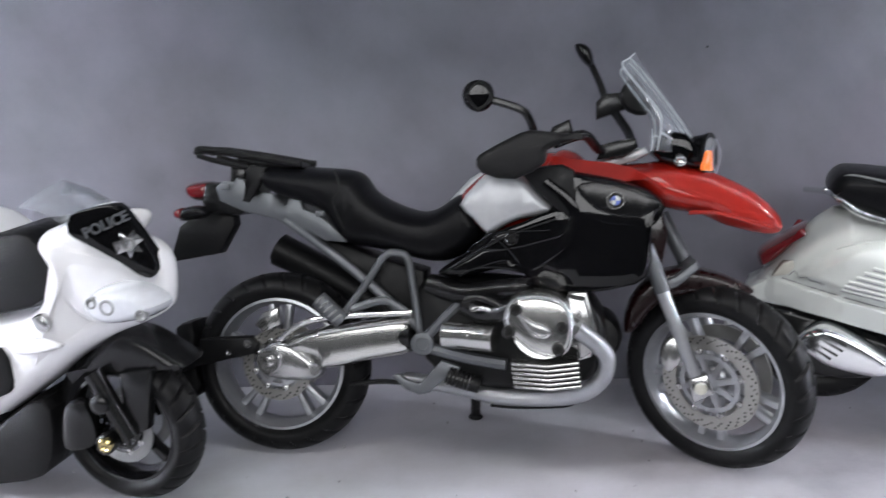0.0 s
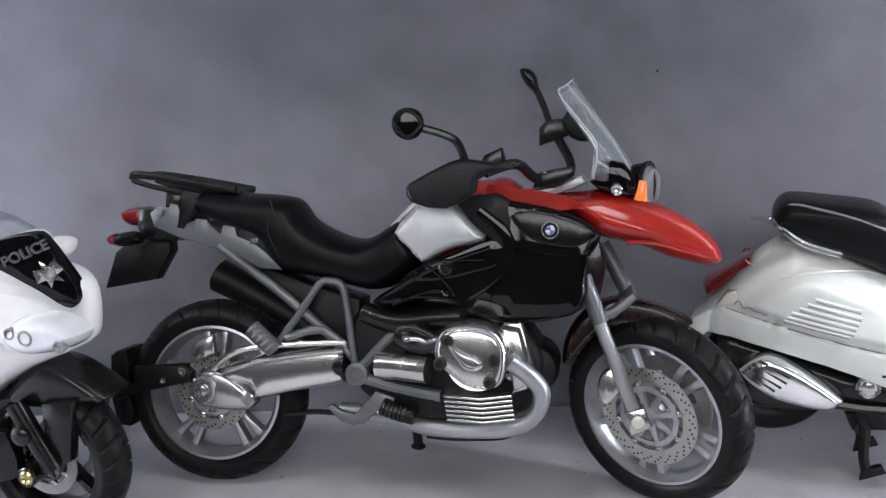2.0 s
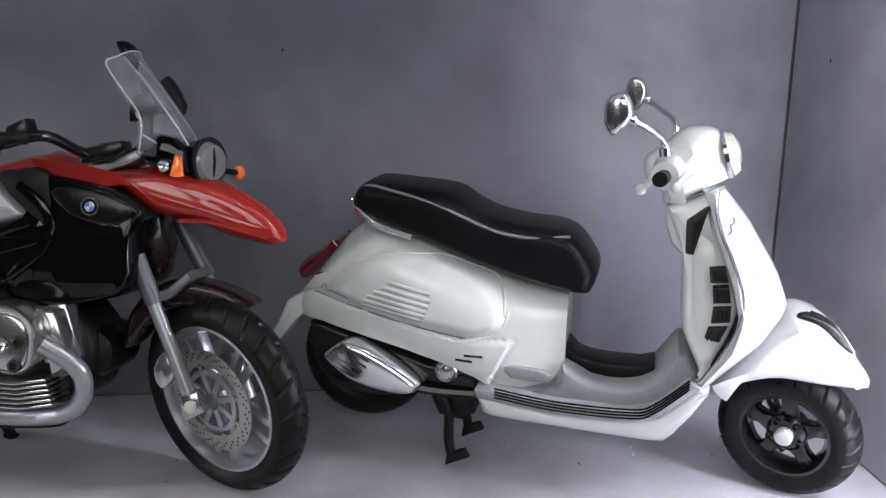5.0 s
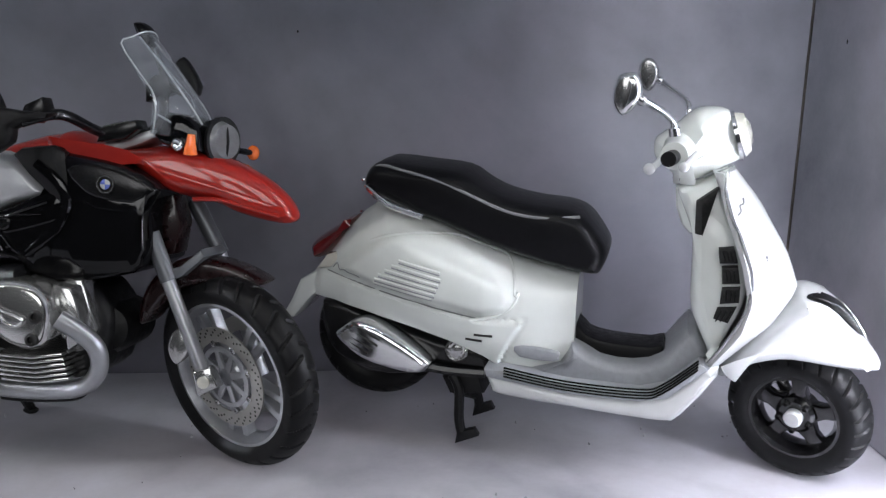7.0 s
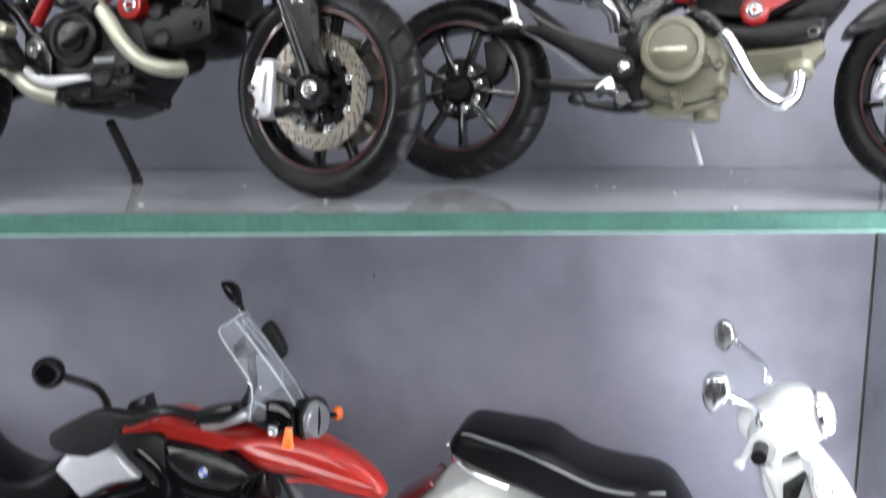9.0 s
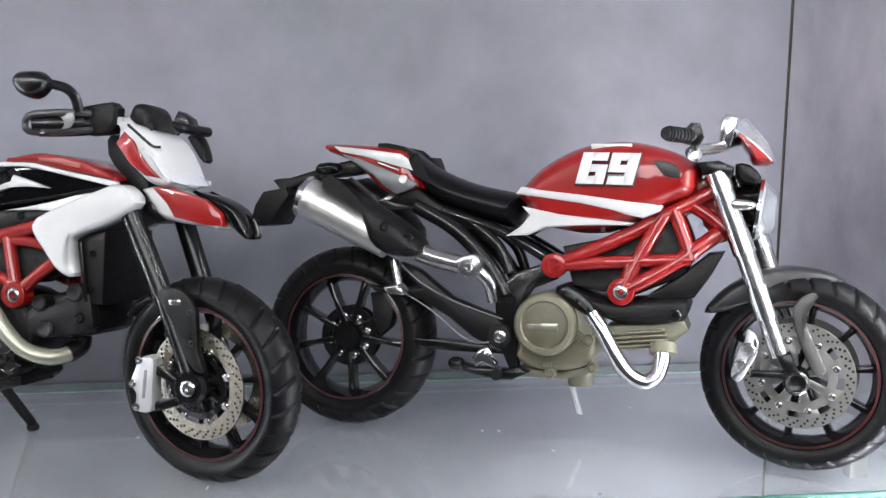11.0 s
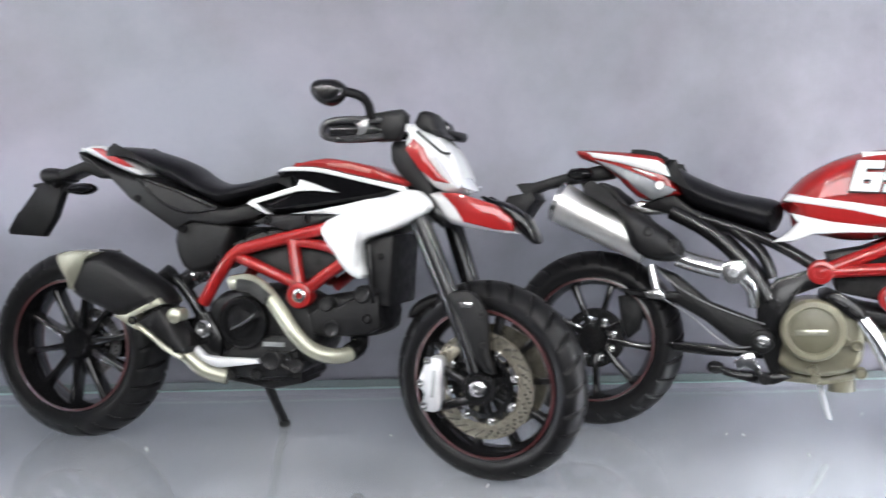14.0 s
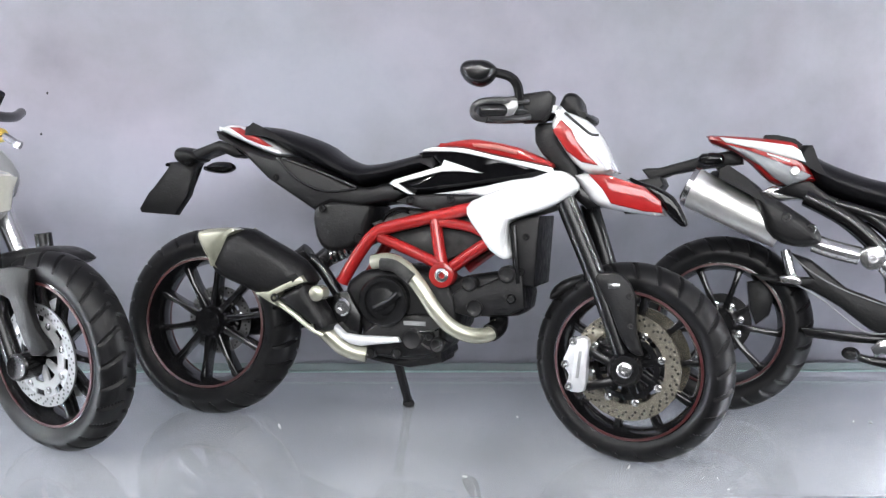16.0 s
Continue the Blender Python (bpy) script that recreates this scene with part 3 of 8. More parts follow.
# ---- shared small parts ----
def blob(u, w, v, ru, rw, rv, seg=16):
    """A rounded egg-shaped lump."""
    rings = []
    for j in range(1, 8):
        a = math.pi * j / 8
        rings.append([at_mm(u + ru * math.sin(a) * math.cos(2 * math.pi * i / seg), w - rw * math.cos(a), v + rv * math.sin(a) * math.sin(2 * math.pi * i / seg)) for i in range(seg)])
    return layers(rings)


def sheet(centre, edge, half, bow, thick=0.7, rows=8, cols=10):
    """A bowed pane: centre line and edge line of (u, v) pairs low to high, half widths, from side to side."""
    bm = bmesh.new()
    grid = []
    for side in (0.0, thick):
        g = []
        for i in range(rows + 1):
            s = i / rows * (len(centre) - 1)
            k = min(int(s), len(centre) - 2)
            f = s - k
            c = Vector(centre[k]).lerp(Vector(centre[k + 1]), f)
            e = Vector(edge[k]).lerp(Vector(edge[k + 1]), f)
            hw = half[k] + (half[k + 1] - half[k]) * f
            row = []
            for j in range(cols + 1):
                t = j / cols * 2 - 1
                p = c.lerp(e, abs(t) ** bow)
                row.append(bm.verts.new(at_mm(p.x - side, t * hw, p.y - side * 0.3)))
            g.append(row)
        grid.append(g)
    for g in grid:
        for a, b in zip(g, g[1:]):
            for j in range(cols):
                bm.faces.new((a[j], a[j + 1], b[j + 1], b[j]))
    a, b = grid
    for i in range(rows):
        bm.faces.new((a[i][0], a[i + 1][0], b[i + 1][0], b[i][0]))
        bm.faces.new((a[i][-1], a[i + 1][-1], b[i + 1][-1], b[i][-1]))
    for j in range(cols):
        bm.faces.new((a[0][j], a[0][j + 1], b[0][j + 1], b[0][j]))
        bm.faces.new((a[-1][j], a[-1][j + 1], b[-1][j + 1], b[-1][j]))
    return bm


def sheet_rim(centre, edge, half, bow, r=0.24):
    """The cut edge round a bowed pane: up one side, over the top, down the other."""
    pts = [(e[0], w, e[1]) for e, w in zip(edge, half)]
    top = []
    for j in range(1, 8):
        t = 1 - j / 4
        p = Vector(centre[-1]).lerp(Vector(edge[-1]), abs(t) ** bow)
        top.append((p.x, t * half[-1], p.y))
    return tube(pts + top + [(u, -w, v) for u, w, v in reversed(pts)], r, 6, 3)


def strip(pts, w, high=0.8, proud=0.25, closed=False):
    """A thin raised line along points (u, v) on the side at w."""
    return tube([(p[0], w, p[1]) for p in pts], high / 2, 6, 4, flat=proud / (high / 2) if high else 1)


def caliper(parent, pts, w0, w1, material, label="silver brake caliper"):
    c = part("brake_caliper", plate(pts, w0, w1, 0.9, 3), material, parent, label)
    return c


# ---- adventure motorcycle, red and black, on the cabinet floor ----
gs = thing("motorcycle", "red, black and silver model adventure motorcycle on the cabinet floor", "model motorcycle", pose(-0.050, 0.268, 0, -9, 0, -10), "model motorcycles")
wheel("rear_wheel", gs, (-1, 0, 27.6), 27.6, 13, 20.5, 5, RIMSILVER, twin=True, spoke_w=2.2, disc=11, disc_w=5.2, hub=5, label="silver five-spoke rear wheel", spin=20, holes=18)
wheel("front_wheel", gs, (128.5, 0, 28.0), 28.0, 10.5, 21.3, 5, RIMSILVER, steer=-33, twin=True, spoke_w=2.4, disc=14.5, disc_w=4.4, hub=4.5, label="silver five-spoke front wheel turned to the side", spin=50, holes=26)
part("seat", pillow([(-6.2, 88.1), (4.3, 87.5), (18.1, 86.9), (24.1, 85.4), (28.3, 80.2), (35.1, 76.5), (41.8, 74.6), (46.8, 75.3), (55.1, 80), (60.8, 74.4), (61.7, 68.8), (55.1, 62.2), (46.8, 59.8), (31.6, 62.8), (18.8, 65.2), (16.3, 69.6), (11.1, 75), (-4.5, 80.4)], 0, 11.5, 4.5), SEAT, gs, "black stepped two-part seat")
part("seat_seam", strip([(18.2, 86.7), (19.8, 81.4), (17.8, 77.3), (21.4, 69.3)], 11.3, 0.5, 0.25), DARK, gs)
rack = part("luggage_rack", plate([(-14, 91.4), (-4.8, 90.4), (6, 88.3), (7.4, 87.2), (-5.7, 87.2), (-13, 89.2)], -7, 7, 0.9), MATT, gs, "black plastic luggage rack")
for side in (7.6, -7.6):
    part("rack_rail", tube([(7, side, 88.2), (-6, side, 90.2), (-16, side, 91.6), (-24, side, 92.4), (-26, side * 0.7, 91.6)], 1.1, 8), MATT, rack)
    part("rack_rail", tube([(-25, side, 90.6), (-19, side, 88.9), (-9, side, 87.2)], 0.8, 8), MATT, rack)
for at_u, at_v in ((-25.6, 91.6), (-20.5, 91.8), (-16, 91.4)):
    part("rack_bar", tube([(at_u, -7.2, at_v), (at_u, 0, at_v + 0.4), (at_u, 7.2, at_v)], 0.9, 8), MATT, rack)
part("rack_bracket", plate([(-14.9, 87.4), (-10.3, 86.7), (-10.7, 82.1), (-15.3, 82.4)], -7, 7, 0.6), BLACK, gs)
part("grab_handle", plate([(-7.5, 88.1), (-2.3, 87.2), (-4.8, 81.6), (-7.7, 76.6), (-10.1, 77.2), (-7.6, 82.7), (-9.3, 85.8)], 8, 11, 0.8), MATT, gs)
part("grab_handle", plate([(-15.7, 87.8), (-10.1, 86.8), (-12.8, 80.8), (-15.9, 75.5), (-18.5, 76.2), (-15.8, 82), (-17.6, 85.4)], -11, -8, 0.8), MATT, gs)
part("tail_light", pillow([(-31, 81), (-28.8, 82.4), (-23.3, 82.8), (-22.2, 79.7), (-23.7, 77.3), (-28.2, 76.9), (-30.7, 78.7)], 0, 6, 2.0, 3), REDLENS, gs, "dark red tail light")
part("tail_unit", plate([(-23.2, 82.5), (-14.3, 81.9), (-9, 74.9), (-12.3, 72.8), (-21.2, 73), (-24.4, 76.4)], -7, 7, 1.0), BLACK, gs)
part("plate_holder", plate([(-33.3, 68.8), (-30.1, 71.3), (-25.6, 75.5), (-18.5, 73.6), (-15.8, 72.2), (-15.5, 69.5), (-20.4, 60.8), (-36.7, 57.6)], -3, 3, 0.7), MATT, gs, "black number plate holder")
sig = part("turn_signal", pillow([(-29.3, 73.8), (-26.6, 75.4), (-22.5, 75.6), (-20.4, 74.1), (-21.8, 72.1), (-28.3, 71.3)], 10, 3, 1.5, 3), GLOSS, gs, "small black turn signal with red lens")
part("lens", pillow([(-31.1, 74), (-28.9, 75), (-27.9, 73.3), (-28.6, 71.6), (-30.6, 72)], 10, 3.1, 1.0, 3), REDLENS, sig)
part("turn_signal", pillow([(-38.9, 72.5), (-36.1, 74.2), (-31.7, 74.4), (-29.4, 72.8), (-31, 70.7), (-37.9, 69.8)], -10, 3, 1.5, 3), GLOSS, gs)
for side in (1, -1):
    part("subframe_rail", plate([(-18.3, 81.1), (-16.3, 83.0), (-12.6, 82.9), (-12.0, 84.1), (-9.5, 83.6), (-8.3, 78.1), (-5.1, 77.5), (-4.1, 79.9), (-0.6, 79.5), (0.1, 76.3), (3.4, 75.8), (4.2, 78.1), (7.7, 77.6), (8.5, 75.0), (12.9, 73.6), (17.0, 70.7), (21.9, 65.6), (15.1, 65.9), (9.1, 69.1), (-1.6, 72.5), (-9.3, 74.1), (-17.1, 77.2)], side * 8.5, side * 10.5, 0.5), FRAME, gs, "grey notched tail frame rail")
    part("frame_tube", tube([(2.9, 9.5, 71.9), (23, 10, 57.9), (44, 10.5, 40.7)] if side > 0 else [(u, -w, v) for u, w, v in [(2.9, 9.5, 71.9), (23, 10, 57.9), (44, 10.5, 40.7)]], 1.5, 10), FRAME, gs)
for lug_u, lug_v in [(-15.2, 81.3), (13.9, 73.9)]:
    part("rail_lug", box_mm(lug_u - 1.3, lug_u + 1.3, 10.3, 11.6, lug_v - 0.8, lug_v + 0.8, 0.35), FRAME, gs)
part("frame_triangle", tube([(19.9, 12, 43.1), (26.9, 11.5, 52.5), (32.8, 11, 61.5), (35.9, 11, 62.9), (39.7, 11, 61.7), (41.3, 11, 55.3), (43.4, 11.5, 42.5), (44.4, 11.5, 36.7)], 1.15, 10), FRAME, gs, "grey tubular footrest frame")
part("frame_tube", tube([(23.6, 12, 46.2), (33.5, 11.5, 49), (41.1, 11.5, 44.4)], 1.3, 8), FRAME, gs)
part("frame_tube", tube([(45.2, 12, 38.1), (51.7, 12, 45.3), (56.6, 12, 50.1)], 1.4, 8), FRAME, gs)
part("frame_tube", tube([(44.8, 12, 36.2), (56.8, 13, 33.6), (69, 14, 32.1)], 1.7, 8), FRAME, gs)
part("passenger_peg", tube([(14.7, 16, 49.5), (18.3, 16, 46.3), (21.3, 15, 43.4)], 2.6, 12, 3), FRAME, gs, "grey ribbed passenger footpeg")
for k in range(5):
    part("peg_rib", tube([(14.8, 19, 48.7), (17.2, 19, 50.6)], 0.35, 6, 0), GREYPL, gs).matrix_local = Matrix.Translation(at_mm(k * 1.25, 0, -k * 1.25))
part("silencer", tube([(-6.8, -13, 61.0), (2.4, -13, 56.8), (19.2, -12, 48.2), (34.2, -10, 38.2)], 5.4, 20, 4, r1=4.3), MATT, gs, "matt black silencer")
part("silencer_end", tube([(-7.5, -13, 61.4), (-6.5, -13, 60.9)], 4.2, 18, 0), DARK, gs)
part("inner_fender", plate([(9.2, 68.2), (30.1, 61), (43.9, 57.2), (43.8, 40.4), (37, 38.5), (26.6, 53.4), (14.5, 63.2)], -7, 7, 1.0), MATT, gs)
part("drive_shaft", pillow([(3.2, 36.2), (12.7, 39.9), (26.3, 42.6), (40.4, 44.4), (41.4, 42.2), (40.7, 34), (29.6, 31.2), (14.6, 27.6), (11.9, 31.2), (4.3, 32.2)], 8, 4.6, 2.4, 3), BRIGHT, gs, "bright alloy drive shaft swingarm")
part("torque_rod", tube([(1.7, 12, 36.5), (8.7, 13, 41.6), (18.9, 13, 43.9), (41.2, 12, 45.7)], 0.9, 8), ALLOY, gs)
part("shaft_rib", tube([(13.6, 12.6, 39.1), (27.3, 13, 41.7), (40.5, 12.8, 43.6)], 0.7, 8), STEEL, gs)

part("shaft_boot", tube([(38.8, 8, 38.4), (42.1, 9, 38.7)], 4.9, 16, 0), BLACK, gs, "black rubber shaft boot")
fd = part("final_drive", pillow([(-5.6, 30.3), (-4.1, 33.7), (-0.6, 36.5), (4.7, 36), (10.2, 32.6), (13.9, 29), (13.2, 24.7), (5.9, 23.7), (-1.8, 24.4), (-4.9, 26.6)], 7.5, 5, 2.2, 3), ALLOY, gs, "silver cast final drive housing")
part("hub_ring", lathe([(3.9, 11), (3.9, 13.2), (3.4, 13.8), (2.6, 13.8), (2.3, 13.0), (1.6, 13.0), (1.5, 14.0), (0.6, 14.2)], -1.3, 30.1, 24), ALLOY, fd)
part("bolt_boss", lathe([(2.0, 11), (2.0, 13.0), (1.5, 13.4), (1.2, 12.8)], 12.5, 28, 16), STEEL, fd)
part("rear_caliper", plate([(-7.3, 40.1), (-4.6, 43.9), (0.2, 45.7), (0.8, 40.4), (-4.7, 37.7)], 5.5, 9, 0.8), ALLOY, gs)
part("rear_bracket", plate([(-25.1, 35), (-8.9, 36.3), (-6.5, 34.3), (-7.2, 31.2), (-13.7, 29.6), (-24.6, 26.8), (-31, 24.4), (-31.3, 28.6), (-24.9, 29.9)], 4, 8.5, 0.9), MATT, gs, "black rear hugger bracket")
part("rear_hugger", plate([(-33.7, 37.7), (-31.8, 39.2), (-28.5, 39.7), (-27.4, 35.3), (-28.3, 28.8), (-25.9, 20.1), (-27.8, 16.1), (-31.5, 16.6), (-33.6, 24.3), (-33.9, 30.7)], -6.5, 6.5, 1.2), MATT, gs, "black rear mud flap")
screw(gs, -9.6, 34.3, 9, 1.3)
screw(gs, -15.6, 31.4, 9, 1.0)
part("pivot_boss", disc_knob(44.8, 37, 3.4, 10, 14), FRAME, gs)
part("footpeg_plate", plate([(35.9, 27.3), (37.8, 28), (40.5, 26.2), (44.1, 25.4), (47.1, 28.7), (50.3, 32.4), (53.2, 31.6), (55.8, 30.7), (55.2, 28.4), (50.3, 26.3), (47, 22.9), (43.8, 22.1), (39.8, 23.5)], 11.5, 13.5, 0.5), FRAME, gs, "grey footrest plate")
part("shift_rod", tube([(22.5, 9, 23.4), (33, 10, 24.8), (44.3, 12, 24.8)], 0.8, 8), BLACK, gs)
part("engine_block", pillow([(43.7, 54.6), (65.1, 55.9), (87.7, 53.4), (93.4, 50.2), (97.3, 43.3), (96.6, 35.3), (91.9, 27), (71.8, 23.5), (55.3, 25.1), (44.7, 31.6), (42.3, 41.4)], 0, 12, 3, 3, flat=0.4), MATT, gs, "black engine block")
part("alternator_cover", lathe([(7.0, -9), (7.2, 5), (6.0, 8), (3.0, 9)], 94.1, 39.6, 24), MATT, gs, "black front engine cover")
part("cylinder", tube([(80, 8, 41.5), (79.6, 20, 44.1)], 8.6, 24, 0), ALLOY, gs, "finned silver cylinder")
head = part("valve_cover", pillow([(69.0, 47.2), (69.8, 50.5), (72.5, 53.5), (77.5, 54.5), (82.8, 53.8), (86.1, 52.0), (88.0, 48.4), (88.0, 42.8), (86.6, 38.5), (82.9, 37.2), (77.6, 38.2), (72.3, 41.9), (69.6, 44.6)], 20, 8.5, 2.2, 4, flat=0.55), BRIGHT, gs, "bright silver valve cover")
part("cover_rim", tube([(70.0, 27.5, 47.1), (70.7, 27.5, 50.1), (73.1, 27.5, 52.8), (77.6, 27.5, 53.7), (82.4, 27.5, 53.1), (85.4, 27.5, 51.4), (87.1, 27.5, 48.2), (87.1, 27.5, 43.2), (85.8, 27.5, 39.3), (82.5, 27.5, 38.1), (77.7, 27.5, 39.0), (72.9, 27.5, 42.3), (70.5, 27.5, 44.8), (70.0, 27.5, 47.1)], 0.6, 6), STEEL, head)
part("cover_emblem", pillow([(73.4, 49.1), (77.0, 46.9), (80.3, 45.9), (81.9, 44.4), (80.4, 43.0), (77.7, 43.5), (76.1, 45.3)], 28.2, 1.0, 0.5, 3), STEEL, head)
part("emblem_loop", tube([(73.4, 28.9, 49.1), (77.0, 28.9, 46.9), (80.3, 28.9, 45.9), (81.9, 28.9, 44.4), (80.4, 28.9, 43.0), (77.7, 28.9, 43.5), (76.1, 28.9, 45.3), (73.4, 28.9, 49.1)], 0.5, 8), STEEL, head)
for p in ((72.8, 50.1), (85.1, 45.6), (70.9, 44.0), (84.1, 39.7)):
    part("cover_bolt", lathe([(1.7, 26), (1.7, 29.2), (1.3, 29.5), (0.9, 29.5), (0.8, 28.6)], p[0], p[1], 14), DARK, head)
for k in range(6):
    part("cooling_fin", plate([(71.1, 34.8), (81.0, 34.4), (89.3, 35.6), (89.6, 34.9), (81.2, 33.6), (71.4, 34.0)], 8, 24 - k * 0.4, 0.25), BRIGHT, gs).matrix_local = Matrix.Translation(at_mm(0.15 * k, 0, -1.35 * k))
part("cylinder_side", plate([(85.9, 53.1), (90.8, 52.4), (92.9, 45.8), (93.3, 38.2), (90, 35.9), (88.4, 44.1)], 6, 22, 1.0), ALLOY, gs)
part("throttle_body", tube([(51.2, 14, 40), (57.2, 15, 40.1), (65.9, 17, 39.9)], 3.8, 16, 0), BRIGHT, gs, "chromed intake tube")
part("hose_clamp", tube([(58.5, 15, 40.2), (59.8, 15, 40.1)], 4.2, 16, 0), STEEL, gs)
part("intake_boot", tube([(57, 14, 49.1), (63.8, 16, 46.9), (72.2, 20, 49.4)], 3.2, 12), BLACK, gs)
part("intake_boot", tube([(46.3, 10, 54), (56.8, 13, 52), (68.5, 16, 53.6), (75.8, 18, 54.4)], 3.2, 12), BLACK, gs)
part("exhaust_pipe", tube([(88.6, 24, 44.6), (93.7, 22, 40.7), (96.9, 20, 36.5), (96.2, 17, 30.5), (91.5, 14, 25.2), (82.1, 11, 22.4), (65.8, 9, 21.7), (53.9, 7, 23.6), (38, 4, 24.2)], 2.4, 14), RIMSILVER, gs, "dull silver exhaust header")
part("skid_rail", tube([(64.3, 8, 19.1), (72.3, 9, 19.1), (85.2, 10, 20.3), (89.1, 10, 22.1)], 0.9, 8), MATT, gs)
part("side_stand", tube([(58, -8, 20), (56.8, -16, 13), (56.1, -22, 7.7)], 1.5, 8), MATT, gs, "black side stand")
part("stand_foot", blob(56.1, -22, 7.1, 2.4, 2.0, 1.2), MATT, gs)
part("lower_tank", pillow([(49.3, 58.1), (57, 63.2), (66.5, 68.9), (81.7, 75.6), (86.3, 81.2), (79.2, 85.8), (83.5, 87.3), (103.3, 83.8), (111.7, 78.2), (108.5, 72.4), (107.6, 58), (94.9, 54), (77.9, 54.2), (73.1, 58.4), (68.4, 59.5), (55.4, 56.7)], 0, 17, 1.8, 3, flat=0.7), GLOSS, gs, "gloss black tank side panel")
part("side_rib", tube([(79.3, 17, 83.9), (85.5, 17.5, 78.9), (87.5, 17.5, 74.1), (85.2, 17.5, 67.7), (80.2, 17, 63), (75.4, 16, 59.2)], 1.5, 8, flat=0.6), GLOSS, gs)
part("side_rib", tube([(52.3, 16, 58.6), (67, 17, 67.9), (82.4, 17, 74)], 0.7, 8), GLOSS, gs)
part("side_rib", tube([(55.8, 16, 57.6), (62.3, 17, 60.1), (73.3, 17, 59.3), (84, 16, 54.3), (97.7, 16, 55.2), (107, 15, 58.8)], 0.7, 8), GLOSS, gs)
part("side_rib", tube([(111.2, 15, 77.6), (107.7, 16, 72.5), (97.6, 17, 72.4), (92.3, 17, 73.9)], 0.6, 8), GLOSS, gs)
part("shoulder_panel", plate([(72.8, 85.9), (79.6, 88.2), (87.2, 87.0), (87.6, 73.0), (82.5, 75.8)], 14.0, 17.3, 1.2, 2), MATT, gs, "satin black shoulder panel")
part("knee_panel", plate([(82.1, 76.5), (73.2, 72.6), (64.6, 69.2), (57.7, 64.4), (67.8, 64.3), (78.8, 67.0), (86.4, 69.9), (86.8, 75.3)], 13.5, 17.2, 0.8, 2), GLOSS, gs, "gloss black knee panel")
for at_u, at_v in [(60.2, 48.9), (64.1, 41.8), (87.6, 49.5), (93.6, 41.3), (88.5, 39.7)]:
    screw(gs, at_u, at_v, 20, 1.1)
for at_u, at_v in [(70.2, 54.9), (73.6, 54.8)]:
    part("panel_bolt", disc_knob(at_u, at_v, 1.8, 12, 17), BLACK, gs)
part("throttle_link", tube([(57.7, 20, 51.0), (61.3, 20, 52.0), (65.8, 20, 50.7), (69.1, 20, 48.3)], 1.1, 10), BLACK, gs, "black throttle linkage")
part("throttle_link", tube([(60.0, 19, 48.7), (64.2, 19, 48.6), (67.8, 19, 45.6)], 0.9, 10), STEEL, gs)
part("cylinder_flange", plate([(86.1, 53.4), (91.0, 53.9), (94.7, 40.8), (92.9, 35.4), (89.3, 34.3), (87.9, 40.5)], 10, 16, 0.8), ALLOY, gs, "cast silver cylinder flange")
part("breather_hose", tube([(52.3, 14, 28.5), (55.9, 14, 27.2), (61.6, 14, 25.8)], 2.4, 14), MATT, gs, "black ribbed hose")
for k in range(6):
    part("hose_rib", tube([(52.7 + 1.15 * k, 14, 28.2 + -0.32 * k), (53.2 + 1.15 * k, 14, 28.06 + -0.32 * k)], 2.7, 14, 0), BLACK, gs)
part("tank_lock", lathe([(2.0, 16.8), (2.0, 17.6), (1.5, 17.9), (1.1, 17.5), (0.3, 17.5)], 70.3, 68.1, 18), BLACK, gs)
part("panel_ridge", tube([(62.2, 17.3, 66.0), (67.7, 17.3, 69.7), (80.8, 17.3, 70.7)], 0.45, 8), GLOSS, gs)
part("panel_ridge", tube([(65.2, 17.3, 68.8), (69.4, 17.3, 65.3), (72.6, 17.3, 61.5)], 0.45, 8), GLOSS, gs)
part("panel_ridge", tube([(58.2, 17.3, 59.0), (68.0, 17.3, 62.2), (70.5, 17.3, 60.6), (73.3, 17.3, 62.1)], 0.45, 8), GLOSS, gs)
part("vent_recess", plate([(87.7, 82.4), (92.9, 84), (103.4, 81.6), (109.4, 78.2), (105, 74.4), (95.3, 75.7), (91.5, 77.9)], 15.5, 17.6, 0.4, 2), BLACK, gs)
BADGE = (98.4, 18, 79)
badge = part("round_badge", lathe([(2.3, 16), (2.3, 17.9), (2.1, 18.2), (0.2, 18.2)], BADGE[0], BADGE[2], 24), BLACK, gs, "round blue and white quartered badge")
part("badge_ring", lathe([(2.3, 18.0), (2.3, 18.4), (2.05, 18.4), (2.05, 18.0)], BADGE[0], BADGE[2], 24, closed=True), STEEL, badge)
BLUE = node_material("badge_blue", (0.10, 0.14, 0.42), 0.25)
for k in range(4):
    fan = [(BADGE[0], BADGE[2])] + [(BADGE[0] + 1.3 * math.cos(math.pi / 2 * (k + j / 4)), BADGE[2] + 1.3 * math.sin(math.pi / 2 * (k + j / 4))) for j in range(5)]
    part("badge_quarter", plate(fan, 18.0, 18.45, 0.05), BLUE if k % 2 else WHITE, badge)
part("tank_panel", pillow([(55.3, 77.2), (59.5, 82.8), (64.4, 86.9), (72.2, 85.7), (77.5, 80.9), (81.9, 75.7), (72.9, 73.4), (67.9, 71.2), (63.5, 68.9), (59.1, 73.2)], 8.5, 8.6, 2.4, 2, flat=0.4, one=True), SILVER, gs, "silver painted tank panel")
part("tank_panel", pillow([(48.7, 75.4), (53.5, 81.7), (58.9, 86.2), (67.7, 84.9), (73.6, 79.5), (78.4, 73.7), (68.4, 71.1), (62.9, 68.6), (58, 66.1), (53, 70.9)], -8.5, 8.6, 2.4, 2, flat=0.4), SILVER, gs)
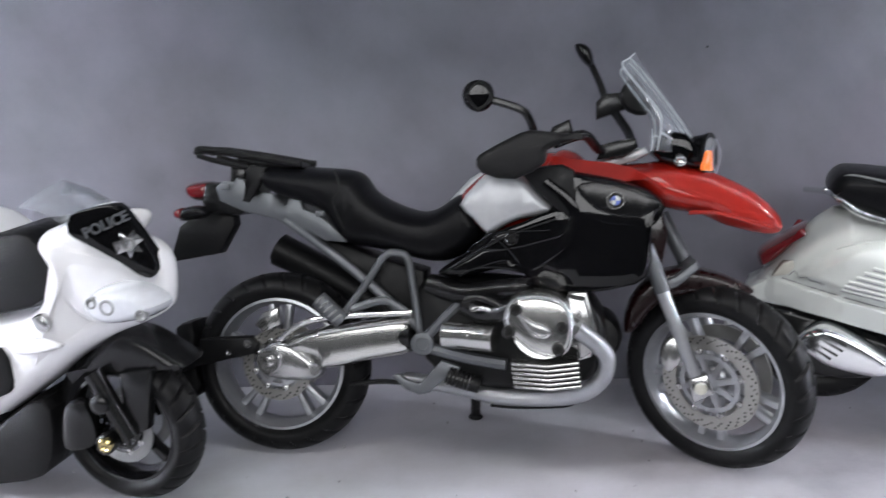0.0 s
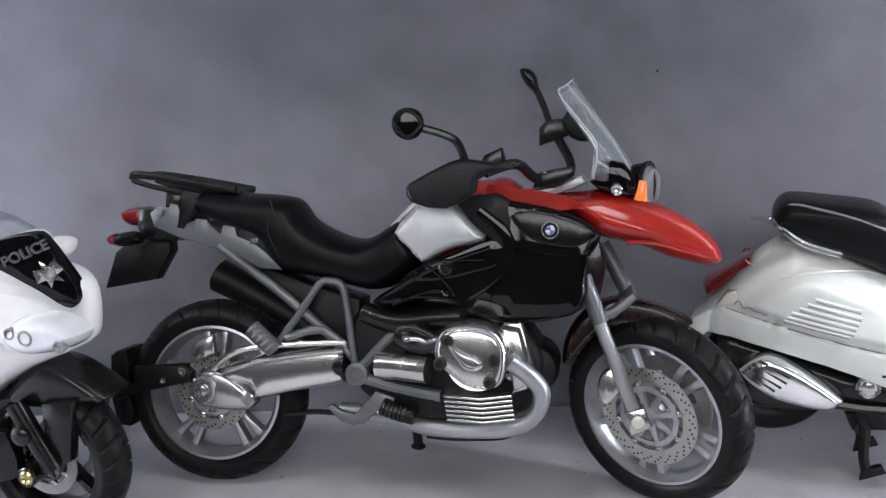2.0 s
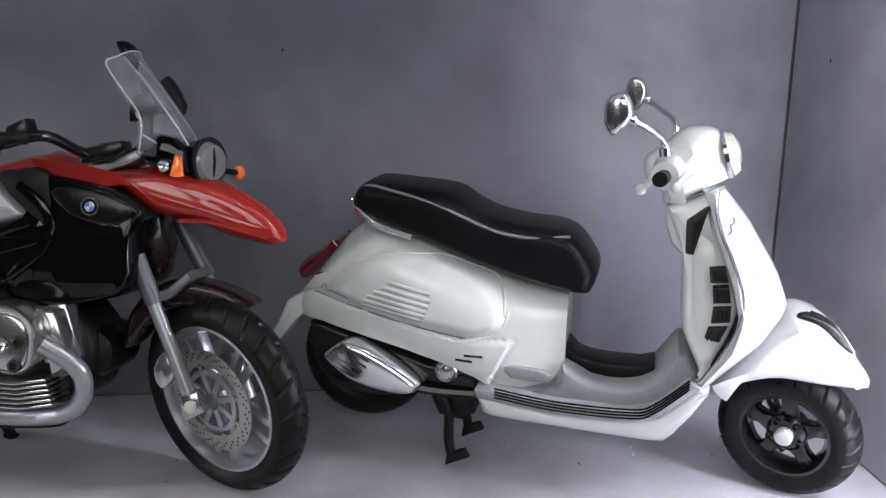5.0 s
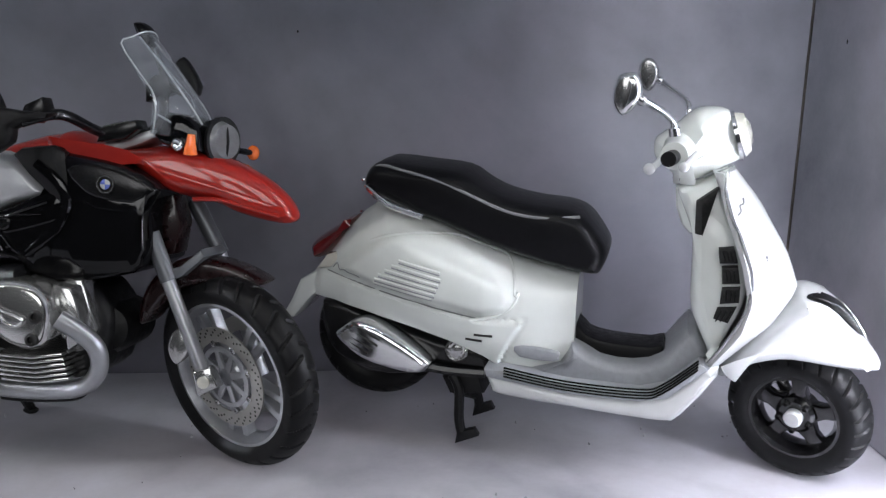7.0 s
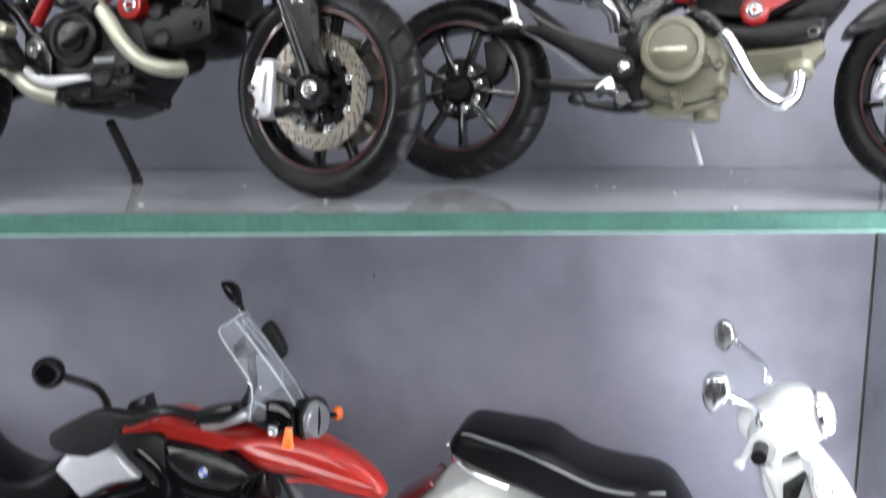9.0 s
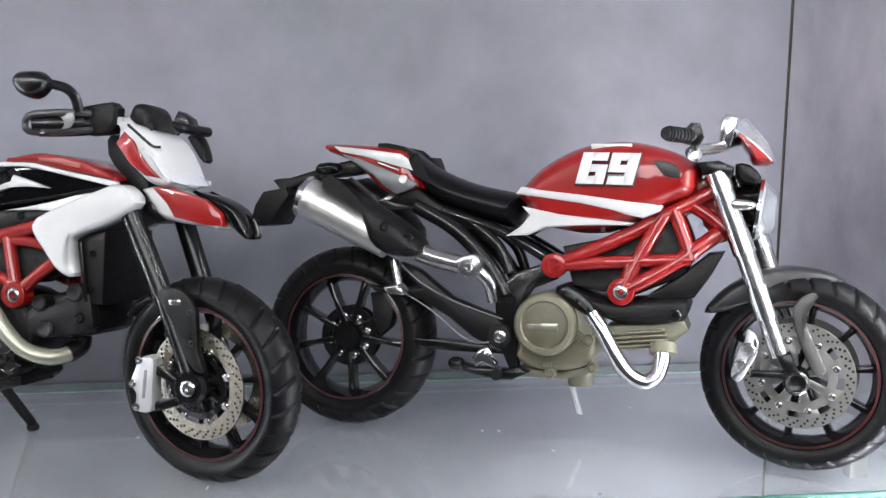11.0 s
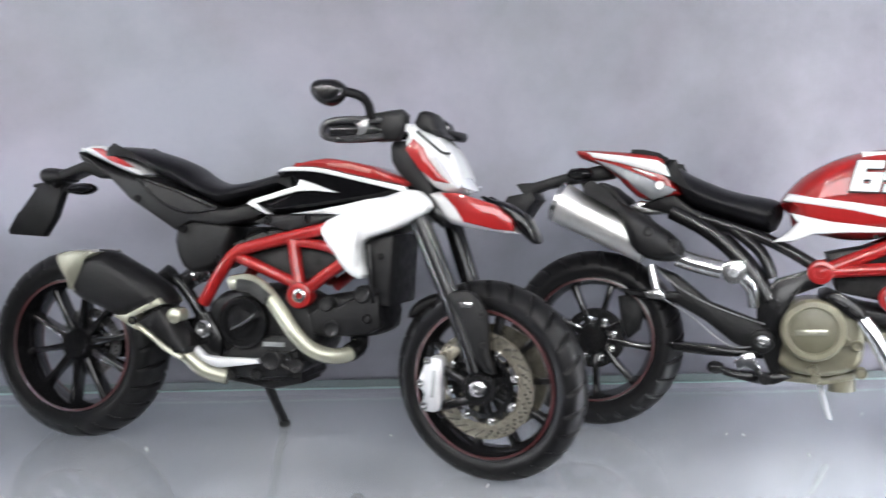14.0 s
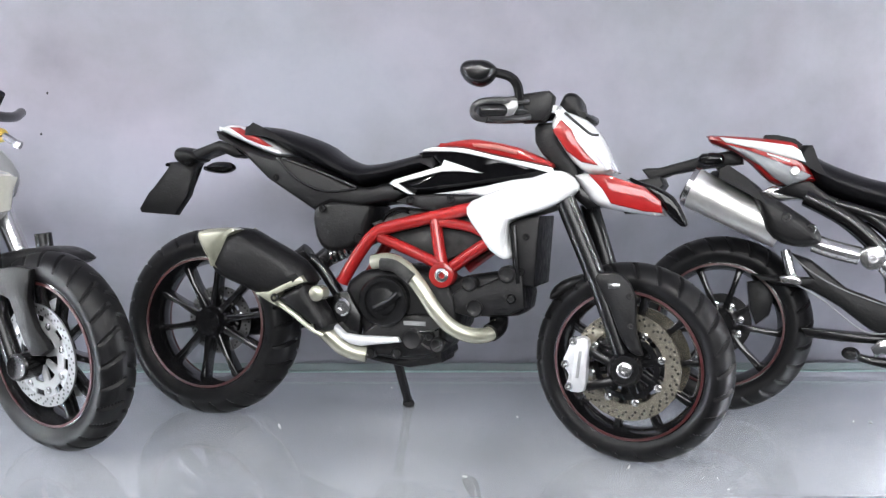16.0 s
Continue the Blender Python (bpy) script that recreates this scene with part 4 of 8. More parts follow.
part("tank_top", pillow([(53.2, 77.8), (62.2, 87), (71.2, 90.5), (79.2, 92.2), (87.2, 91.4), (96.7, 86), (96.8, 81.2), (71.3, 69.7), (58.2, 69.4)], 0, 10.5, 4, 3), RED2, gs, "red tank top")
part("beak", pillow([(77.9, 87.8), (82.3, 92.8), (87.3, 92.2), (92.3, 88.8), (101.4, 88.8), (113.5, 90), (122.8, 87.8), (130, 85), (137, 81.2), (142, 77), (144.6, 73), (144.2, 70.2), (139.5, 69.6), (129.4, 71.8), (122.6, 74.6), (110.2, 77.2), (100.8, 83.7), (84.5, 85.7)], 0, 14, 4.6, 3,
                    taper=lambda u, v: max(0.42, min(1.0, 1.0 - (u - 104) / 66)), flat=0.12, k=7), RED2, gs, "gloss red front cowl and beak")
part("beak_crease", tube([(118.5, 9.6, 75.6), (126, 9.0, 75.6), (134.5, 7.4, 73.4), (141, 5.6, 71.6)], 0.6, 8), RED2, gs)
part("filler_cap", plate([(93.1, 89.4), (96.5, 90.7), (102.8, 92.6), (106.2, 93.6), (107.5, 91.7), (103.8, 89.8), (96.9, 87.5), (94, 87.5)], -6, 8, 0.9), SILVER, gs, "silver steering yoke plate")
part("dash", plate([(108.4, 92), (112.1, 98.3), (117.3, 97.1), (120.5, 93.6), (120.9, 88.2), (116.5, 88.3), (110.7, 89.9)], -12, 12, 1.5), GLOSS, gs, "black instrument housing")
part("lamp_glass", pillow([(110, 92.3), (112.4, 97.9), (117.9, 95.1), (119.5, 89.9), (113.7, 90.5)], 0, 9.6, 1.5, 2, flat=0.6), CLEAR, gs)
part("cowl_bolt", lathe([(1.6, 11), (1.6, 13.6), (1.2, 14.0), (0.6, 13.6)], 115.5, 89.8, 14), STEEL, gs)
hl = part("headlight", tube([(117.8, 0.2, 91.1), (121.2, 1.6, 91.2), (124.0, 2.8, 91.1)], 5.0, 28, 3, r1=6.6), GLOSS, gs, "round headlight in black housing")
part("lamp_ring", tube([(123.8, 2.7, 91.1), (124.6, 3.05, 91.1)], 6.7, 28, 0), MATT, hl)
part("lamp_lens", tube([(124.4, 3.0, 91.1), (125.2, 3.3, 91.1), (125.8, 3.6, 91.1)], 5.6, 28, 0, r1=4.6), GREYLENS, hl)
part("lamp_divider", tube([(125.3, 3.4, 95.8), (126.0, 3.75, 91.1), (125.3, 3.4, 86.4)], 0.4, 8), MATT, hl)
hl = part("headlight", tube([(118.5, -8, 91.4), (122.8, -6, 91.0)], 4.2, 24, 0, r1=4.8), GLOSS, gs)
part("lamp_lens", tube([(122.6, -6, 91.0), (123.6, -5.6, 91.0)], 4.2, 24, 0, r1=3.2), GREYLENS, hl)
part("turn_signal", tube([(121.6, 20.2, 87.5), (121.8, 20.6, 89.8), (122.0, 20.6, 92.4)], 1.8, 14, 4, r1=0.9), ORANGE, gs, "orange turn signal")
part("turn_signal", blob(125.6, -21, 88.5, 1.9, 2.4, 2.3), ORANGE, gs, "orange turn signal")
part("signal_stalk", tube([(118.2, 8, 89.9), (121.4, 19.5, 89.4)], 0.9, 8, 0), BLACK, gs)
part("signal_stalk", tube([(121, -8, 89.4), (125.6, -20, 88.5)], 0.9, 8, 0), BLACK, gs)
part("windscreen", sheet([(123.4, 91.2), (118.6, 99.2), (110.9, 109.6), (103.4, 120.2)], [(109.3, 92.6), (110.0, 101.6), (105.4, 108.0), (99.6, 115.6)], [14, 14.5, 13.5, 11.5], 2.2, 0.7, 12, 14), SCREEN, gs, "clear plastic windscreen")
part("screen_edge", sheet_rim([(123.4, 91.2), (118.6, 99.2), (110.9, 109.6), (103.4, 120.2)], [(109.3, 92.6), (110.0, 101.6), (105.4, 108.0), (99.6, 115.6)], [14, 14.5, 13.5, 11.5], 2.2), SCREENEDGE, gs)
for s in (1, -1):
    part("screen_fold", tube([(120.6, s * 4.5, 93.2), (114.6, s * 5.5, 102.6), (107.6, s * 5.5, 111.6), (101.9, s * 5.2, 118.2)], 0.28, 6, 4), SCREENEDGE, gs)
    part("screen_fold", tube([(110.2, s * 13.4, 97.5), (114.6, s * 11, 94.6), (119.4, s * 8, 90.6)], 0.3, 6, 4), SCREENEDGE, gs)
part("handlebar", tube([(82.3, 30, 93.9), (89.6, 24, 96.3), (94, 12, 92.6), (100.5, 3, 91.3), (102.8, -8, 96.4), (99.6, -18, 102.7), (95.8, -28, 108.7)], 1.4, 10), BLACK, gs, "black handlebar")
part("hand_guard", pillow([(61.9, 89.9), (64.6, 92.1), (70.5, 95.3), (75.7, 97.4), (82.1, 96.8), (86.5, 96.5), (91.1, 96.3), (84.8, 94), (80.4, 92.2), (79.9, 89), (72.3, 84.6), (63.4, 86)], 29, 2.6, 1.5, 2, flat=0.3), MATT, gs, "black plastic hand guard")
part("switch_block", plate([(79.5, 94), (81.5, 98.4), (85.9, 100.4), (87.1, 96.6), (83.9, 94)], 21, 27, 0.8), BLACK, gs)
part("switch_block", plate([(93, 89.9), (94.5, 94.1), (98.7, 95.3), (103.6, 96), (104.3, 93.5), (100.6, 90.8)], 4, 12, 0.8), BLACK, gs)
part("hand_guard", pillow([(99.3, 110.0), (103.1, 115.5), (105.5, 114.8), (109.5, 107.6), (107.4, 103.9), (102.2, 105.0)], -22, 2.4, 1.4, 2, flat=0.3), MATT, gs, "black plastic hand guard")
part("switch_block", plate([(92.5, 107.8), (94.9, 110.5), (100.1, 110.9), (102.2, 106), (96.7, 104), (92.6, 102.6)], -27, -21, 0.8), BLACK, gs)
mir = part("mirror_stem", tube([(77.4, 28, 94.8), (75.7, 29, 100.1), (73.2, 30, 102.8), (65.8, 31, 105.1)], 1.1, 8), BLACK, gs, "black mirror on a bent stem")
part("mirror_head", pillow([(58.4, 106.2), (59.5, 109), (62.5, 110.2), (65.7, 109), (66.7, 105.9), (65.4, 103), (62.5, 101.9), (59.5, 103.3)], 32, 2.4, 1.6, 3), GLOSS, mir)
part("mirror_ring", tube([(59.7, 34, 106.1), (62.9, 34, 109.2), (66.2, 34, 106), (62.9, 34, 102.7), (59.7, 34, 106.1)], 0.5, 6), MATT, mir)
mir = part("mirror_stem", tube([(95.8, -28, 108.3), (93.7, -30, 114.3), (90.9, -31, 120.2), (89.1, -31, 123.2)], 1.1, 8), BLACK, gs, "black mirror on a bent stem")
part("mirror_head", pillow([(85.5, 126.5), (88.3, 126.9), (90.8, 124.7), (91.6, 120.1), (89.8, 119.8), (87, 122.7)], -31, 4, 1.4, 3), GLOSS, mir)
for w in (9.5, -9.5):
    a = [(107.1, 9.5, 66.1), (112.1, 9.5, 53.5)] if w > 0 else [(112.2, -9.5, 74.2), (120.2, -9.5, 59.5)]
    b = [(111.2, 9.5, 55.4), (122.3, 9.5, 28)] if w > 0 else [(119.2, -9.5, 61.2), (132.8, -9.5, 25)]
    leg = part("fork_tube", tube(a, 2.3, 14, 0), FRAME, gs, "grey fork tube")
    part("fork_slider", tube(b, 1.9, 14, 0), RIMSILVER, gs, "silver fork slider")
part("fork_brace", plate([(109.6, 55.6), (115.2, 57.6), (120.8, 62.3), (122.1, 60.4), (115.9, 54.8), (110.9, 53.3)], -10, 10, 0.8), FRAME, gs)
foot = part("fork_foot", plate([(119.5, 29.5), (124.3, 31.3), (126.8, 25.8), (121.1, 23)], 7, 12, 0.7), ALLOY, gs, "silver fork foot")
part("axle_cap", lathe([(1.7, 11), (1.7, 12.6), (1.2, 12.8)], 122.8, 27.1, 14), LENS, foot)
part("front_fender", pillow([(101.9, 41), (102.8, 48.4), (107.1, 55), (115.2, 59.6), (126, 58.9), (134.3, 55.7), (137.4, 53.3), (131.3, 51.8), (122.1, 52.2), (114.4, 51), (109.7, 47.7), (105.1, 41.7)], 0, 6.5, 2, 3, flat=0.5), MAROON, gs, "dark maroon gloss front fender")
caliper(gs, [(111.8, 34.9), (113, 39.4), (116.3, 41.4), (118.5, 38.3), (117, 33.3), (114, 30.9)], 6, 10, ALLOY)
# red cover behind the beak, its shadow painted in by the fender's maroon
part("steering_head", plate([(103, 74.7), (111.4, 76.5), (113.5, 69), (112.0, 60.5), (106.5, 58.8), (104.5, 66)], -5, 5, 1), MAROON, gs, "red inner steering cover with its shade painted in as maroon")


# ---- white scooter on its centre stand, cabinet floor ----
sc = thing("scooter", "white model scooter with black seat on its centre stand", "model scooter", pose(0.1162, 0.275, 0, 0, 0, -19), "model motorcycles")
wheel("rear_wheel", sc, (1, 0, 30.5), 19.5, 11, 12, 5, RIMBLACK, label="black rear wheel under the tail", hub=4)
sc_fw = wheel("front_wheel", sc, (123, 0, 19.6), 19.6, 11, 12.6, 5, RIMBLACK, steer=-24, spoke_w=4.6, hub=5.4, spin=18, label="gloss black five-spoke front wheel")
part("hub_cap", lathe([(2.5, 3.0), (2.5, 5.2), (2.0, 5.8), (0.3, 6.0)], 0, 0, 20), WHITE, sc_fw, "white hub cap")
for i in range(5):
    a = 2 * math.pi * i / 5 + 0.9
    part("wheel_nut", lathe([(0.95, 2.0), (0.95, 4.2), (0.6, 4.5), (0.5, 3.9)], 4.3 * math.cos(a), 4.3 * math.sin(a), 10), BLACK, sc_fw)
COWL = spline([(-9, 52.8), (-1.1, 59.9), (7.0, 65.2), (14, 67.0), (21, 66.4), (30.4, 64.0), (38.5, 60.0), (43, 54.6), (45, 48.8), (43.0, 44.4), (36, 42.6), (26, 44.2), (9.2, 47.2), (-4, 50.6)], 4)


def curve_at(pts, x):
    """Height at x on a polyline of (x, y)."""
    for (x0, y0), (x1, y1) in zip(pts, pts[1:]):
        if x <= x1:
            return y0 + (y1 - y0) * max(0.0, min(1.0, (x - x0) / (x1 - x0)))
    return pts[-1][1]


def ease(x):
    x = max(0.0, min(1.0, x))
    return x * x * (3 - 2 * x)


def depth_inside(pts, u, v):
    """How far (u, v) lies inside a closed outline; negative outside."""
    inside, best, n = False, 1e9, len(pts)
    for k in range(n):
        ax, ay, bx, by = *pts[k], *pts[(k + 1) % n]
        if (ay > v) != (by > v) and u < (bx - ax) * (v - ay) / (by - ay) + ax:
            inside = not inside
        dx, dy = bx - ax, by - ay
        t = max(0.0, min(1.0, ((u - ax) * dx + (v - ay) * dy) / (dx * dx + dy * dy + 1e-9)))
        best = min(best, math.hypot(u - ax - t * dx, v - ay - t * dy))
    return best if inside else -best


BODY_TOP = [(-20, 47.0), (-18.5, 49.5), (-14.1, 55.0), (-7.8, 63.2), (-3, 68.5), (1.5, 71.8), (6, 73.2), (13.1, 71.4), (23.3, 67.8), (35.1, 62.4), (45, 58.8), (56.4, 57.2), (61, 56.4)]
BODY_LOW = [(-20, 42.0), (-16, 42.8), (-9.9, 42.6), (2.3, 40.4), (16.9, 37.2), (26.1, 34.6), (36, 31.0), (41.9, 27.4), (48, 25.6), (61, 26.4)]
BODY_HALF = [(-20, 5.5), (-14, 9.5), (-5, 12.8), (5, 14.6), (20, 15.4), (36, 14.8), (46, 13.2), (54, 11.4), (61, 9.6)]
TRIM = [(-20, 53.0), (-11.9, 51.4), (-1.1, 49.2), (9.1, 46.9), (22.6, 44.2), (34.2, 42.3), (48, 42.2), (61, 42.2)]
SKIRT_END = [(26, 40.2), (30, 41.0), (35.4, 43.5), (42.2, 47.2), (60, 47.2)]


def body_half(u, v):
    """Half width of the rear body: the shell, the cowl that swells from it, and the skirt below the trim line."""
    top, low = curve_at(BODY_TOP, u), curve_at(BODY_LOW, u)
    mid = low + (top - low) * 0.42
    t = (v - mid) / (top - mid) if v > mid else (mid - v) / (mid - low)
    t = max(0.0, min(1.0, t))
    shape = (1 - t ** 2.8) ** 0.5 if v > mid else 1 - 0.16 * t ** 2.4
    w = curve_at(BODY_HALF, u) * shape
    w += 3.0 * ease(depth_inside(COWL, u, v) / 3.6) * min(1.0, 0.35 + shape)
    below = min(curve_at(TRIM, u) - v, curve_at(SKIRT_END, v) - u)
    w += 1.3 * ease(below / 0.7) - 0.5 * max(0.0, 1 - abs(below) / 0.5)
    return max(0.2, w)


rings = []
for k in range(118):
    u = -20 + 81 * k / 117
    top, low = curve_at(BODY_TOP, u), curve_at(BODY_LOW, u)
    levels = [low + (top - low) * 0.5 * (1 - math.cos(math.pi * (0.04 + 0.96 * j / 58))) for j in range(59)]
    side = [(body_half(u, v), v) for v in levels[:-1]] + [(0.1, top)]
    rings.append([at_mm(u, w, v) for w, v in side] + [at_mm(u, -w, v) for w, v in reversed(side[:-1])])
part("rear_body", layers(rings), CREAM, sc, "pearl white rear body shell with swelling side cowl", sharp=60)
part("cowl_crease", tube([(u, body_half(u, v) - 0.1, v) for u, v in [(2.5, 62.0), (8.5, 64.2), (16.8, 65.2), (26.2, 64.5), (34.3, 61.6), (40.4, 59.4), (43.3, 55.1), (44.1, 49.4), (45.2, 50.1), (43.6, 46.1), (39.6, 43.4), (32.1, 41.9)]], 0.5, 8, 4), CREAM, sc)
part("trim_line", tube([(u, body_half(u, v) + 0.55, v) for u, v in TRIM[1:6]], 0.22, 6, 4), GREYPL, sc)
for a in ([(12.1, 57.9), (24, 55.4)], [(10, 56.4), (24.3, 53.4)], [(8, 54.9), (23.7, 51.8)], [(6, 53.5), (23.1, 50.3)], [(4.9, 52.1), (22.6, 48.9)], [(4.2, 50.8), (21.6, 47.7)]):
    mid = ((a[0][0] + a[1][0]) / 2, (a[0][1] + a[1][1]) / 2)
    part("vent_slat", tube([(u, body_half(u, v) + 0.02, v) for u, v in (a[0], mid, a[1])], 0.42, 8, 3), CREAM, sc)
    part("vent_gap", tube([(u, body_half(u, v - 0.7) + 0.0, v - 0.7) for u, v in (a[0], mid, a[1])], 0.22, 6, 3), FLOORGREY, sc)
for a in ([(33.6, 37.8), (38.8, 37.7)], [(31.1, 36.2), (35.9, 36)]):
    part("skirt_slot", tube([(u, body_half(u, v), v) for u, v in a], 0.4, 6, 0), DARK, sc)
part("script_badge", tube([(u, body_half(u, v) + 0.1, v) for u, v in [(-9.9, 52.6), (-8.5, 54.1), (-7.2, 52.5), (-5.5, 53.2), (-3.8, 52.1), (-2.1, 52), (-0.4, 51.3)]], 0.18, 6, 3), GREYPL, sc, "small grey script badge")
part("rear_mudguard", plate([(-28, 34.3), (-24.5, 40.5), (-21.4, 47.2), (-15.1, 51), (-10.8, 51), (-13.4, 46.5), (-18.9, 41), (-23.5, 35.1)], -9, 9, 1.0), CREAM, sc, "off-white rear mudguard flap")
part("reflector_mount", plate([(-14.9, 51.8), (-12, 56.2), (-9.2, 57.1), (-8.1, 54.8), (-10.6, 52.5)], 6, 11, 0.6), LENS, sc)
part("tail_light", pillow([(-19.5, 56.7), (-17.5, 59.3), (-12.4, 62.8), (-6.4, 66.7), (-5.7, 65), (-9.6, 59.2), (-15, 53.9), (-18.3, 53)], 0, 7.5, 2.4, 3), REDLENS, sc, "dark red tail light")
part("seat", pillow([(-0.4, 76.4), (-0.2, 80.8), (2.4, 83.6), (6, 84.2), (14.1, 83.7), (26.6, 82.6), (32.9, 79.2), (38.8, 76.6), (47.9, 74.9), (56.9, 74.2), (62.3, 72.0), (66.4, 67), (68.6, 62.7), (67.6, 58.2), (64.6, 56.2), (50.6, 58.4), (36, 62.4), (24.5, 66.6), (15.3, 69.8), (6.1, 73.4)], 0, 13.5, 3.4, 3, flat=0.45), SEAT, sc, "black two-level scooter seat with pale piping")
part("seat_piping", tube([(2.9, 10.4, 80.5), (3.0, 10.4, 82.6), (5.6, 11.2, 83.4), (11, 12.4, 82.6), (17.5, 12.9, 81.3), (25, 13.2, 79.2), (32.4, 13.4, 76.4), (38, 13.4, 74.2), (43.7, 13.4, 72.6), (51.6, 13.0, 71.9), (61.0, 11.4, 72.6)], 0.42, 8), GREYPL, sc, "pale seat piping")
part("grab_rail", tube([(-6.2, -8, 75.5), (-1.1, 8, 77.8), (2.3, 13, 76.3), (8.3, 14, 72.7), (18, 14.5, 70.2)], 0.9, 8), CHROME, sc, "chrome grab rail")
part("rail_stud", blob(-1.4, 8, 78.4, 0.9, 0.9, 0.9), CHROME, sc)
part("engine", pillow([(-14, 41.7), (-1.9, 40.2), (22.4, 33.1), (34.2, 32.2), (37.7, 27.8), (36.4, 24.2), (19.1, 22.5), (6.9, 20.4), (-5.5, 22.9), (-12.7, 29.4)], 2, 9, 2, 2, flat=0.6), BLACK, sc, "black engine and swingarm")
part("drum_cover", lathe([(3.4, 10), (3.4, 13.4), (2.9, 14), (2.4, 13.2), (1.8, 13.2), (1.7, 14.2), (0.5, 14.6)], 28.1, 31.6, 20), STEEL, sc, "ribbed alloy engine cover")
DRUM = (28.3, 13.6, 31.8)
for i in range(10):
    a = 2 * math.pi * i / 10
    part("cover_rib", tube([(2.1, 0, 0), (3.2, 0, 0)], 0.25, 6, 0), STEEL, sc, matrix=Matrix.Translation(at_mm(*DRUM)) @ Euler((0, -a, 0)).to_matrix().to_4x4())
part("muffler", pillow([(-7.5, 33.3), (-5.7, 36.7), (-1.5, 39.1), (3, 39.2), (11.2, 35.6), (21, 29.5), (21.4, 27.1), (17.7, 24.3), (9.5, 24.7), (0.2, 27.2)], 13, 5.2, 2.4, 3), CHROME, sc, "chrome muffler shield with slots")
for a in ([(-3.6, 37.2), (6, 32.3)], [(-4.6, 35.7), (4.6, 30.8)], [(-1.8, 38.4), (6.7, 34.1)], [(-5, 34.3), (2.9, 29.6)]):
    part("shield_slot", tube([(a[0][0], 17.6, a[0][1]), (a[1][0], 18.0, a[1][1])], 0.5, 6, 0), DARK, sc)
part("exhaust_link", tube([(19.3, 13, 25.8), (26.7, 12, 25), (36.2, 11, 24.9)], 1.6, 8), BLACK, sc)
for s, pts in ((1, [(26.2, 10, 23), (28.5, 10.5, 18.5), (28.8, 11, 9.9), (30.1, 11.5, 4.5)]), (-1, [(27.2, -9, 12.5), (29.8, -10, 8.7), (30.3, -11, 3.5)])):
    part("stand_leg", tube(pts, 1.5, 8), MATT, sc, "black centre stand leg")
    part("stand_foot", plate([(pts[-1][0] - 2.0, pts[-1][2] - 2.0), (pts[-1][0] + 5, pts[-1][2] + 1.2), (pts[-1][0] + 3.6, pts[-1][2] + 3.4), (pts[-1][0] - 1.5, pts[-1][2] + 1.5)], pts[-1][1] - 1.4, pts[-1][1] + 1.4, 0.5), MATT, sc)
part("stand_cross", tube([(27.2, 10, 18.2), (29.1, -9, 9)], 1.2, 8, 0), MATT, sc)
part("stand_bracket", plate([(22.9, 21.5), (33.8, 22.7), (35.6, 17.6), (25.4, 16.4)], -9, 9, 0.8), MATT, sc)
part("floor_shell", pillow([(37.3, 28.3), (44.1, 27.4), (60, 25.3), (78.5, 25.2), (87.8, 28.3), (94.9, 35.2), (98.6, 35.6), (100.2, 33.3), (91.6, 20.9), (84.9, 18.4), (60.3, 19.6), (41.8, 20.7), (38.5, 23.4)], 0, 18.5, 2.4, 2, flat=0.7), WHITE, sc, "white floorboard shell")
# grey instead of body white: the tunnel's shade is put into its colour
part("floor_tunnel", pillow([(40.2, 26.4), (57.3, 30.7), (60.5, 36.8), (68.2, 32.9), (77.6, 32.3), (85.3, 35.1), (91.3, 43.3), (95.6, 40.5), (97, 34.8), (86, 25.3), (67.1, 24.4)], 0, 13, 2.4, 2, flat=0.6), FLOORGREY, sc, "floor tunnel with its shade painted in as grey")
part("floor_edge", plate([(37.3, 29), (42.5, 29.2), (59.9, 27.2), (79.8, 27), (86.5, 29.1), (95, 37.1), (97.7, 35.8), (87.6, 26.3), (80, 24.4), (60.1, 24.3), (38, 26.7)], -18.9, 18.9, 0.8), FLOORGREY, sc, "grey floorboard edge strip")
for d in (0, 1, 2, 3):
    part("rubber_strip", tube([(u, 19.0, v + 0.5 - 0.85 * d) for u, v in [(43, 29.7), (60.1, 27.7), (79.8, 27.7), (85.9, 29.7), (94.7, 37.5)]], 0.26, 6, 4), BLACK, sc)
part("tunnel_mat", plate([(59.3, 36.3), (61, 40.6), (64.1, 37.5), (70.6, 36.1), (81.6, 35.9), (85.2, 37), (85.2, 33.3), (80.4, 30.4), (67.6, 31.7)], -6, 6, 1.2, 2), MATT, sc, "black rubber tunnel mat")
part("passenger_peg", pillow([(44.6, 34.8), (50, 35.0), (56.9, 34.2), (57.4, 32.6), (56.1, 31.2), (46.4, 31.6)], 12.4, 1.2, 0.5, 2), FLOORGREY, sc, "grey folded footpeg")


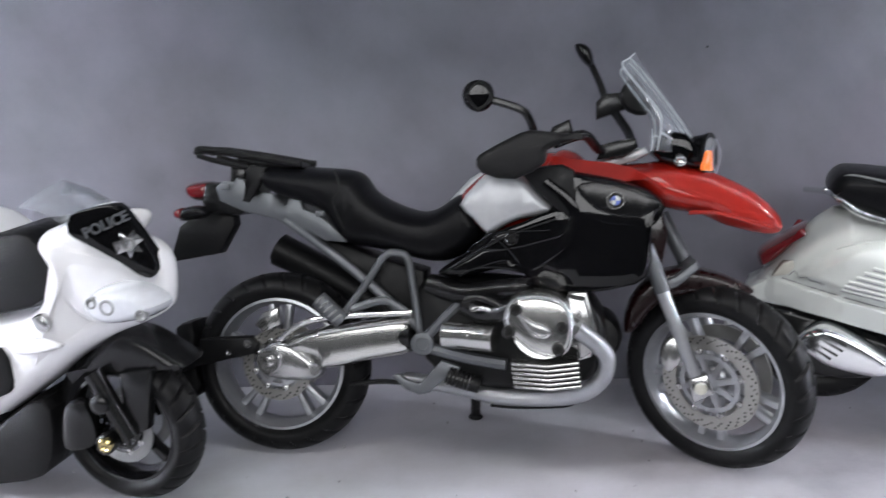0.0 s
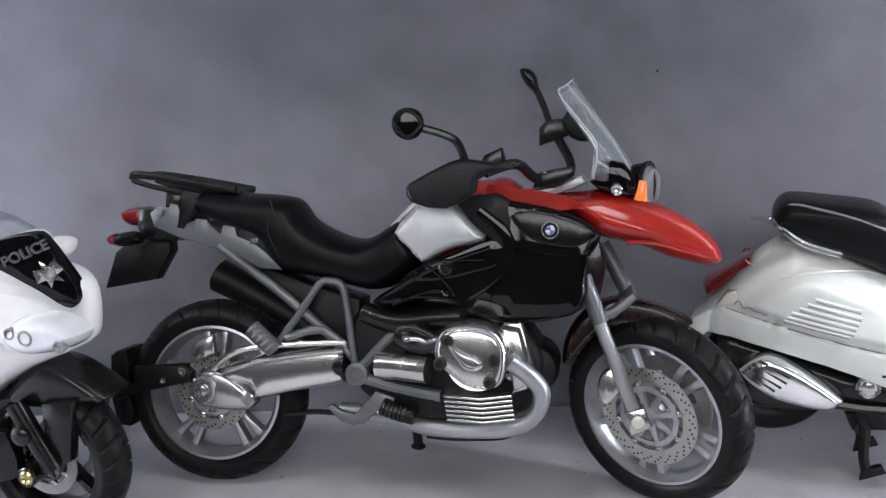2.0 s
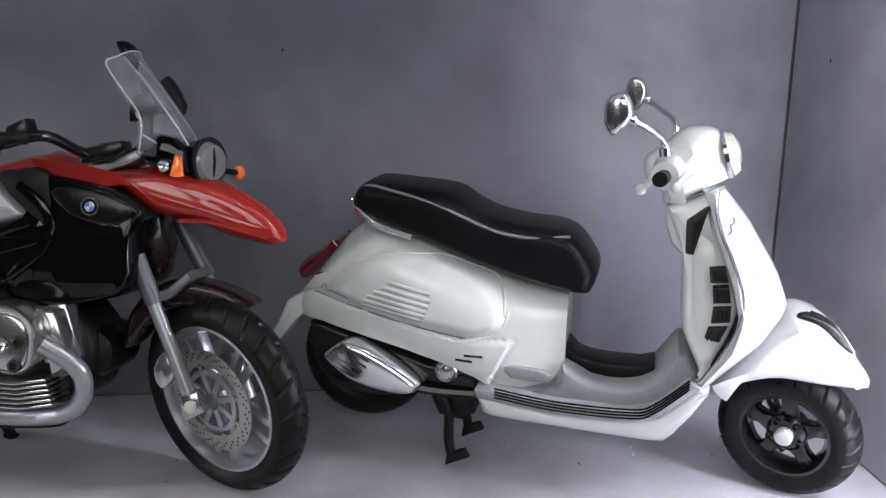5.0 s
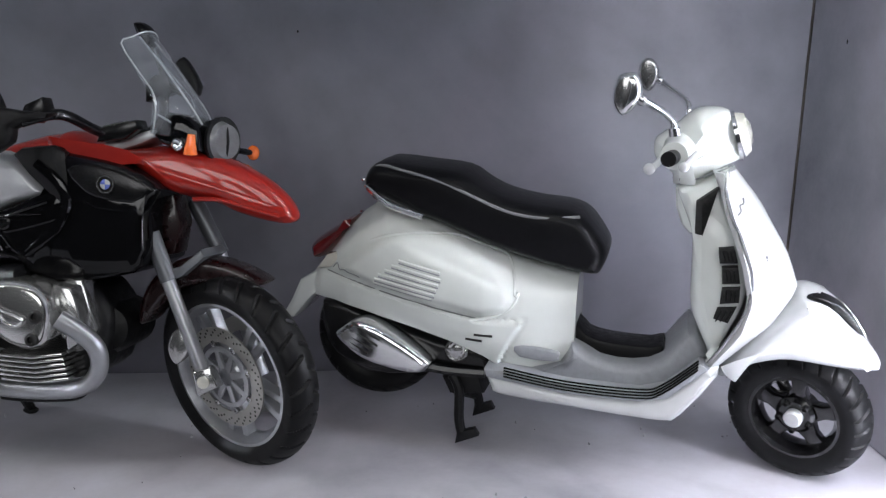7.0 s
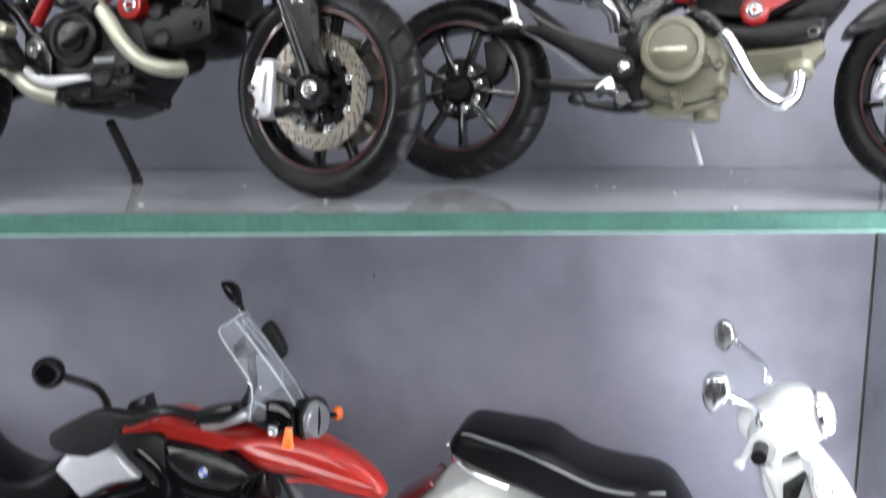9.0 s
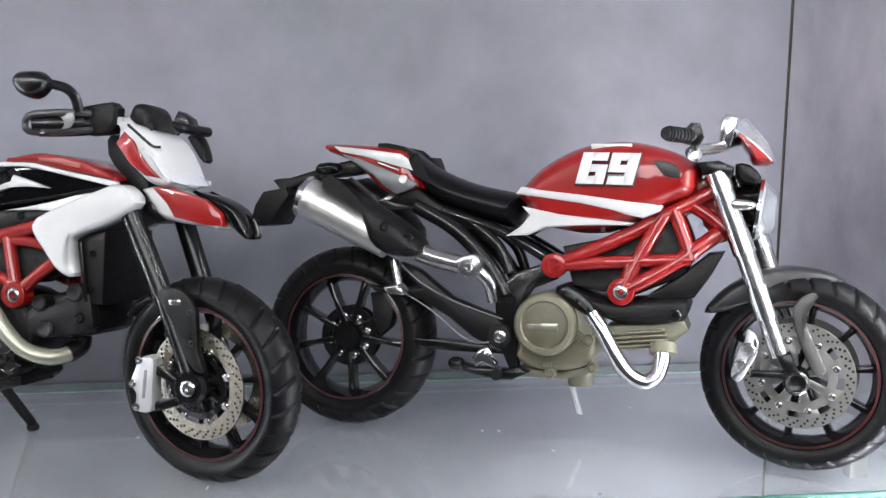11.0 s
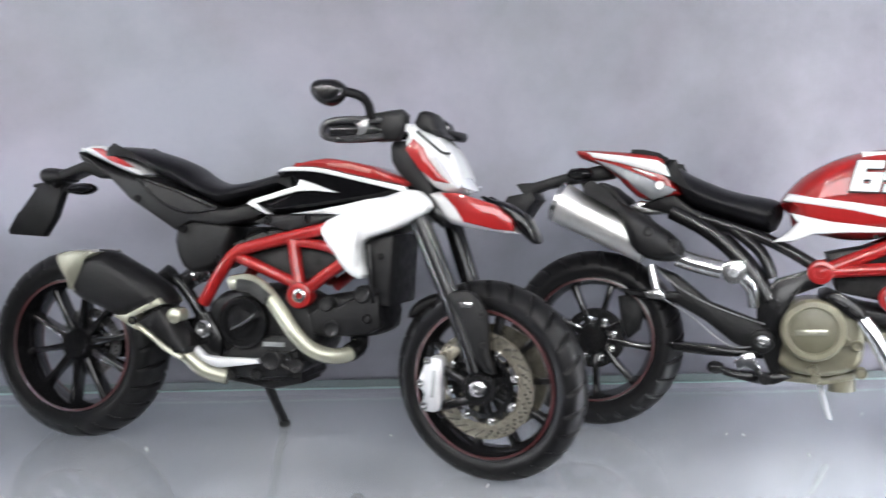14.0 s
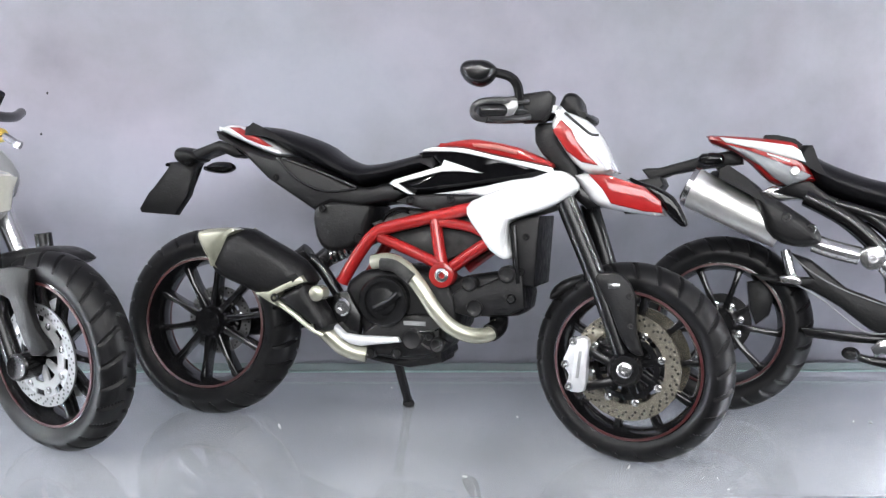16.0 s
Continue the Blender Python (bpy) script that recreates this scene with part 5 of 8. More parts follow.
def shield(heights, front, edge, half, thick, rows=14, cols=16):
    """The leg shield: a swept wrap-round panel lofted over heights (front line and rim line of u, and half width)."""
    bm = bmesh.new()
    skins = []
    for back in (0.0, thick):
        g = []
        for i in range(rows + 1):
            s = i / rows * (len(heights) - 1)
            k = min(int(s), len(heights) - 2)
            f = s - k
            f = f * f * (3 - 2 * f) * 0.3 + f * 0.7
            ip = lambda a: a[k] + (a[k + 1] - a[k]) * f
            row = []
            for j in range(cols + 1):
                t = j / cols * 2 - 1
                u = ip(front) + (ip(edge) - ip(front)) * abs(t) ** 2.2
                row.append(bm.verts.new(at_mm(u - back * (1 - 0.75 * abs(t) ** 6), t * ip(half) * (1 - back * 0.012), ip(heights))))
            g.append(row)
        skins.append(g)
    for g in skins:
        for a, b in zip(g, g[1:]):
            for j in range(cols):
                bm.faces.new((a[j], a[j + 1], b[j + 1], b[j]))
    a, b = skins
    for i in range(rows):
        for j in (0, -1):
            bm.faces.new((a[i][j], a[i + 1][j], b[i + 1][j], b[i][j]))
    for i in (0, -1):
        for j in range(cols):
            bm.faces.new((a[i][j], a[i][j + 1], b[i][j + 1], b[i][j]))
    return bm


SHF = [(103.5, 31.9), (114.3, 44.6), (119.4, 54.8), (115.4, 65.5), (107.3, 78.8), (100.4, 86.3)]
SHE = [(97.4, 38.7), (104.3, 48), (106.5, 57.1), (104.1, 65.7), (98.9, 78.2), (97.1, 86.9)]
part("leg_shield", shield([SHF[i][1] * 0.5 + SHE[i][1] * 0.5 for i in range(6)], [p[0] for p in SHF], [p[0] for p in SHE], [17, 21, 23, 23, 19, 12], 5.0), WHITE, sc, "white leg shield")
part("shield_trim", tube([(97.1, 17.3, 37.1), (101.2, 19.4, 44.3), (105.2, 21.8, 53.9), (105.6, 22.4, 62.3), (102.1, 21.2, 72.1), (100.1, 20, 75.9), (97.9, 17, 82.4), (98.0, 12.5, 87.2)], 0.45, 8, 6), STEEL, sc, "grey shield edge trim")
part("knee_panel", pillow([(86.0, 81.8), (87.4, 77.5), (90.4, 70.0), (91, 60.5), (91.5, 51), (94, 44.7), (96.6, 39.4), (97.4, 36.4), (101.4, 43.6), (105, 53.2), (105.6, 61.8), (102.4, 71.6), (100, 76.8), (98.2, 83), (98.3, 87.2), (91.6, 83.6)], 0, 17.4, 2.6, 3, flat=0.62, taper=lambda u, v: 0.55 + 0.45 * max(0.0, min(1.0, (92 - v) / 34))), CREAM, sc, "off-white inner leg panel")
part("column_slot", plate([(91, 70.9), (90.8, 79.3), (96.2, 83.4), (96.0, 82.2), (92.6, 78.5), (93, 69.5)], 10.5, 14.6, 0.3), DARK, sc)
for q in ([(97.2, 68.2), (101, 68.8), (102.2, 64.8), (97.8, 64.4)], [(98.4, 63.4), (102.3, 63.9), (103.2, 59.5), (98.8, 59.1)], [(98.9, 58.1), (103.3, 58.6), (103.4, 54.4), (98.7, 53.7)], [(98.2, 52.7), (102.9, 53.2), (101.1, 48.7), (97.4, 49.6)]):
    g = part("grille", plate(q, 15.5, 18.6, 0.5), DARK, sc, "black ribbed grille opening")
    for k in range(1, 4):
        x = q[0][0] + (q[1][0] - q[0][0]) * k / 4
        part("grille_rib", tube([(x, 18.7, q[0][1] - 0.4), (x + (q[2][0] - q[1][0]) * 0.8, 18.7, q[2][1] + 0.4)], 0.22, 6, 0), MATT, g)
part("horn_cover", pillow([(106.7, 66.7), (110.5, 65.4), (113.4, 58.6), (111.2, 57.8), (107.7, 62.2)], 6, 7, 1.5, 2), WHITE, sc)
part("front_emblem", blob(108.9, 16, 65.5, 0.8, 1.2, 1.6), STEEL, sc)
part("script_badge", strip([(101.1, 77), (101.8, 78.2), (101.4, 79.6), (102.2, 80.2), (102, 81.7)], 17.5, 0.5, 0.3), GREYPL, sc)
HEADSET = [(88.5, 95.2), (99.4, 95.8)]
part("steering_head", pillow([(84.4, 82.1), (84, 84.6), (80.5, 87.4), (79, 89.5), (79, 93.3), (81.6, 95.6), (85.2, 98.6), (88.4, 101.6), (92.7, 102.6), (97.2, 101.9), (99.6, 98.3), (101.6, 92), (101.6, 89.4), (97.6, 87.0), (92.1, 83.8), (86.8, 81.3)], 0, 12.5, 6, 3, flat=0.08, k=7, taper=lambda u, v: 1.0 - 0.45 * max(0.0, min(1.0, (u - HEADSET[0][0]) / (HEADSET[1][0] - HEADSET[0][0]))) ** 1.6), CREAM, sc, "off-white headset cowl")
part("neck", plate([(85.3, 81.2), (92.4, 84.1), (95.8, 84.9), (92.6, 78.6), (91.9, 69.2), (87.6, 71.4)], -8, 8, 2.0, 2), CREAM, sc)
part("seam", strip([(85.4, 82.6), (92, 85), (99.5, 88.4)], 9.5, 0.4, 0.2), GREYPL, sc)
lamp = part("headlight_ring", tube([(99.4, 0, 95.1), (100.4, 0, 95.4)], 6.9, 28, 0), CHROME, sc, "chrome headlight ring with pale lens")
part("lamp_lens", tube([(100.4, 0, 95.3), (101.6, 0, 95.8), (102.6, 0, 96.1)], 6.3, 28, 0, r1=5.2), LENS, lamp)
part("lens_crown", tube([(102.5, 0, 96.1), (103.6, 0, 96.4)], 5.2, 28, 0, r1=2.6), LENS, lamp)
part("grip", tube([(84.8, 13, 90.9), (84.1, 20, 91.2), (83.2, 28, 91.8)], 1.9, 14, 0), MATT, sc, "black rubber grip")
part("grip_collar", tube([(86.0, 9, 91.6), (85.3, 13, 91.5), (84.4, 19, 91.4)], 5.0, 18, 3, r1=3.5), CREAM, sc)
part("brake_lever", tube([(89.8, 13, 91.5), (88.5, 20, 90.7), (87, 28, 90.1)], 0.9, 8), WHITE, sc, "white brake lever")
part("lever_ball", blob(87, 28, 90.1, 1.3, 1.3, 1.3), WHITE, sc)
part("rear_lever", tube([(82.5, 13, 91.7), (80.7, 20, 89.7), (78.8, 26, 88.9)], 0.9, 8), WHITE, sc)
part("lever_ball", blob(78.8, 26, 88.9, 1.5, 1.5, 1.5), WHITE, sc)
part("grip", tube([(89.5, -13, 91.4), (92, -29, 91.2)], 2.6, 14, 0), BLACK, sc, "black rubber grip")
m = part("mirror_stem", tube([(84.2, 16, 96.2), (83.6, 16.5, 99.6), (82.2, 18.5, 101.4), (79.3, 22, 103.6), (75.6, 25, 105.6)], 0.85, 10), CHROME, sc, "chrome mirror on a bent stem")
part("stem_nut", tube([(84.2, 16, 96.2), (83.9, 16.2, 98.2)], 1.5, 12, 0), CHROME, m)
part("ball_joint", blob(75.9, 25, 105.5, 1.3, 1.3, 1.5), CHROME, m)
part("mirror_head", dome([(69.0, 104.8), (69.0, 108.6), (70.2, 111.4), (73.6, 112.2), (75.4, 110), (75.9, 106.6), (73.6, 103.2), (71.2, 101.6)], 25, 2.6, 4), CHROME, m)
part("mirror_glass", plate([(69.6, 105), (69.6, 108.3), (70.7, 110.4), (72.6, 110.9), (73.4, 108.6), (72.8, 105.4), (71.4, 103)], 27.2, 27.9, 0.3, 3), STEEL, m)
m = part("mirror_stem", tube([(87.3, -16, 97.6), (87.2, -17, 100.0), (86.0, -19, 102.4), (82, -23, 104.8), (78.4, -26, 107.0)], 0.85, 10), CHROME, sc, "chrome mirror on a bent stem")
part("stem_nut", tube([(87.3, -16, 97.8), (87.2, -16.4, 99.6)], 1.5, 12, 0), CHROME, m)
part("ball_joint", blob(78.4, -26, 107, 1.2, 1.2, 1.4), CHROME, m)
part("mirror_head", pillow([(72, 109), (72.4, 112), (74.5, 113.6), (76.8, 112.4), (77.9, 109.3), (77, 105.6), (75.1, 103.8), (72.8, 105.6)], -25, 1.6, 1.0, 3), STEEL, m)
part("front_fender", pillow([(100.1, 29.8), (104.9, 39.5), (110.6, 46.8), (116.6, 52.7), (120.2, 55.8), (126.7, 54.6), (132.8, 49.6), (138.3, 42.1), (141.2, 38.4), (141.9, 36.3), (140.5, 34.7), (131.6, 34.9), (118.8, 36.2), (110, 34.2)], 0, 12, 4.5, 3, flat=0.2,
     taper=lambda u, v: 0.5 + 0.5 * min(1.0, max(0.0, (150 - u) / 25))), WHITE, sc, "white front fender")
part("fender_trim", pillow([(120.6, 54.8), (123.6, 55.4), (128.7, 53.7), (133, 50.1), (136, 45.2), (132.5, 47.3), (128.2, 50.6), (124.1, 53)], 3, 6.6, 0.6, 3, flat=0.85, one=True, taper=lambda u, v: (9.8 * (0.5 + 0.5 * min(1.0, max(0.0, (150 - u) / 25))) - 3) / 6.6), BLACK, sc, "black fender crest insert")
part("fender_crest", tube([(123.6, 0, 53.2), (130.9, 0, 51.4), (137.5, 0, 43.4)], 0.6, 8), STEEL, sc)
part("front_suspension", tube([(118, -7, 27.6), (120.7, -7, 22.7)], 2.4, 12, 0), STEEL, sc)


# ---- white, red and black supermoto on the glass shelf ----
hy = thing("motorcycle", "white, red and black model supermoto motorcycle on the glass shelf", "model motorcycle", pose(-0.0312, 0.2728, 0.1545, -8, 0, -18.5) @ Matrix.Scale(1.0223, 4), "model motorcycles")
wheel("rear_wheel", hy, (-0.8, 1, 25.7), 26.0, 14, 18.6, 10, RIMBLACK, stripe=REDLINE, spoke_w=1.8, hub=4.5, spin=12, disc=9.6, disc_w=-3.6, holes=18, disc_mat=DISCGREY, hub_mat=RIMBLACK, label="black nine-spoke rear wheel with red rim stripe")
wheel("front_wheel", hy, (115.5, 3, 25.0), 25.0, 10.5, 19.2, 10, RIMBLACK, stripe=REDLINE, steer=-14, spoke_w=1.8, hub=4.0, disc=13.4, disc_w=4.2, hub_mat=RIMBLACK, holes=30, spin=8, label="black front wheel with red rim stripe", disc_mat=DISCGOLD)
part("seat", pillow([(8.9, 79.6), (12.2, 80.4), (17.5, 80.1), (23.6, 78.7), (28.1, 77.4), (32.5, 75.6), (36.0, 73.3), (40.0, 71.7), (43.9, 71.1), (49.4, 72.0), (53.8, 73.2), (58.0, 74.4), (60.7, 74.8), (65.3, 72.9), (65.4, 71.5), (58.3, 69.2), (51.6, 67.2), (44.8, 65.3), (42.5, 65.2), (37.4, 67.2), (32.8, 69.1), (23.1, 73.0), (16.2, 76.4)], 0, 9.5, 3, 2), SEAT, hy, "black slim seat")
part("tail_cowl", pillow([(1.6, 78.7), (3.5, 80.2), (7.4, 80.4), (14.6, 77.4), (22.3, 73.0), (18.9, 72.2), (11.3, 74.7), (4.0, 77.6)], 0, 9, 1.6, 2, flat=0.4), WHITE, hy, "white tail cowl with red stripe")
part("tail_stripe", plate([(5.8, 79.5), (8.9, 79.5), (15.1, 76.7), (18.9, 74.6), (16.7, 74.7), (11.3, 76.3)], 8.2, 9.3, 0.3), RED, hy)
part("tail_tray", pillow([(1.3, 78.6), (3.5, 77.3), (11.3, 74.2), (18.9, 72.0), (23.8, 72.4), (32.3, 69.3), (38.0, 67.0), (43.1, 65.0), (47.0, 65.4), (52.4, 66.7), (56.9, 63.8), (54.3, 61.8), (43.9, 59.8), (36.1, 60.5), (31.4, 58.1), (17.4, 65.9), (10.3, 72.0), (3.5, 76.2)], 0, 9, 1.2, 0, flat=0.6), MATT, hy, "black tail tray")
part("tray_rim", tube([(20.2, 9.2, 71.7), (26.6, 9.2, 66.2), (34.8, 9.2, 63.4), (43.3, 9.2, 64.5)], 0.4, 6, 3), BLACK, hy)
part("tray_rim", tube([(22.0, 9.2, 71.6), (32.4, 9.2, 68.6), (43.3, 9.2, 64.8)], 0.4, 6, 3), BLACK, hy)
screw(hy, 20.3, 66.5, 9.2, 1.0, BLACK)
screw(hy, 34.1, 58.9, 9.6, 1.0, BLACK)
part("plate_arm", plate([(-11.8, 70.1), (-8.5, 73.1), (-0.3, 76.2), (4.6, 75.1), (7.5, 72.3), (4.8, 71.6), (-0.2, 73.3), (-7.5, 70.6), (-9.6, 68.6)], -4, 4, 1.0), MATT, hy, "black number plate arm")
part("turn_signal", pillow([(0.9, 67.8), (3.5, 69.7), (8.2, 69.9), (9.5, 68.2), (7, 66.9), (3, 67)], 12, 2.6, 1.4, 3), GLOSS, hy, "black turn signal")
part("turn_signal", pillow([(-19.5, 69), (-17.7, 70), (-13, 69.9), (-11.9, 68.6), (-16.5, 67.5)], -2, 2.6, 1.4, 3), GLOSS, hy, "black turn signal")
part("plate_light", pillow([(-14.4, 72.2), (-12.7, 74.2), (-7.3, 73.1), (-6.4, 70.3), (-11, 69.2), (-13.6, 70)], 0, 5, 1.6, 2), MATT, hy)
part("number_plate", plate([(-16.2, 69.7), (-6.8, 70.8), (-8.8, 68.1), (-10.6, 60.5), (-14.5, 54.8), (-25.3, 55.0), (-26.0, 56.1), (-23.0, 61.1), (-19.8, 63.8), (-17.8, 67.2)], -1.6, 1.6, 0.5), MATT, hy, "black number plate holder")
part("tank", pillow([(59.0, 74.1), (63.2, 75.6), (70.4, 77.3), (78.1, 77.3), (85.8, 75.8), (93.9, 72.4), (96.0, 70.6), (92.6, 69.0), (78.2, 66.4), (65.8, 64.4), (59.0, 63.5), (54.1, 65.4), (52.4, 66.3), (65.5, 70.9)], 0, 10.2, 2.2, 2, flat=0.5), GLOSS, hy, "gloss black tank with white and red graphics")
part("tank_red", plate([(64.7, 76.0), (67.7, 77.1), (70.8, 77.7), (73.9, 78.1), (78.5, 77.7), (86.1, 76.3), (92.5, 73.7), (94.1, 72.8), (94.2, 71.8), (92.6, 72.2), (81.2, 74.1), (73.0, 75.7), (68.3, 75.9)], -11.5, 11.5, 0.9, 2), RED, hy, "red tank top")
part("tank_band", plate([(61.3, 74.6), (63.7, 75.7), (68.3, 75.8), (73.0, 75.6), (81.2, 74.0), (92.6, 72.1), (94.5, 71.6), (94.5, 70.3), (92.7, 70.7), (81.3, 72.9), (73.0, 74.4), (67.9, 74.8)], 9.0, 11.6, 0.35, 2), WHITE, hy, "white tank band")
part("tank_flash", plate([(52.8, 66.2), (54.0, 67.2), (59.6, 69.0), (66.5, 71.2), (66.9, 69.9), (65.9, 69.6), (59.7, 67.7), (55.2, 66.3)], 8.6, 11.2, 0.2), WHITE, hy, "white pointed graphic")
part("tank_flash", plate([(52.9, 66.2), (54.3, 66.7), (55.4, 66.3), (59.4, 63.7), (58.0, 63.7)], 8.6, 11.25, 0.2), WHITE, hy)
part("tank_flash", plate([(66.0, 69.7), (66.5, 71.3), (67.1, 72.7), (70.5, 71.8), (77.1, 69.7), (71.1, 70.0)], 8.6, 11.3, 0.2), WHITE, hy)
part("brand_bar", plate([(74.3, 76.9), (80.1, 76.9), (85.7, 75.6), (85.5, 74.6), (79.7, 75.7), (74.6, 76.2)], 11.0, 11.9, 0.15), FADED, hy)
for s in (1, -1):
    part("shroud", pillow([(74.1, 59.4), (75.3, 62.8), (84.2, 66.8), (93.5, 70.4), (95.6, 71), (98.4, 70.6), (101, 68), (100, 65.5), (92.9, 61.4), (86.9, 59.2), (84.4, 57.4), (84.4, 53), (85.7, 50), (84.1, 48.8), (80.5, 50.8), (77.2, 55.1)], s * 9, s * 5.2, 1.2, 2, flat=0.7, one=True), WHITE, hy, "white radiator shroud")
part("shroud_tail", plate([(65.1, 64.1), (71.6, 65.2), (78.6, 66.7), (84.6, 68.3), (89.5, 69.1), (89.8, 64.4), (78.3, 64.3), (73.7, 64.4)], 9.0, 12.0, 0.5), WHITE, hy, "white shroud tail")
part("side_cover", plate([(54.6, 61.7), (58.3, 63.5), (66.2, 64.1), (73.4, 64.3), (77.8, 64.1), (76.1, 62.8), (71.5, 61.5), (64.3, 59.5), (59.5, 60.6)], -9.5, 11, 0.8), MATT, hy, "black side cover")
screw(hy, 58.7, 62.2, 11.2, 1.1, BLACK)
screw(hy, 69.3, 63.0, 11.2, 1.1, BLACK)
part("airbox", pillow([(31, 60.2), (41.2, 61.9), (47.6, 60.1), (46.6, 55.1), (44.9, 50.3), (38.7, 47.5), (34.9, 47.6), (31.5, 51.3)], 0, 8.5, 2, 2, flat=0.6), MATT, hy, "black airbox")
screw(hy, 44.3, 51.7, 9, 1.3, BLACK)
part("throttle_pack", plate([(47, 55.7), (56.2, 59.7), (74.2, 61.4), (77.6, 52.4), (66.1, 45.9), (53.6, 49.6)], -8, 8, 1.5), DARK, hy, "dark intake block")
part("fuel_hump", lathe([(5.5, -4), (5.5, 7), (4.6, 8), (4.0, 7.4)], 54.9, 54.9, 20), BLACK, hy)
for s in (1, -1):
    z = (lambda pts: [(u, s * w, v) for u, w, v in pts])
    part("frame_tube", tube(z([(40.6, 9.5, 40), (44.7, 9.5, 47.4), (49.1, 9.5, 53.2), (54.7, 10, 55.5), (76.7, 10, 61.5)]), 1.7, 10), RED, hy, "red trellis frame tube")
    part("frame_tube", tube(z([(50.4, 9.5, 52.4), (59.6, 10, 49.2), (68, 10.5, 46)]), 1.5, 10), RED, hy)
    part("frame_tube", tube(z([(65.1, 10, 58.4), (66.4, 10.2, 51.9), (68, 10.5, 45.4)]), 1.6, 10), RED, hy)
    part("frame_tube", tube(z([(68.9, 10.5, 44.6), (74.6, 10.8, 49.3), (80, 11, 53)]), 1.6, 10), RED, hy)
    part("frame_tube", tube(z([(64.8, 10, 57.2), (74, 10, 56.3), (79.8, 10.5, 54.1)]), 1.3, 10), RED, hy)
boss = part("frame_boss", disc_knob(68.1, 43.9, 3.3, 8.5, 12.3), RED, hy, "red frame boss with silver screw")
part("boss_screw", lathe([(1.9, 11), (1.9, 12.2), (1.4, 12.5), (0.8, 12.5), (0.7, 11.8)], 68.3, 43.8, 14), STEEL, boss)
part("engine", pillow([(40.8, 37), (45.3, 43.2), (57.6, 45.5), (69.8, 42), (73.2, 33.6), (70.6, 27.6), (68.1, 24.2), (67.6, 21.5), (54.2, 20.9), (47.9, 22.4), (46, 28.4)], 0, 10, 2.2, 2, flat=0.6), MATT, hy, "black engine block")
cl = part("clutch_cover", lathe([(6.6, 8), (6.6, 12.4), (6.0, 13.0), (4.9, 13.0), (4.6, 12.4), (3.6, 12.4), (3.4, 13.2), (0.5, 13.6)], 53.2, 36.2, 28), BLACK, hy, "round black clutch cover")
part("cover_bar", tube([(u, 13.6, v) for u, v in [(51.3, 34.3), (55.2, 36.4), (57.5, 38.5)]], 0.9, 8, 3), BLACK, cl)
part("cylinder_head", pillow([(68.3, 41.9), (77.1, 44.5), (84.3, 45.5), (88.7, 43.3), (88.8, 36), (84.9, 34.2), (76.2, 33.8), (70.1, 36.2)], 0, 9, 2.0, 2, flat=0.7), MATT, hy, "black cylinder head")
part("belt_cover", plate([(70.8, 39.1), (74.5, 42.2), (78, 41.6), (82.2, 43.9), (84.9, 46), (88.7, 44.9), (89.6, 37.1), (86.1, 35.2), (75.8, 33.8), (71.9, 34.6)], 8, 11.8, 1.0), MATT, hy, "black moulded belt cover")
for pu, pv, pr in ((75.4, 42.2, 2.0), (84.8, 45.1, 2.2), (77.1, 36.1, 2.2), (86.2, 39.2, 1.2)):
    part("cover_bolt", lathe([(pr, 9), (pr, 12.2), (pr * 0.8, 12.6), (pr * 0.6, 12.3), (0.2, 12.3)], pu, pv, 14), MATT, hy)
for pu, pv, pr in ((50.1, 22.7, 1.6), (57.3, 23.2, 1.6), (61.2, 27, 2.8), (65.7, 28.2, 1.4), (67.9, 26.1, 2.0)):
    part("case_boss", lathe([(pr, 6), (pr, 12.0), (pr * 0.8, 12.4), (pr * 0.5, 12.0), (0.2, 12.0)], pu, pv, 14), MATT, hy)
part("case_rib", strip([(59.9, 29.1), (63.8, 29.2), (67.3, 30), (69.8, 32.8)], 11.7, 0.7, 0.4), BLACK, hy)
part("case_rib", strip([(63.3, 26.5), (66.7, 25.1), (70.1, 27.1)], 11.7, 0.7, 0.4), BLACK, hy)
part("sump_block", plate([(61.4, 23.3), (68.1, 24.8), (68.5, 21.3), (63.1, 19.9)], -4, 9, 0.8), MATT, hy)
screw(hy, 77.3, 36.4, 11, 1.2, BLACK)
part("brand_bar", plate([(58.7, 31.6), (64.5, 31.8), (64.6, 30.7), (58.8, 30.5)], 11.2, 12.0, 0.15), GREYPL, hy)
part("side_case", plate([(47.2, 27.4), (56.2, 32.5), (66.7, 33.4), (68.4, 27.8), (65.7, 23.2), (50.5, 22.1)], 8, 11.5, 1.2, 2), MATT, hy)
part("sump", plate([(46.4, 22), (54.4, 20.9), (66.6, 23.5), (67.1, 20.9), (59.2, 18.7), (48.4, 19.8)], -7, 7, 1.0), MATT, hy)
part("exhaust_header", tube([(50, 12, 46), (54.6, 13, 46.7), (58.8, 13.5, 45.2), (63.2, 13.5, 40.7), (67.3, 13.5, 35.3), (71.6, 12.5, 31.1), (76.6, 11, 29.3), (80.2, 8, 29.6), (81.7, 5, 31.9)], 2.0, 14), PALEMETAL, hy, "pale metal exhaust header")
part("header_shield", tube([(53, 15, 45.8), (57, 15.4, 45.5), (61.4, 15.6, 42.7)], 1.6, 10, 4, flat=0.6), DARK, hy, "dark slotted header shield")
part("header_elbow", tube([(80.5, 8, 29.9), (81.8, 5, 31.4), (81.7, 4, 33.6)], 2.4, 12), BLACK, hy, "black exhaust elbow")
part("exhaust_link", tube([(49, 11, 22), (43.1, 12, 23.3), (38.6, 13, 26.9), (35.3, 13, 29.6)], 2.2, 14), PALEMETAL, hy)
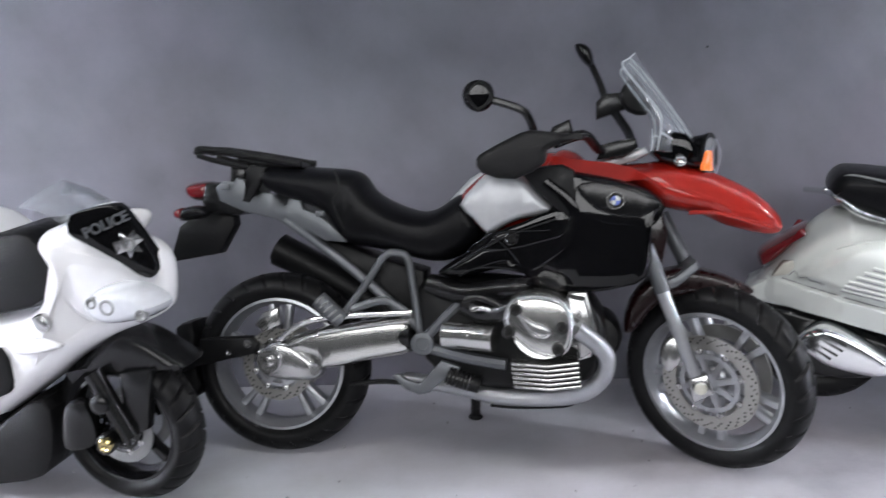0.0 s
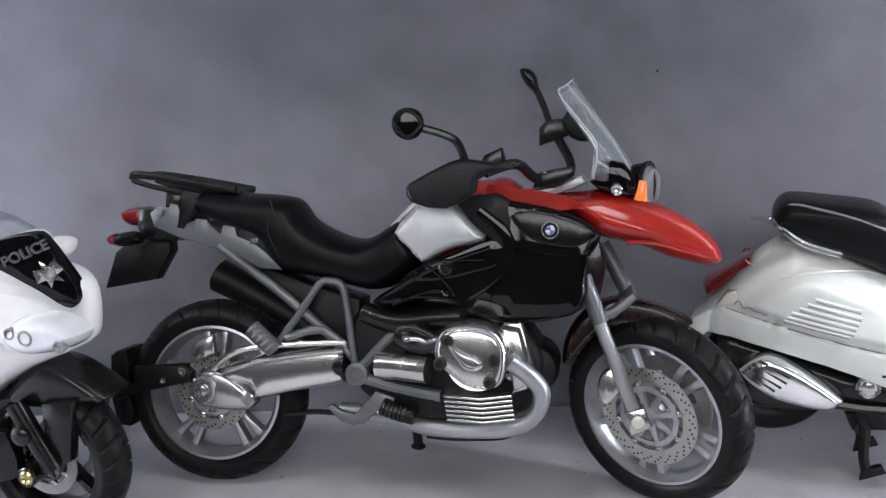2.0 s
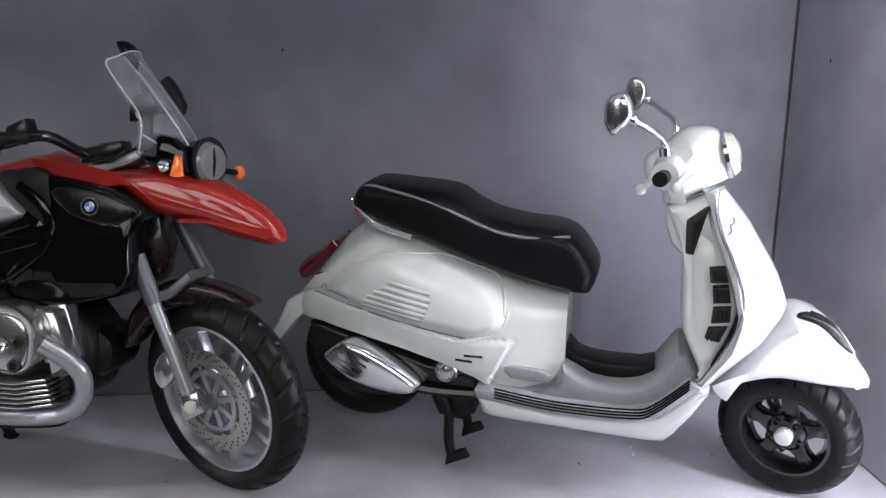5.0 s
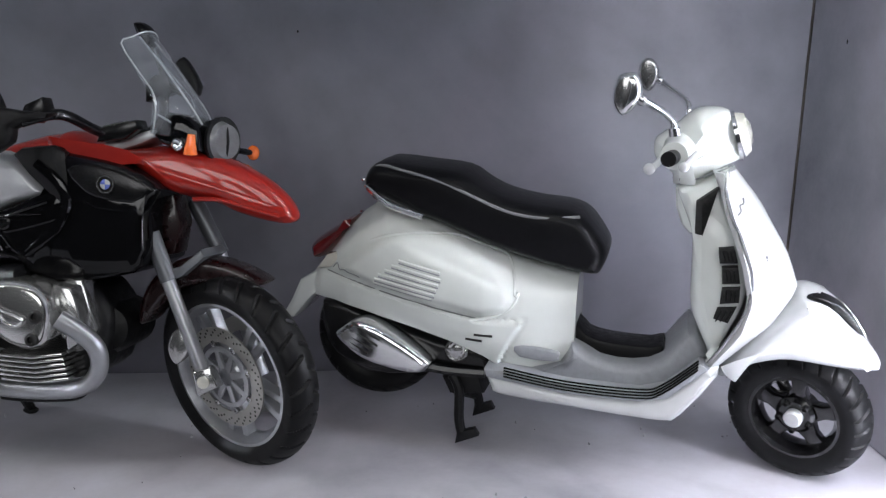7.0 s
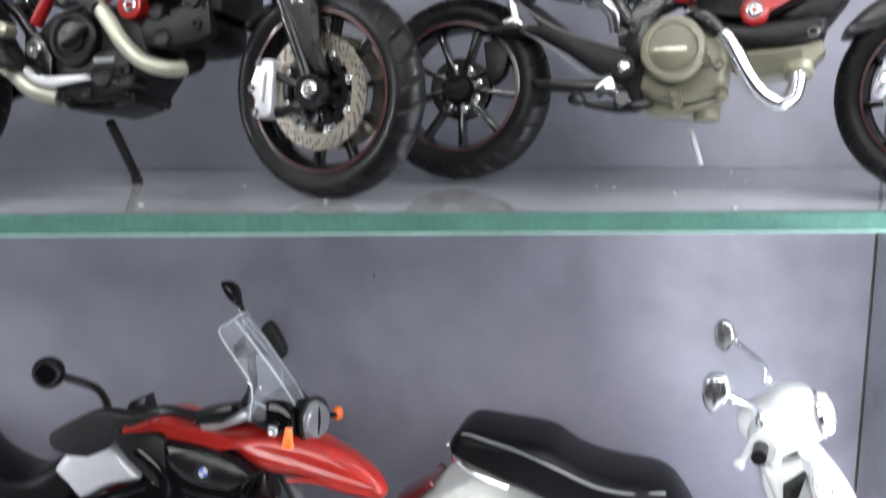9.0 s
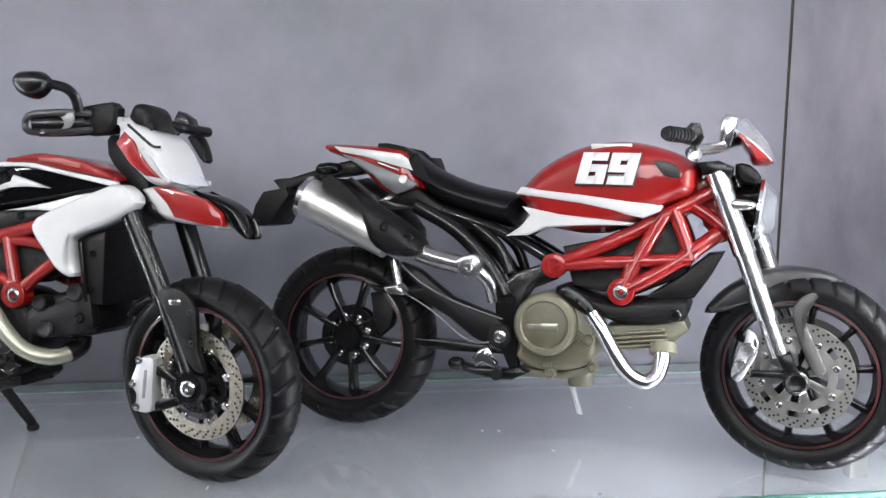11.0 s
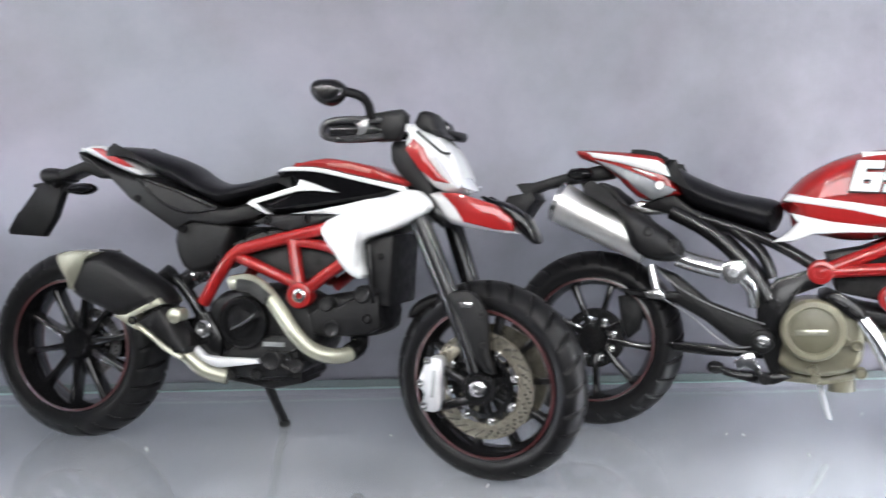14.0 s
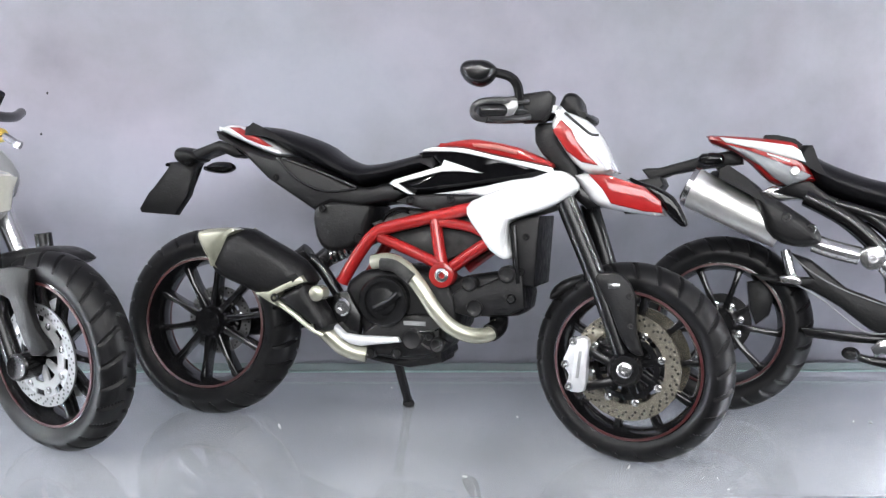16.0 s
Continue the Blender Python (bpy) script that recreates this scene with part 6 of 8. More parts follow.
muf = part("silencer", pillow([(4.2, 49.9), (7.1, 51.8), (15.3, 52.9), (21.9, 50.3), (31.6, 45.4), (35.3, 40.1), (32, 38.1), (27.3, 36.3), (23.5, 34.9), (14.3, 37.8), (6.9, 41.1)], 13.5, 6.2, 4.0, 3), MATT, hy, "matt black silencer with pale end cap")
part("end_cap", pillow([(3.0, 50.3), (4.2, 51.9), (9.3, 52.7), (15.6, 52.5), (12.9, 50.5), (9.4, 48.1), (9.0, 44.9), (10.0, 41.7), (6.9, 43.8), (4.4, 47.3)], 13.5, 6.6, 1.6, 2, flat=0.55), PALEMETAL, muf)
part("band", plate([(20.6, 36.6), (24.4, 37.2), (33.3, 41.8), (34.4, 40.2), (29.1, 37.8), (27.3, 36.8), (26.4, 35), (27.8, 33.3), (24.9, 34.3)], 8, 19.6, 0.6), PALEMETAL, muf)
part("link_guard", pillow([(26.3, 35.2), (29.6, 38), (33.6, 40.1), (36.6, 36), (40.9, 29.7), (39.2, 27.5), (35.7, 29.2), (30.8, 32.3)], 14, 5, 1.6, 2), MATT, hy, "black silencer guard")
part("guard_edge", tube([(25, 18, 35.4), (31.3, 18.4, 31.8), (35.7, 18, 28.7), (39.1, 17, 26.8)], 0.7, 8), PALEMETAL, hy)
part("guard_lug", lathe([(2.0, 14), (2.0, 18.0), (1.4, 18.5), (0.2, 18.6)], 37.1, 37.4, 16), PALEMETAL, hy)
screw(hy, 26.4, 35.7, 19.6, 1.1, BLACK)
screw(hy, 38.3, 29.4, 18.6, 1.3, BLACK)
screw(hy, 32.5, 39.2, 18.6, 1.1, BLACK)
part("footpeg_hanger", plate([(37.1, 29.6), (40.9, 29.3), (43.5, 27.2), (47.6, 27), (57.7, 27.4), (58.5, 26.2), (47.7, 24.3), (44.9, 24.7), (40.7, 26.7)], 11, 13.5, 0.7), SILVER, hy, "bright silver brake pedal")
part("hanger_plate", plate([(38.9, 37), (42.9, 38.2), (47, 31.8), (46.6, 25.9), (41.9, 26.9), (38.8, 31.1)], 8.5, 11.5, 0.8), BLACK, hy)
piv = part("pivot_bolt", lathe([(2.3, 10), (2.3, 12.2), (1.8, 12.6), (1.0, 12.6), (0.9, 11.8)], 42, 33.8, 16), STEEL, hy)
part("shock", tube([(30.7, 4, 43.5), (37, 4, 48.5), (43.2, 4, 54.1)], 2.6, 14, 0), BLACK, hy, "black shock absorber")
coil = [(35.5 + 0.55 * k / 3, 4 + 2.9 * math.sin(k * 0.9), 46.7 + 0.30 * k / 3 + 2.4 * math.cos(k * 0.9)) for k in range(26)]
part("spring", tube(coil, 0.5, 6, 2), STEEL, hy, "coil spring")
part("reservoir", tube([(26.3, 6, 44.6), (29.5, 6, 47.2)], 2.6, 14, 0), BLACK, hy)
part("rear_link", tube([(25.1, 6, 42.7), (30.9, 6, 45.2), (38.4, 6, 36.6)], 1.6, 10), BLACK, hy)
part("swingarm", plate([(-9.6, 25.4), (12, 30.4), (34.5, 35.3), (36.5, 29.1), (16, 22.5), (-7.5, 18.9)], -11, -7, 1.2), BLACK, hy, "black single-sided swingarm")
part("radiator", plate([(84.4, 57.7), (88, 59.3), (92, 60), (91.5, 42.4), (86.4, 42.6)], -11, 11, 0.8), MATT, hy, "black radiator")
part("radiator_frame", plate([(85.2, 57.2), (86.3, 57.5), (88.2, 43.2), (87.1, 42.8)], 10.5, 12.0, 0.4), BLACK, hy)
screw(hy, 88.9, 54.6, 11.2, 0.9, BLACK)
screw(hy, 88.2, 46, 11.2, 0.9, BLACK)
part("stand", tube([(51.7, -6, 18), (51.3, -12, 12.3), (50.8, -20, 4.7)], 1.3, 8), MATT, hy, "black side stand")
part("stand_foot", blob(51.1, -20, 3.7, 1.8, 1.6, 1.4), MATT, hy)
for s, a, b in ((1, [(97.6, 9.5, 64.4), (105.7, 9.5, 47)], [(105.4, 9.5, 47.6), (114, 9.5, 26.1)]), (-1, [(101, -9.5, 63.8), (107.3, -9.5, 46.4)], [(107.3, -9.5, 46.4), (114.7, -9.5, 23.4)])):
    part("fork_tube", tube(a, 2.5, 14, 0), BLACK, hy, "black fork leg")
    part("fork_slider", tube(b, 2.0, 14, 0), BLACK, hy)
    part("fork_ring", tube([a[1], tuple(a[1][i] + (b[1][i] - a[1][i]) * 0.07 for i in range(3))], 2.8, 14, 0), BLACK, hy)
part("fork_guard", plate([(106, 45.8), (108.6, 47.3), (112.6, 47), (116.1, 42.4), (116.9, 33.3), (118.7, 28.3), (115.8, 28.6), (112.6, 33), (109.9, 39.5)], 10, 12.4, 0.8, 2), MATT, hy, "black fork guard")
part("guard_label", plate([(109.4, 44.7), (112.3, 44.9), (112.5, 43.7), (109.7, 43.5)], 12.2, 12.6, 0.1), STEEL, hy)
screw(hy, 114.7, 42, 12.4, 0.8, DARK)
screw(hy, 115.4, 34.9, 12.4, 0.8, DARK)
ax = part("axle_boss", lathe([(4.2, 6), (4.2, 11.0), (3.4, 12), (2.2, 12), (2.0, 11.6)], 114.5, 24.3, 20), BLACK, hy, "black axle clamp with silver bolt")
part("axle_bolt", lathe([(1.9, 11), (1.9, 12.6), (1.4, 12.9), (0.8, 12.9), (0.7, 12.2)], 114.6, 24.4, 14), STEEL, ax)
part("caliper_arm", plate([(105, 20.2), (112.2, 22.5), (113.2, 20.4), (105.7, 18)], 8, 11, 0.6), BLACK, hy)
part("caliper_arm", plate([(105.6, 29.1), (112.3, 25.8), (111.6, 24.1), (105.2, 26.8)], 8, 11, 0.6), BLACK, hy)
cal = caliper(hy, [(102.2, 30.8), (105.6, 30.6), (105.6, 24.1), (105.2, 18.3), (100.8, 18.4), (101.3, 21.9), (99.7, 24.5), (100.7, 28.1)], 7.5, 12.3, SILVER, "silver brake caliper")
part("caliper_mark", plate([(103.5, 28), (104.3, 28.1), (103.8, 21.4), (103, 21.4)], 12.1, 12.5, 0.1), GREYPL, cal)
part("caliper_face", plate([(102.5, 29.3), (105, 29.2), (104.7, 20.2), (102.2, 20.3)], 11.5, 12.4, 0.3), SILVER, cal)
for pu, pv in ((102, 30.2), (101.5, 19.2), (100.4, 24.6)):
    part("caliper_bolt", lathe([(1.0, 9), (1.0, 12.4), (0.7, 12.7), (0.4, 12.7), (0.35, 12.2)], pu, pv, 12), STEEL, cal)
part("front_fender", pillow([(94.2, 39.3), (95.4, 42.5), (99.3, 45.1), (106.2, 47), (115.6, 47.9), (121.1, 46.6), (114.4, 45.5), (107.5, 44.5), (100.6, 42), (96.4, 39.4)], 0, 6, 1.6, 2, flat=0.5), MATT, hy, "black front fender")
part("steering_head", plate([(88.4, 81.7), (89.3, 83.1), (93.2, 83.2), (94.6, 79.3), (99.2, 73.6), (101.7, 66.8), (99.4, 64.7), (94.9, 71.2), (90.4, 75.6), (88.8, 78.1)], -6, 6, 1.2), MATT, hy, "black steering head")
part("headlight_mask", pillow([(92.9, 81.8), (93.6, 85.1), (94.9, 87.4), (96.6, 85.8), (101.7, 83.9), (105.5, 79.4), (108.3, 73.4), (109, 71.3), (105.2, 70.3), (100.5, 71.8), (96.9, 75.5)], 0, 9.5, 2.2, 2, flat=0.5), WHITE, hy, "white and red headlight mask")
part("mask_red", plate([(93.7, 80.8), (95.7, 83.5), (98.4, 81.2), (99.6, 78.7), (102.8, 75), (105.4, 72.7), (101.3, 73.3), (97.5, 75.9)], 8.6, 10.2, 0.5), RED, hy)
part("mask_line", strip([(96.5, 85.2), (100.8, 81.8), (103.1, 80.2), (105, 80)], 9.6, 0.7, 0.3), DARK, hy)
part("headlamp", pillow([(99.3, 80.1), (101.8, 80.7), (104.9, 78.9), (107.6, 74.9), (110, 71.4), (106.4, 71.2), (102.9, 74.7)], 0, 10.2, 2.0, 2), FROST, hy, "clear headlamp lens")
part("beak", pillow([(99.1, 70.4), (104.9, 71), (110.5, 69.2), (115.5, 67.3), (118.9, 64.4), (121.5, 61.3), (113.7, 61.7), (105.1, 62.9), (102.2, 65.8)], 0, 9, 2, 2, flat=0.4), WHITE, hy, "white and red front beak")
part("beak_red", plate([(103.0, 70.6), (107.5, 70.6), (116.4, 68.1), (120.4, 64.9), (121.0, 62.0), (116.6, 62.2), (108.8, 63.7), (106.6, 67.0)], 6.5, 9.6, 0.4), RED, hy)
part("beak_tip", pillow([(111.5, 70.0), (118.0, 68.8), (123.3, 66.1), (125.9, 62.2), (126.9, 59.6), (125.2, 59.1), (121.6, 62.1), (119.0, 65.4), (114.9, 68.3)], 3.2, 4.4, 1.0, 2, flat=0.4), GLOSS, hy, "black beak tip")
part("beak_base", plate([(98.4, 69.3), (100.9, 68.3), (106, 63), (102.7, 62), (99.2, 64.9)], -7, 7, 1.0), BLACK, hy)
part("dash", pillow([(94.2, 85.9), (95.0, 89.6), (96.3, 90.7), (98.2, 90.5), (99.7, 88.8), (100.3, 86.2), (102.7, 84.2), (98.4, 84.8)], 0, 6.5, 1.4, 2, flat=0.5), MATT, hy, "black instrument pod")
part("far_switch", plate([(92.4, 89.1), (93.8, 91.6), (96.7, 89.8), (97.8, 86.5), (95.3, 86.4)], -25, -19, 0.8), BLACK, hy)
part("handlebar", tube([(77.2, 17.0, 84.3), (86.9, 10.0, 85.0), (90.7, 5, 84.6), (93.7, -8, 87), (98.1, -20, 86.6), (99.2, -26, 86.6)], 1.4, 10), BLACK, hy, "black handlebar")
part("grip", tube([(76.8, 18, 84.2), (85.9, 11, 85.1)], 2.1, 14, 0), BLACK, hy, "black ribbed grip")
part("hand_guard", tube([(87.7, 11, 87.6), (82.4, 16, 87.2), (77.6, 19, 86.3), (75.9, 19, 84.4), (77.3, 18.5, 82.5), (83.8, 15, 82.8), (88.2, 11, 83.8)], 0.8, 8), FENDERGREY, hy, "dark hand guard loop")
part("clutch_perch", plate([(80.7, 87.3), (83.1, 88.9), (88.5, 89.9), (92.5, 90.4), (93.7, 89.2), (93.3, 85.5), (91.3, 82.9), (86.5, 82.5), (81.6, 83.3)], 5.5, 11, 1.0), MATT, hy, "black lever perch")
part("perch_tab", plate([(90.5, 86.5), (92.2, 87.2), (94.6, 87.0), (94.3, 85.0), (91.6, 85.4)], 6, 9, 0.4), WHITE, hy)
part("guard_pane", plate([(85.8, 87.4), (80.5, 86.5), (77.9, 84.8), (79.0, 82.9), (85.0, 83.8)], 14.6, 15.4, 0.3, 2), GREYLENS, hy, "smoked hand guard pane")
part("lever", tube([(86.9, 10, 83.3), (83.6, 14, 82.6), (78.9, 18, 82.2)], 0.8, 8), BLACK, hy)
mr = part("mirror_stem", tube([(85.9, 13, 87.7), (85.3, 14, 91.1), (83.3, 15, 93.1), (78.9, 16, 94)], 1.2, 8), BLACK, hy, "black mirror on a curved stem")
part("mirror_head", join(dome([(71.6, 94.0), (72.7, 96.2), (76.0, 96.7), (78.8, 96.3), (80.9, 94.1), (79.4, 91.4), (76.7, 90.2), (73.4, 91.3)], 16, 4.0, 3), dome([(71.6, 94.0), (72.7, 96.2), (76.0, 96.7), (78.8, 96.3), (80.9, 94.1), (79.4, 91.4), (76.7, 90.2), (73.4, 91.3)], 16, -2.0, 3)), BLACK, mr)
part("far_mirror", pillow([(91.7, 85.3), (93.4, 86.3), (95.6, 85.8), (97.2, 83.3), (98.3, 79.1), (96.6, 78.4), (94.1, 81.5)], -30, 2.6, 1.2, 2), MATT, hy, "black far mirror")


# ---- red and white naked motorcycle with a racing number, glass shelf ----
mo = thing("motorcycle", "red and white model naked motorcycle on the glass shelf", "model motorcycle", pose(0.1172, 0.2700, 0.1557, -8, 0, -23) @ Matrix.Scale(1.004, 4), "model motorcycles")
wheel("rear_wheel", mo, (-2.4, 1, 25.0), 25.2, 14, 18.2, 9, RIMBLACK, stripe=REDLINE, spoke_w=1.9, hub=4.5, spin=-5, disc=8.5, disc_w=1.5, label="black nine-spoke rear wheel with red rim stripe", disc_mat=BLACK)
wheel("front_wheel", mo, (118.2, 1.5, 25.0), 24.8, 10.5, 19, 10, RIMBLACK, stripe=REDLINE, steer=-12, spoke_w=1.8, hub=4.0, disc=13.2, disc_w=4.2, holes=30, spin=10, label="black front wheel with drilled steel disc", disc_mat=DISC, hub_mat=DISC, slots=8)
part("seat", pillow([(14.6, 76.6), (16.9, 76), (22.3, 72.8), (32.5, 69.1), (41.1, 67.5), (45.6, 66.5), (46.9, 63.9), (46.6, 61.3), (43.8, 57.9), (34.4, 60), (23.5, 63.5), (18.4, 67.9)], 0, 10.5, 4, 3), SEAT, mo, "black scooped seat")
part("seat_cowl", pillow([(5.2, 78.6), (7.1, 78.9), (12.4, 78.6), (15.2, 76.5), (15.8, 75.1), (13.5, 77.3)], 0, 8, 1.2, 2), SEAT, mo, "black seat hump")
part("seat_base", plate([(17.1, 68.2), (23.5, 63.5), (34.4, 60), (43.8, 57.9), (43.5, 55.6), (32.9, 57), (22, 60.8), (9.3, 63.5), (12.5, 65.4)], -9, 9, 1.0), MATT, mo, "black seat base")
part("tail", pillow([(-9.4, 77.6), (-9.0, 78.8), (3.0, 78.6), (13.0, 77.8), (15.5, 76.0), (16.9, 73.3), (20.0, 68.0), (19.5, 66.6), (12.4, 65.2), (8.1, 66.1), (3.0, 70.6), (-2.1, 74.3), (-8.2, 76.2)], 0, 10, 1.6, 2, flat=0.5), RED, mo, "red tail cowl with white and silver graphics")
part("tail_white", plate([(-6.0, 78.0), (4.2, 77.3), (13.6, 76.3), (15.7, 75.0), (17.4, 71.8), (11.3, 73.3), (3.3, 75.2), (-4.0, 76.5)], 8.8, 10.6, 0.3), WHITE, mo)
part("tail_silver", plate([(-4.0, 76.0), (2.2, 74.6), (13.0, 70.8), (19.1, 68.4), (17.4, 67.0), (12.9, 65.3), (9.1, 67.4), (5.7, 70.3), (0.7, 73.3)], 8.8, 10.6, 0.3), FRAME, mo, "silver tail graphic")
part("tail_screw", lathe([(1.3, 9.5), (1.3, 10.9), (1.0, 11.1), (0.2, 11.0)], 14.6, 69.4, 14), BRUSHED, mo)
part("brand_bar", plate([(7.0, 74.1), (13.2, 72.1), (13.2, 71.7), (7.1, 73.6)], 9.6, 10.4, 0.1), WHITE, mo)
part("tail_under", plate([(6.1, 63.5), (9.2, 65.2), (14.0, 64.4), (18.1, 62.8), (16.3, 61.7), (10.5, 61.2), (7.8, 62.0)], -7, 7, 0.8), STEEL, mo, "silver under-tail bracket")
part("plate_arm", plate([(-28.1, 68.3), (-26.4, 68.8), (-22.6, 69.1), (-9.9, 73.3), (-3.2, 74.9), (-0.1, 73.7), (0.5, 71.3), (-9.1, 69.7), (-19.2, 67.3), (-23.2, 65.5), (-26.4, 62.0), (-28.3, 62.6), (-25.9, 65.8)], -3.2, 3.2, 0.8), MATT, mo, "black number plate arm")
part("turn_signal", pillow([(-11.5, 71.1), (-10.3, 73.3), (-5, 73.4), (-4.3, 71), (-8.8, 69.7)], 9, 2.6, 1.4, 2), GLOSS, mo, "black turn signal")
part("number_plate", plate([(-32.8, 56.7), (-31.6, 60.9), (-29.2, 64.8), (-22, 66.3), (-20.9, 64.1), (-23.2, 60.8), (-26.2, 55.6), (-31.4, 54.8)], -7, 7, 0.6), MATT, mo, "black number plate holder")
sil = part("silencer", tube([(-12.4, 13, 63.6), (12.4, 13, 52.5)], 5.7, 32, 0, r1=4.8), BRUSHED, mo, "brushed steel silencer with black sleeve")
part("end_ring", tube([(-13, 13, 63.9), (-11.7, 13, 63.4)], 5.9, 32, 0), STEEL, sil)
part("silencer_mouth", tube([(-13.3, 13, 64.1), (-12.7, 13, 63.8)], 4.4, 24, 0), DARK, sil)
part("sleeve", pillow([(-6.5, 69.6), (2, 65.7), (13.6, 59.6), (21.2, 54.4), (22.6, 50.5), (18.7, 48.9), (12.7, 49.5), (8.3, 52.8), (5.9, 59.1), (1.1, 64.8)], 13.4, 7.2, 2.4, 2, flat=0.3), MATT, sil)
screw(sil, 13.4, 56.6, 20.4, 1.4, BLACK)
screw(sil, 19.8, 54, 20.0, 1.4, BLACK)
part("silencer", pillow([(-11.2, 66.6), (-4.3, 70.4), (4.5, 65.7), (13.3, 56.2), (11.8, 51.3), (3.1, 55.8)], -13, 6.4, 3.0, 2), MATT, mo, "black far silencer")
part("exhaust_pipe", tube([(20.7, 13, 50.2), (25.9, 13, 48.7), (32.3, 13, 47.5)], 2.5, 16), ALLOY, mo, "bright steel exhaust pipe")
part("pipe_clamp", plate([(32.4, 49.3), (36.8, 50.6), (38.6, 48.7), (38.1, 45.3), (35.5, 44), (32.9, 45.3)], 11, 16.5, 1.0, 2), ALLOY, mo, "steel pipe clamp")
screw(mo, 35.4, 47.1, 16.5, 1.2, STEEL)
part("exhaust_pipe", tube([(37.4, 13, 46), (40.2, 12, 42.9), (41.1, 10, 38.5)], 1.8, 14), STEEL, mo)
for s in (1, -1):
    z = (lambda pts: [(u, s * w, v) for u, w, v in pts])
    part("subframe_tube", tube(z([(17.9, 8, 62.5), (29.1, 9, 56.9), (38.7, 10, 48.5), (44.4, 10.5, 40.1)]), 2.2, 10), BLACK, mo, "black subframe tube")
    part("subframe_tube", tube(z([(25.7, 8, 61.2), (42.6, 9, 56.3), (56.6, 10, 49.2)]), 1.5, 10), BLACK, mo)
    part("subframe_tube", tube(z([(31.8, 8, 59.9), (41.4, 9.5, 53), (45, 10, 45.9)]), 1.5, 10), BLACK, mo)
part("frame_plate", plate([(41.3, 39.9), (46.1, 45.9), (54.7, 49.2), (59, 49.4), (57.7, 45), (50.6, 41.8), (48.8, 36), (47, 28.7), (42.1, 32.7)], 8, 11.5, 1.0), BLACK, mo, "black swingarm pivot plate")
screw(mo, 45.8, 39.5, 11.6, 1.6, BLACK)
part("swingarm", plate([(5.1, 40.5), (8.3, 40.3), (20.7, 40.7), (15, 47.2), (20.6, 45.4), (30, 38.5), (45, 33.8), (47.6, 28.7), (43.8, 25.3), (36.3, 28), (28.6, 33.4), (20.8, 37.4), (11.5, 38.1)], 7, 11.5, 1.4), MATT, mo, "black swingarm")
part("swingarm_line", strip([(15.5, 46.4), (21.2, 42), (30.4, 37.7), (43.9, 33.8)], 11.6, 0.4, 0.25), GREYPL, mo)
part("swingarm_line", strip([(15.8, 39.3), (24.4, 34.8), (35.2, 27.4), (43.5, 28.3)], 11.6, 0.4, 0.25), GREYPL, mo)
part("rear_caliper", plate([(4, 37.6), (9.4, 39.1), (11.8, 34.3), (10.7, 28.7), (7.3, 25.5), (5.2, 29.9)], 0, 5, 1.2), MATT, mo)
part("chain_guard", plate([(19, 26.7), (35.9, 26.6), (46.3, 26.9), (46.4, 24.3), (29.9, 23.8), (20.7, 24.1)], 4, 9, 0.8), BLACK, mo)
part("heel_guard", tube([(13.8, 13, 47.6), (14.8, 13.5, 44), (15.9, 14, 40.7)], 1.3, 10), STEEL, mo, "silver heel guard post")
part("passenger_peg", plate([(12.8, 40.6), (16.8, 41.7), (18.6, 39.7), (18.1, 38.8), (13.5, 38.9)], 12, 18, 0.7), ALLOY, mo, "silver passenger footpeg")
piv = part("pivot_boss", disc_knob(43.5, 29.3, 3.2, 9.5, 12.8), MATT, mo)
part("pivot_bolt", lathe([(1.7, 12), (1.7, 13.2), (1.2, 13.5), (0.7, 13.5), (0.6, 12.8)], 43.8, 29.4, 14), STEEL, piv)
part("brake_pedal", plate([(36.8, 23.4), (38.8, 25.8), (41.1, 26.8), (42.4, 24.9), (41.5, 24.3), (43.9, 22.7), (42.8, 21.2), (39.8, 22.4), (38.1, 21.2)], 12.5, 15, 0.7), CHROME, mo, "chrome brake pedal")
part("rearset", plate([(33.2, 21.5), (36.8, 20.9), (45.7, 20.9), (48.6, 21.7), (51.5, 20.5), (47.2, 18.2), (42.2, 18.1), (36.9, 18.9), (34.1, 19.5)], 8, 13, 0.8), BLACK, mo, "black rearset bracket")
part("footpeg", tube([(43, 12, 20.3), (44.9, 20, 20.6)], 1.6, 10, 0), BLACK, mo)
part("rubber_tip", blob(32.2, 12, 21.3, 2.4, 2.2, 1.8), BLACK, mo)
part("tank", pillow([(45.6, 65.8), (48.1, 70.2), (52.6, 74.6), (61.5, 79.3), (72, 81.2), (81.7, 80), (89.3, 77.1), (92.1, 74.2), (91.3, 67.8), (84.9, 64.6), (72.7, 58.4), (64.3, 56.9), (55.7, 57.8), (49.6, 59), (48.3, 63)], 0, 14, 5, 3, flat=0.2), RED, mo, "gloss red tank with white stripes and race number")
part("tank_stripe", pillow([(46.3, 66.4), (47.6, 68.5), (63.2, 67.3), (83.5, 64.9), (82.9, 63.4), (78.8, 61.5), (63.3, 64.3)], 6, 8.35, 0.9, 0, flat=0.7, one=True), WHITE, mo, "white tank stripe")
part("tank_stripe", pillow([(48.2, 63.5), (58.3, 61.9), (77.0, 60.3), (75.8, 59.6), (63.4, 59.0), (54.6, 58.2), (49.9, 56.0), (44.3, 55.5), (48.1, 58.4), (50.3, 61.1)], 4, 10.35, 0.5, 0, flat=0.75, one=True), WHITE, mo, "white tank stripe")
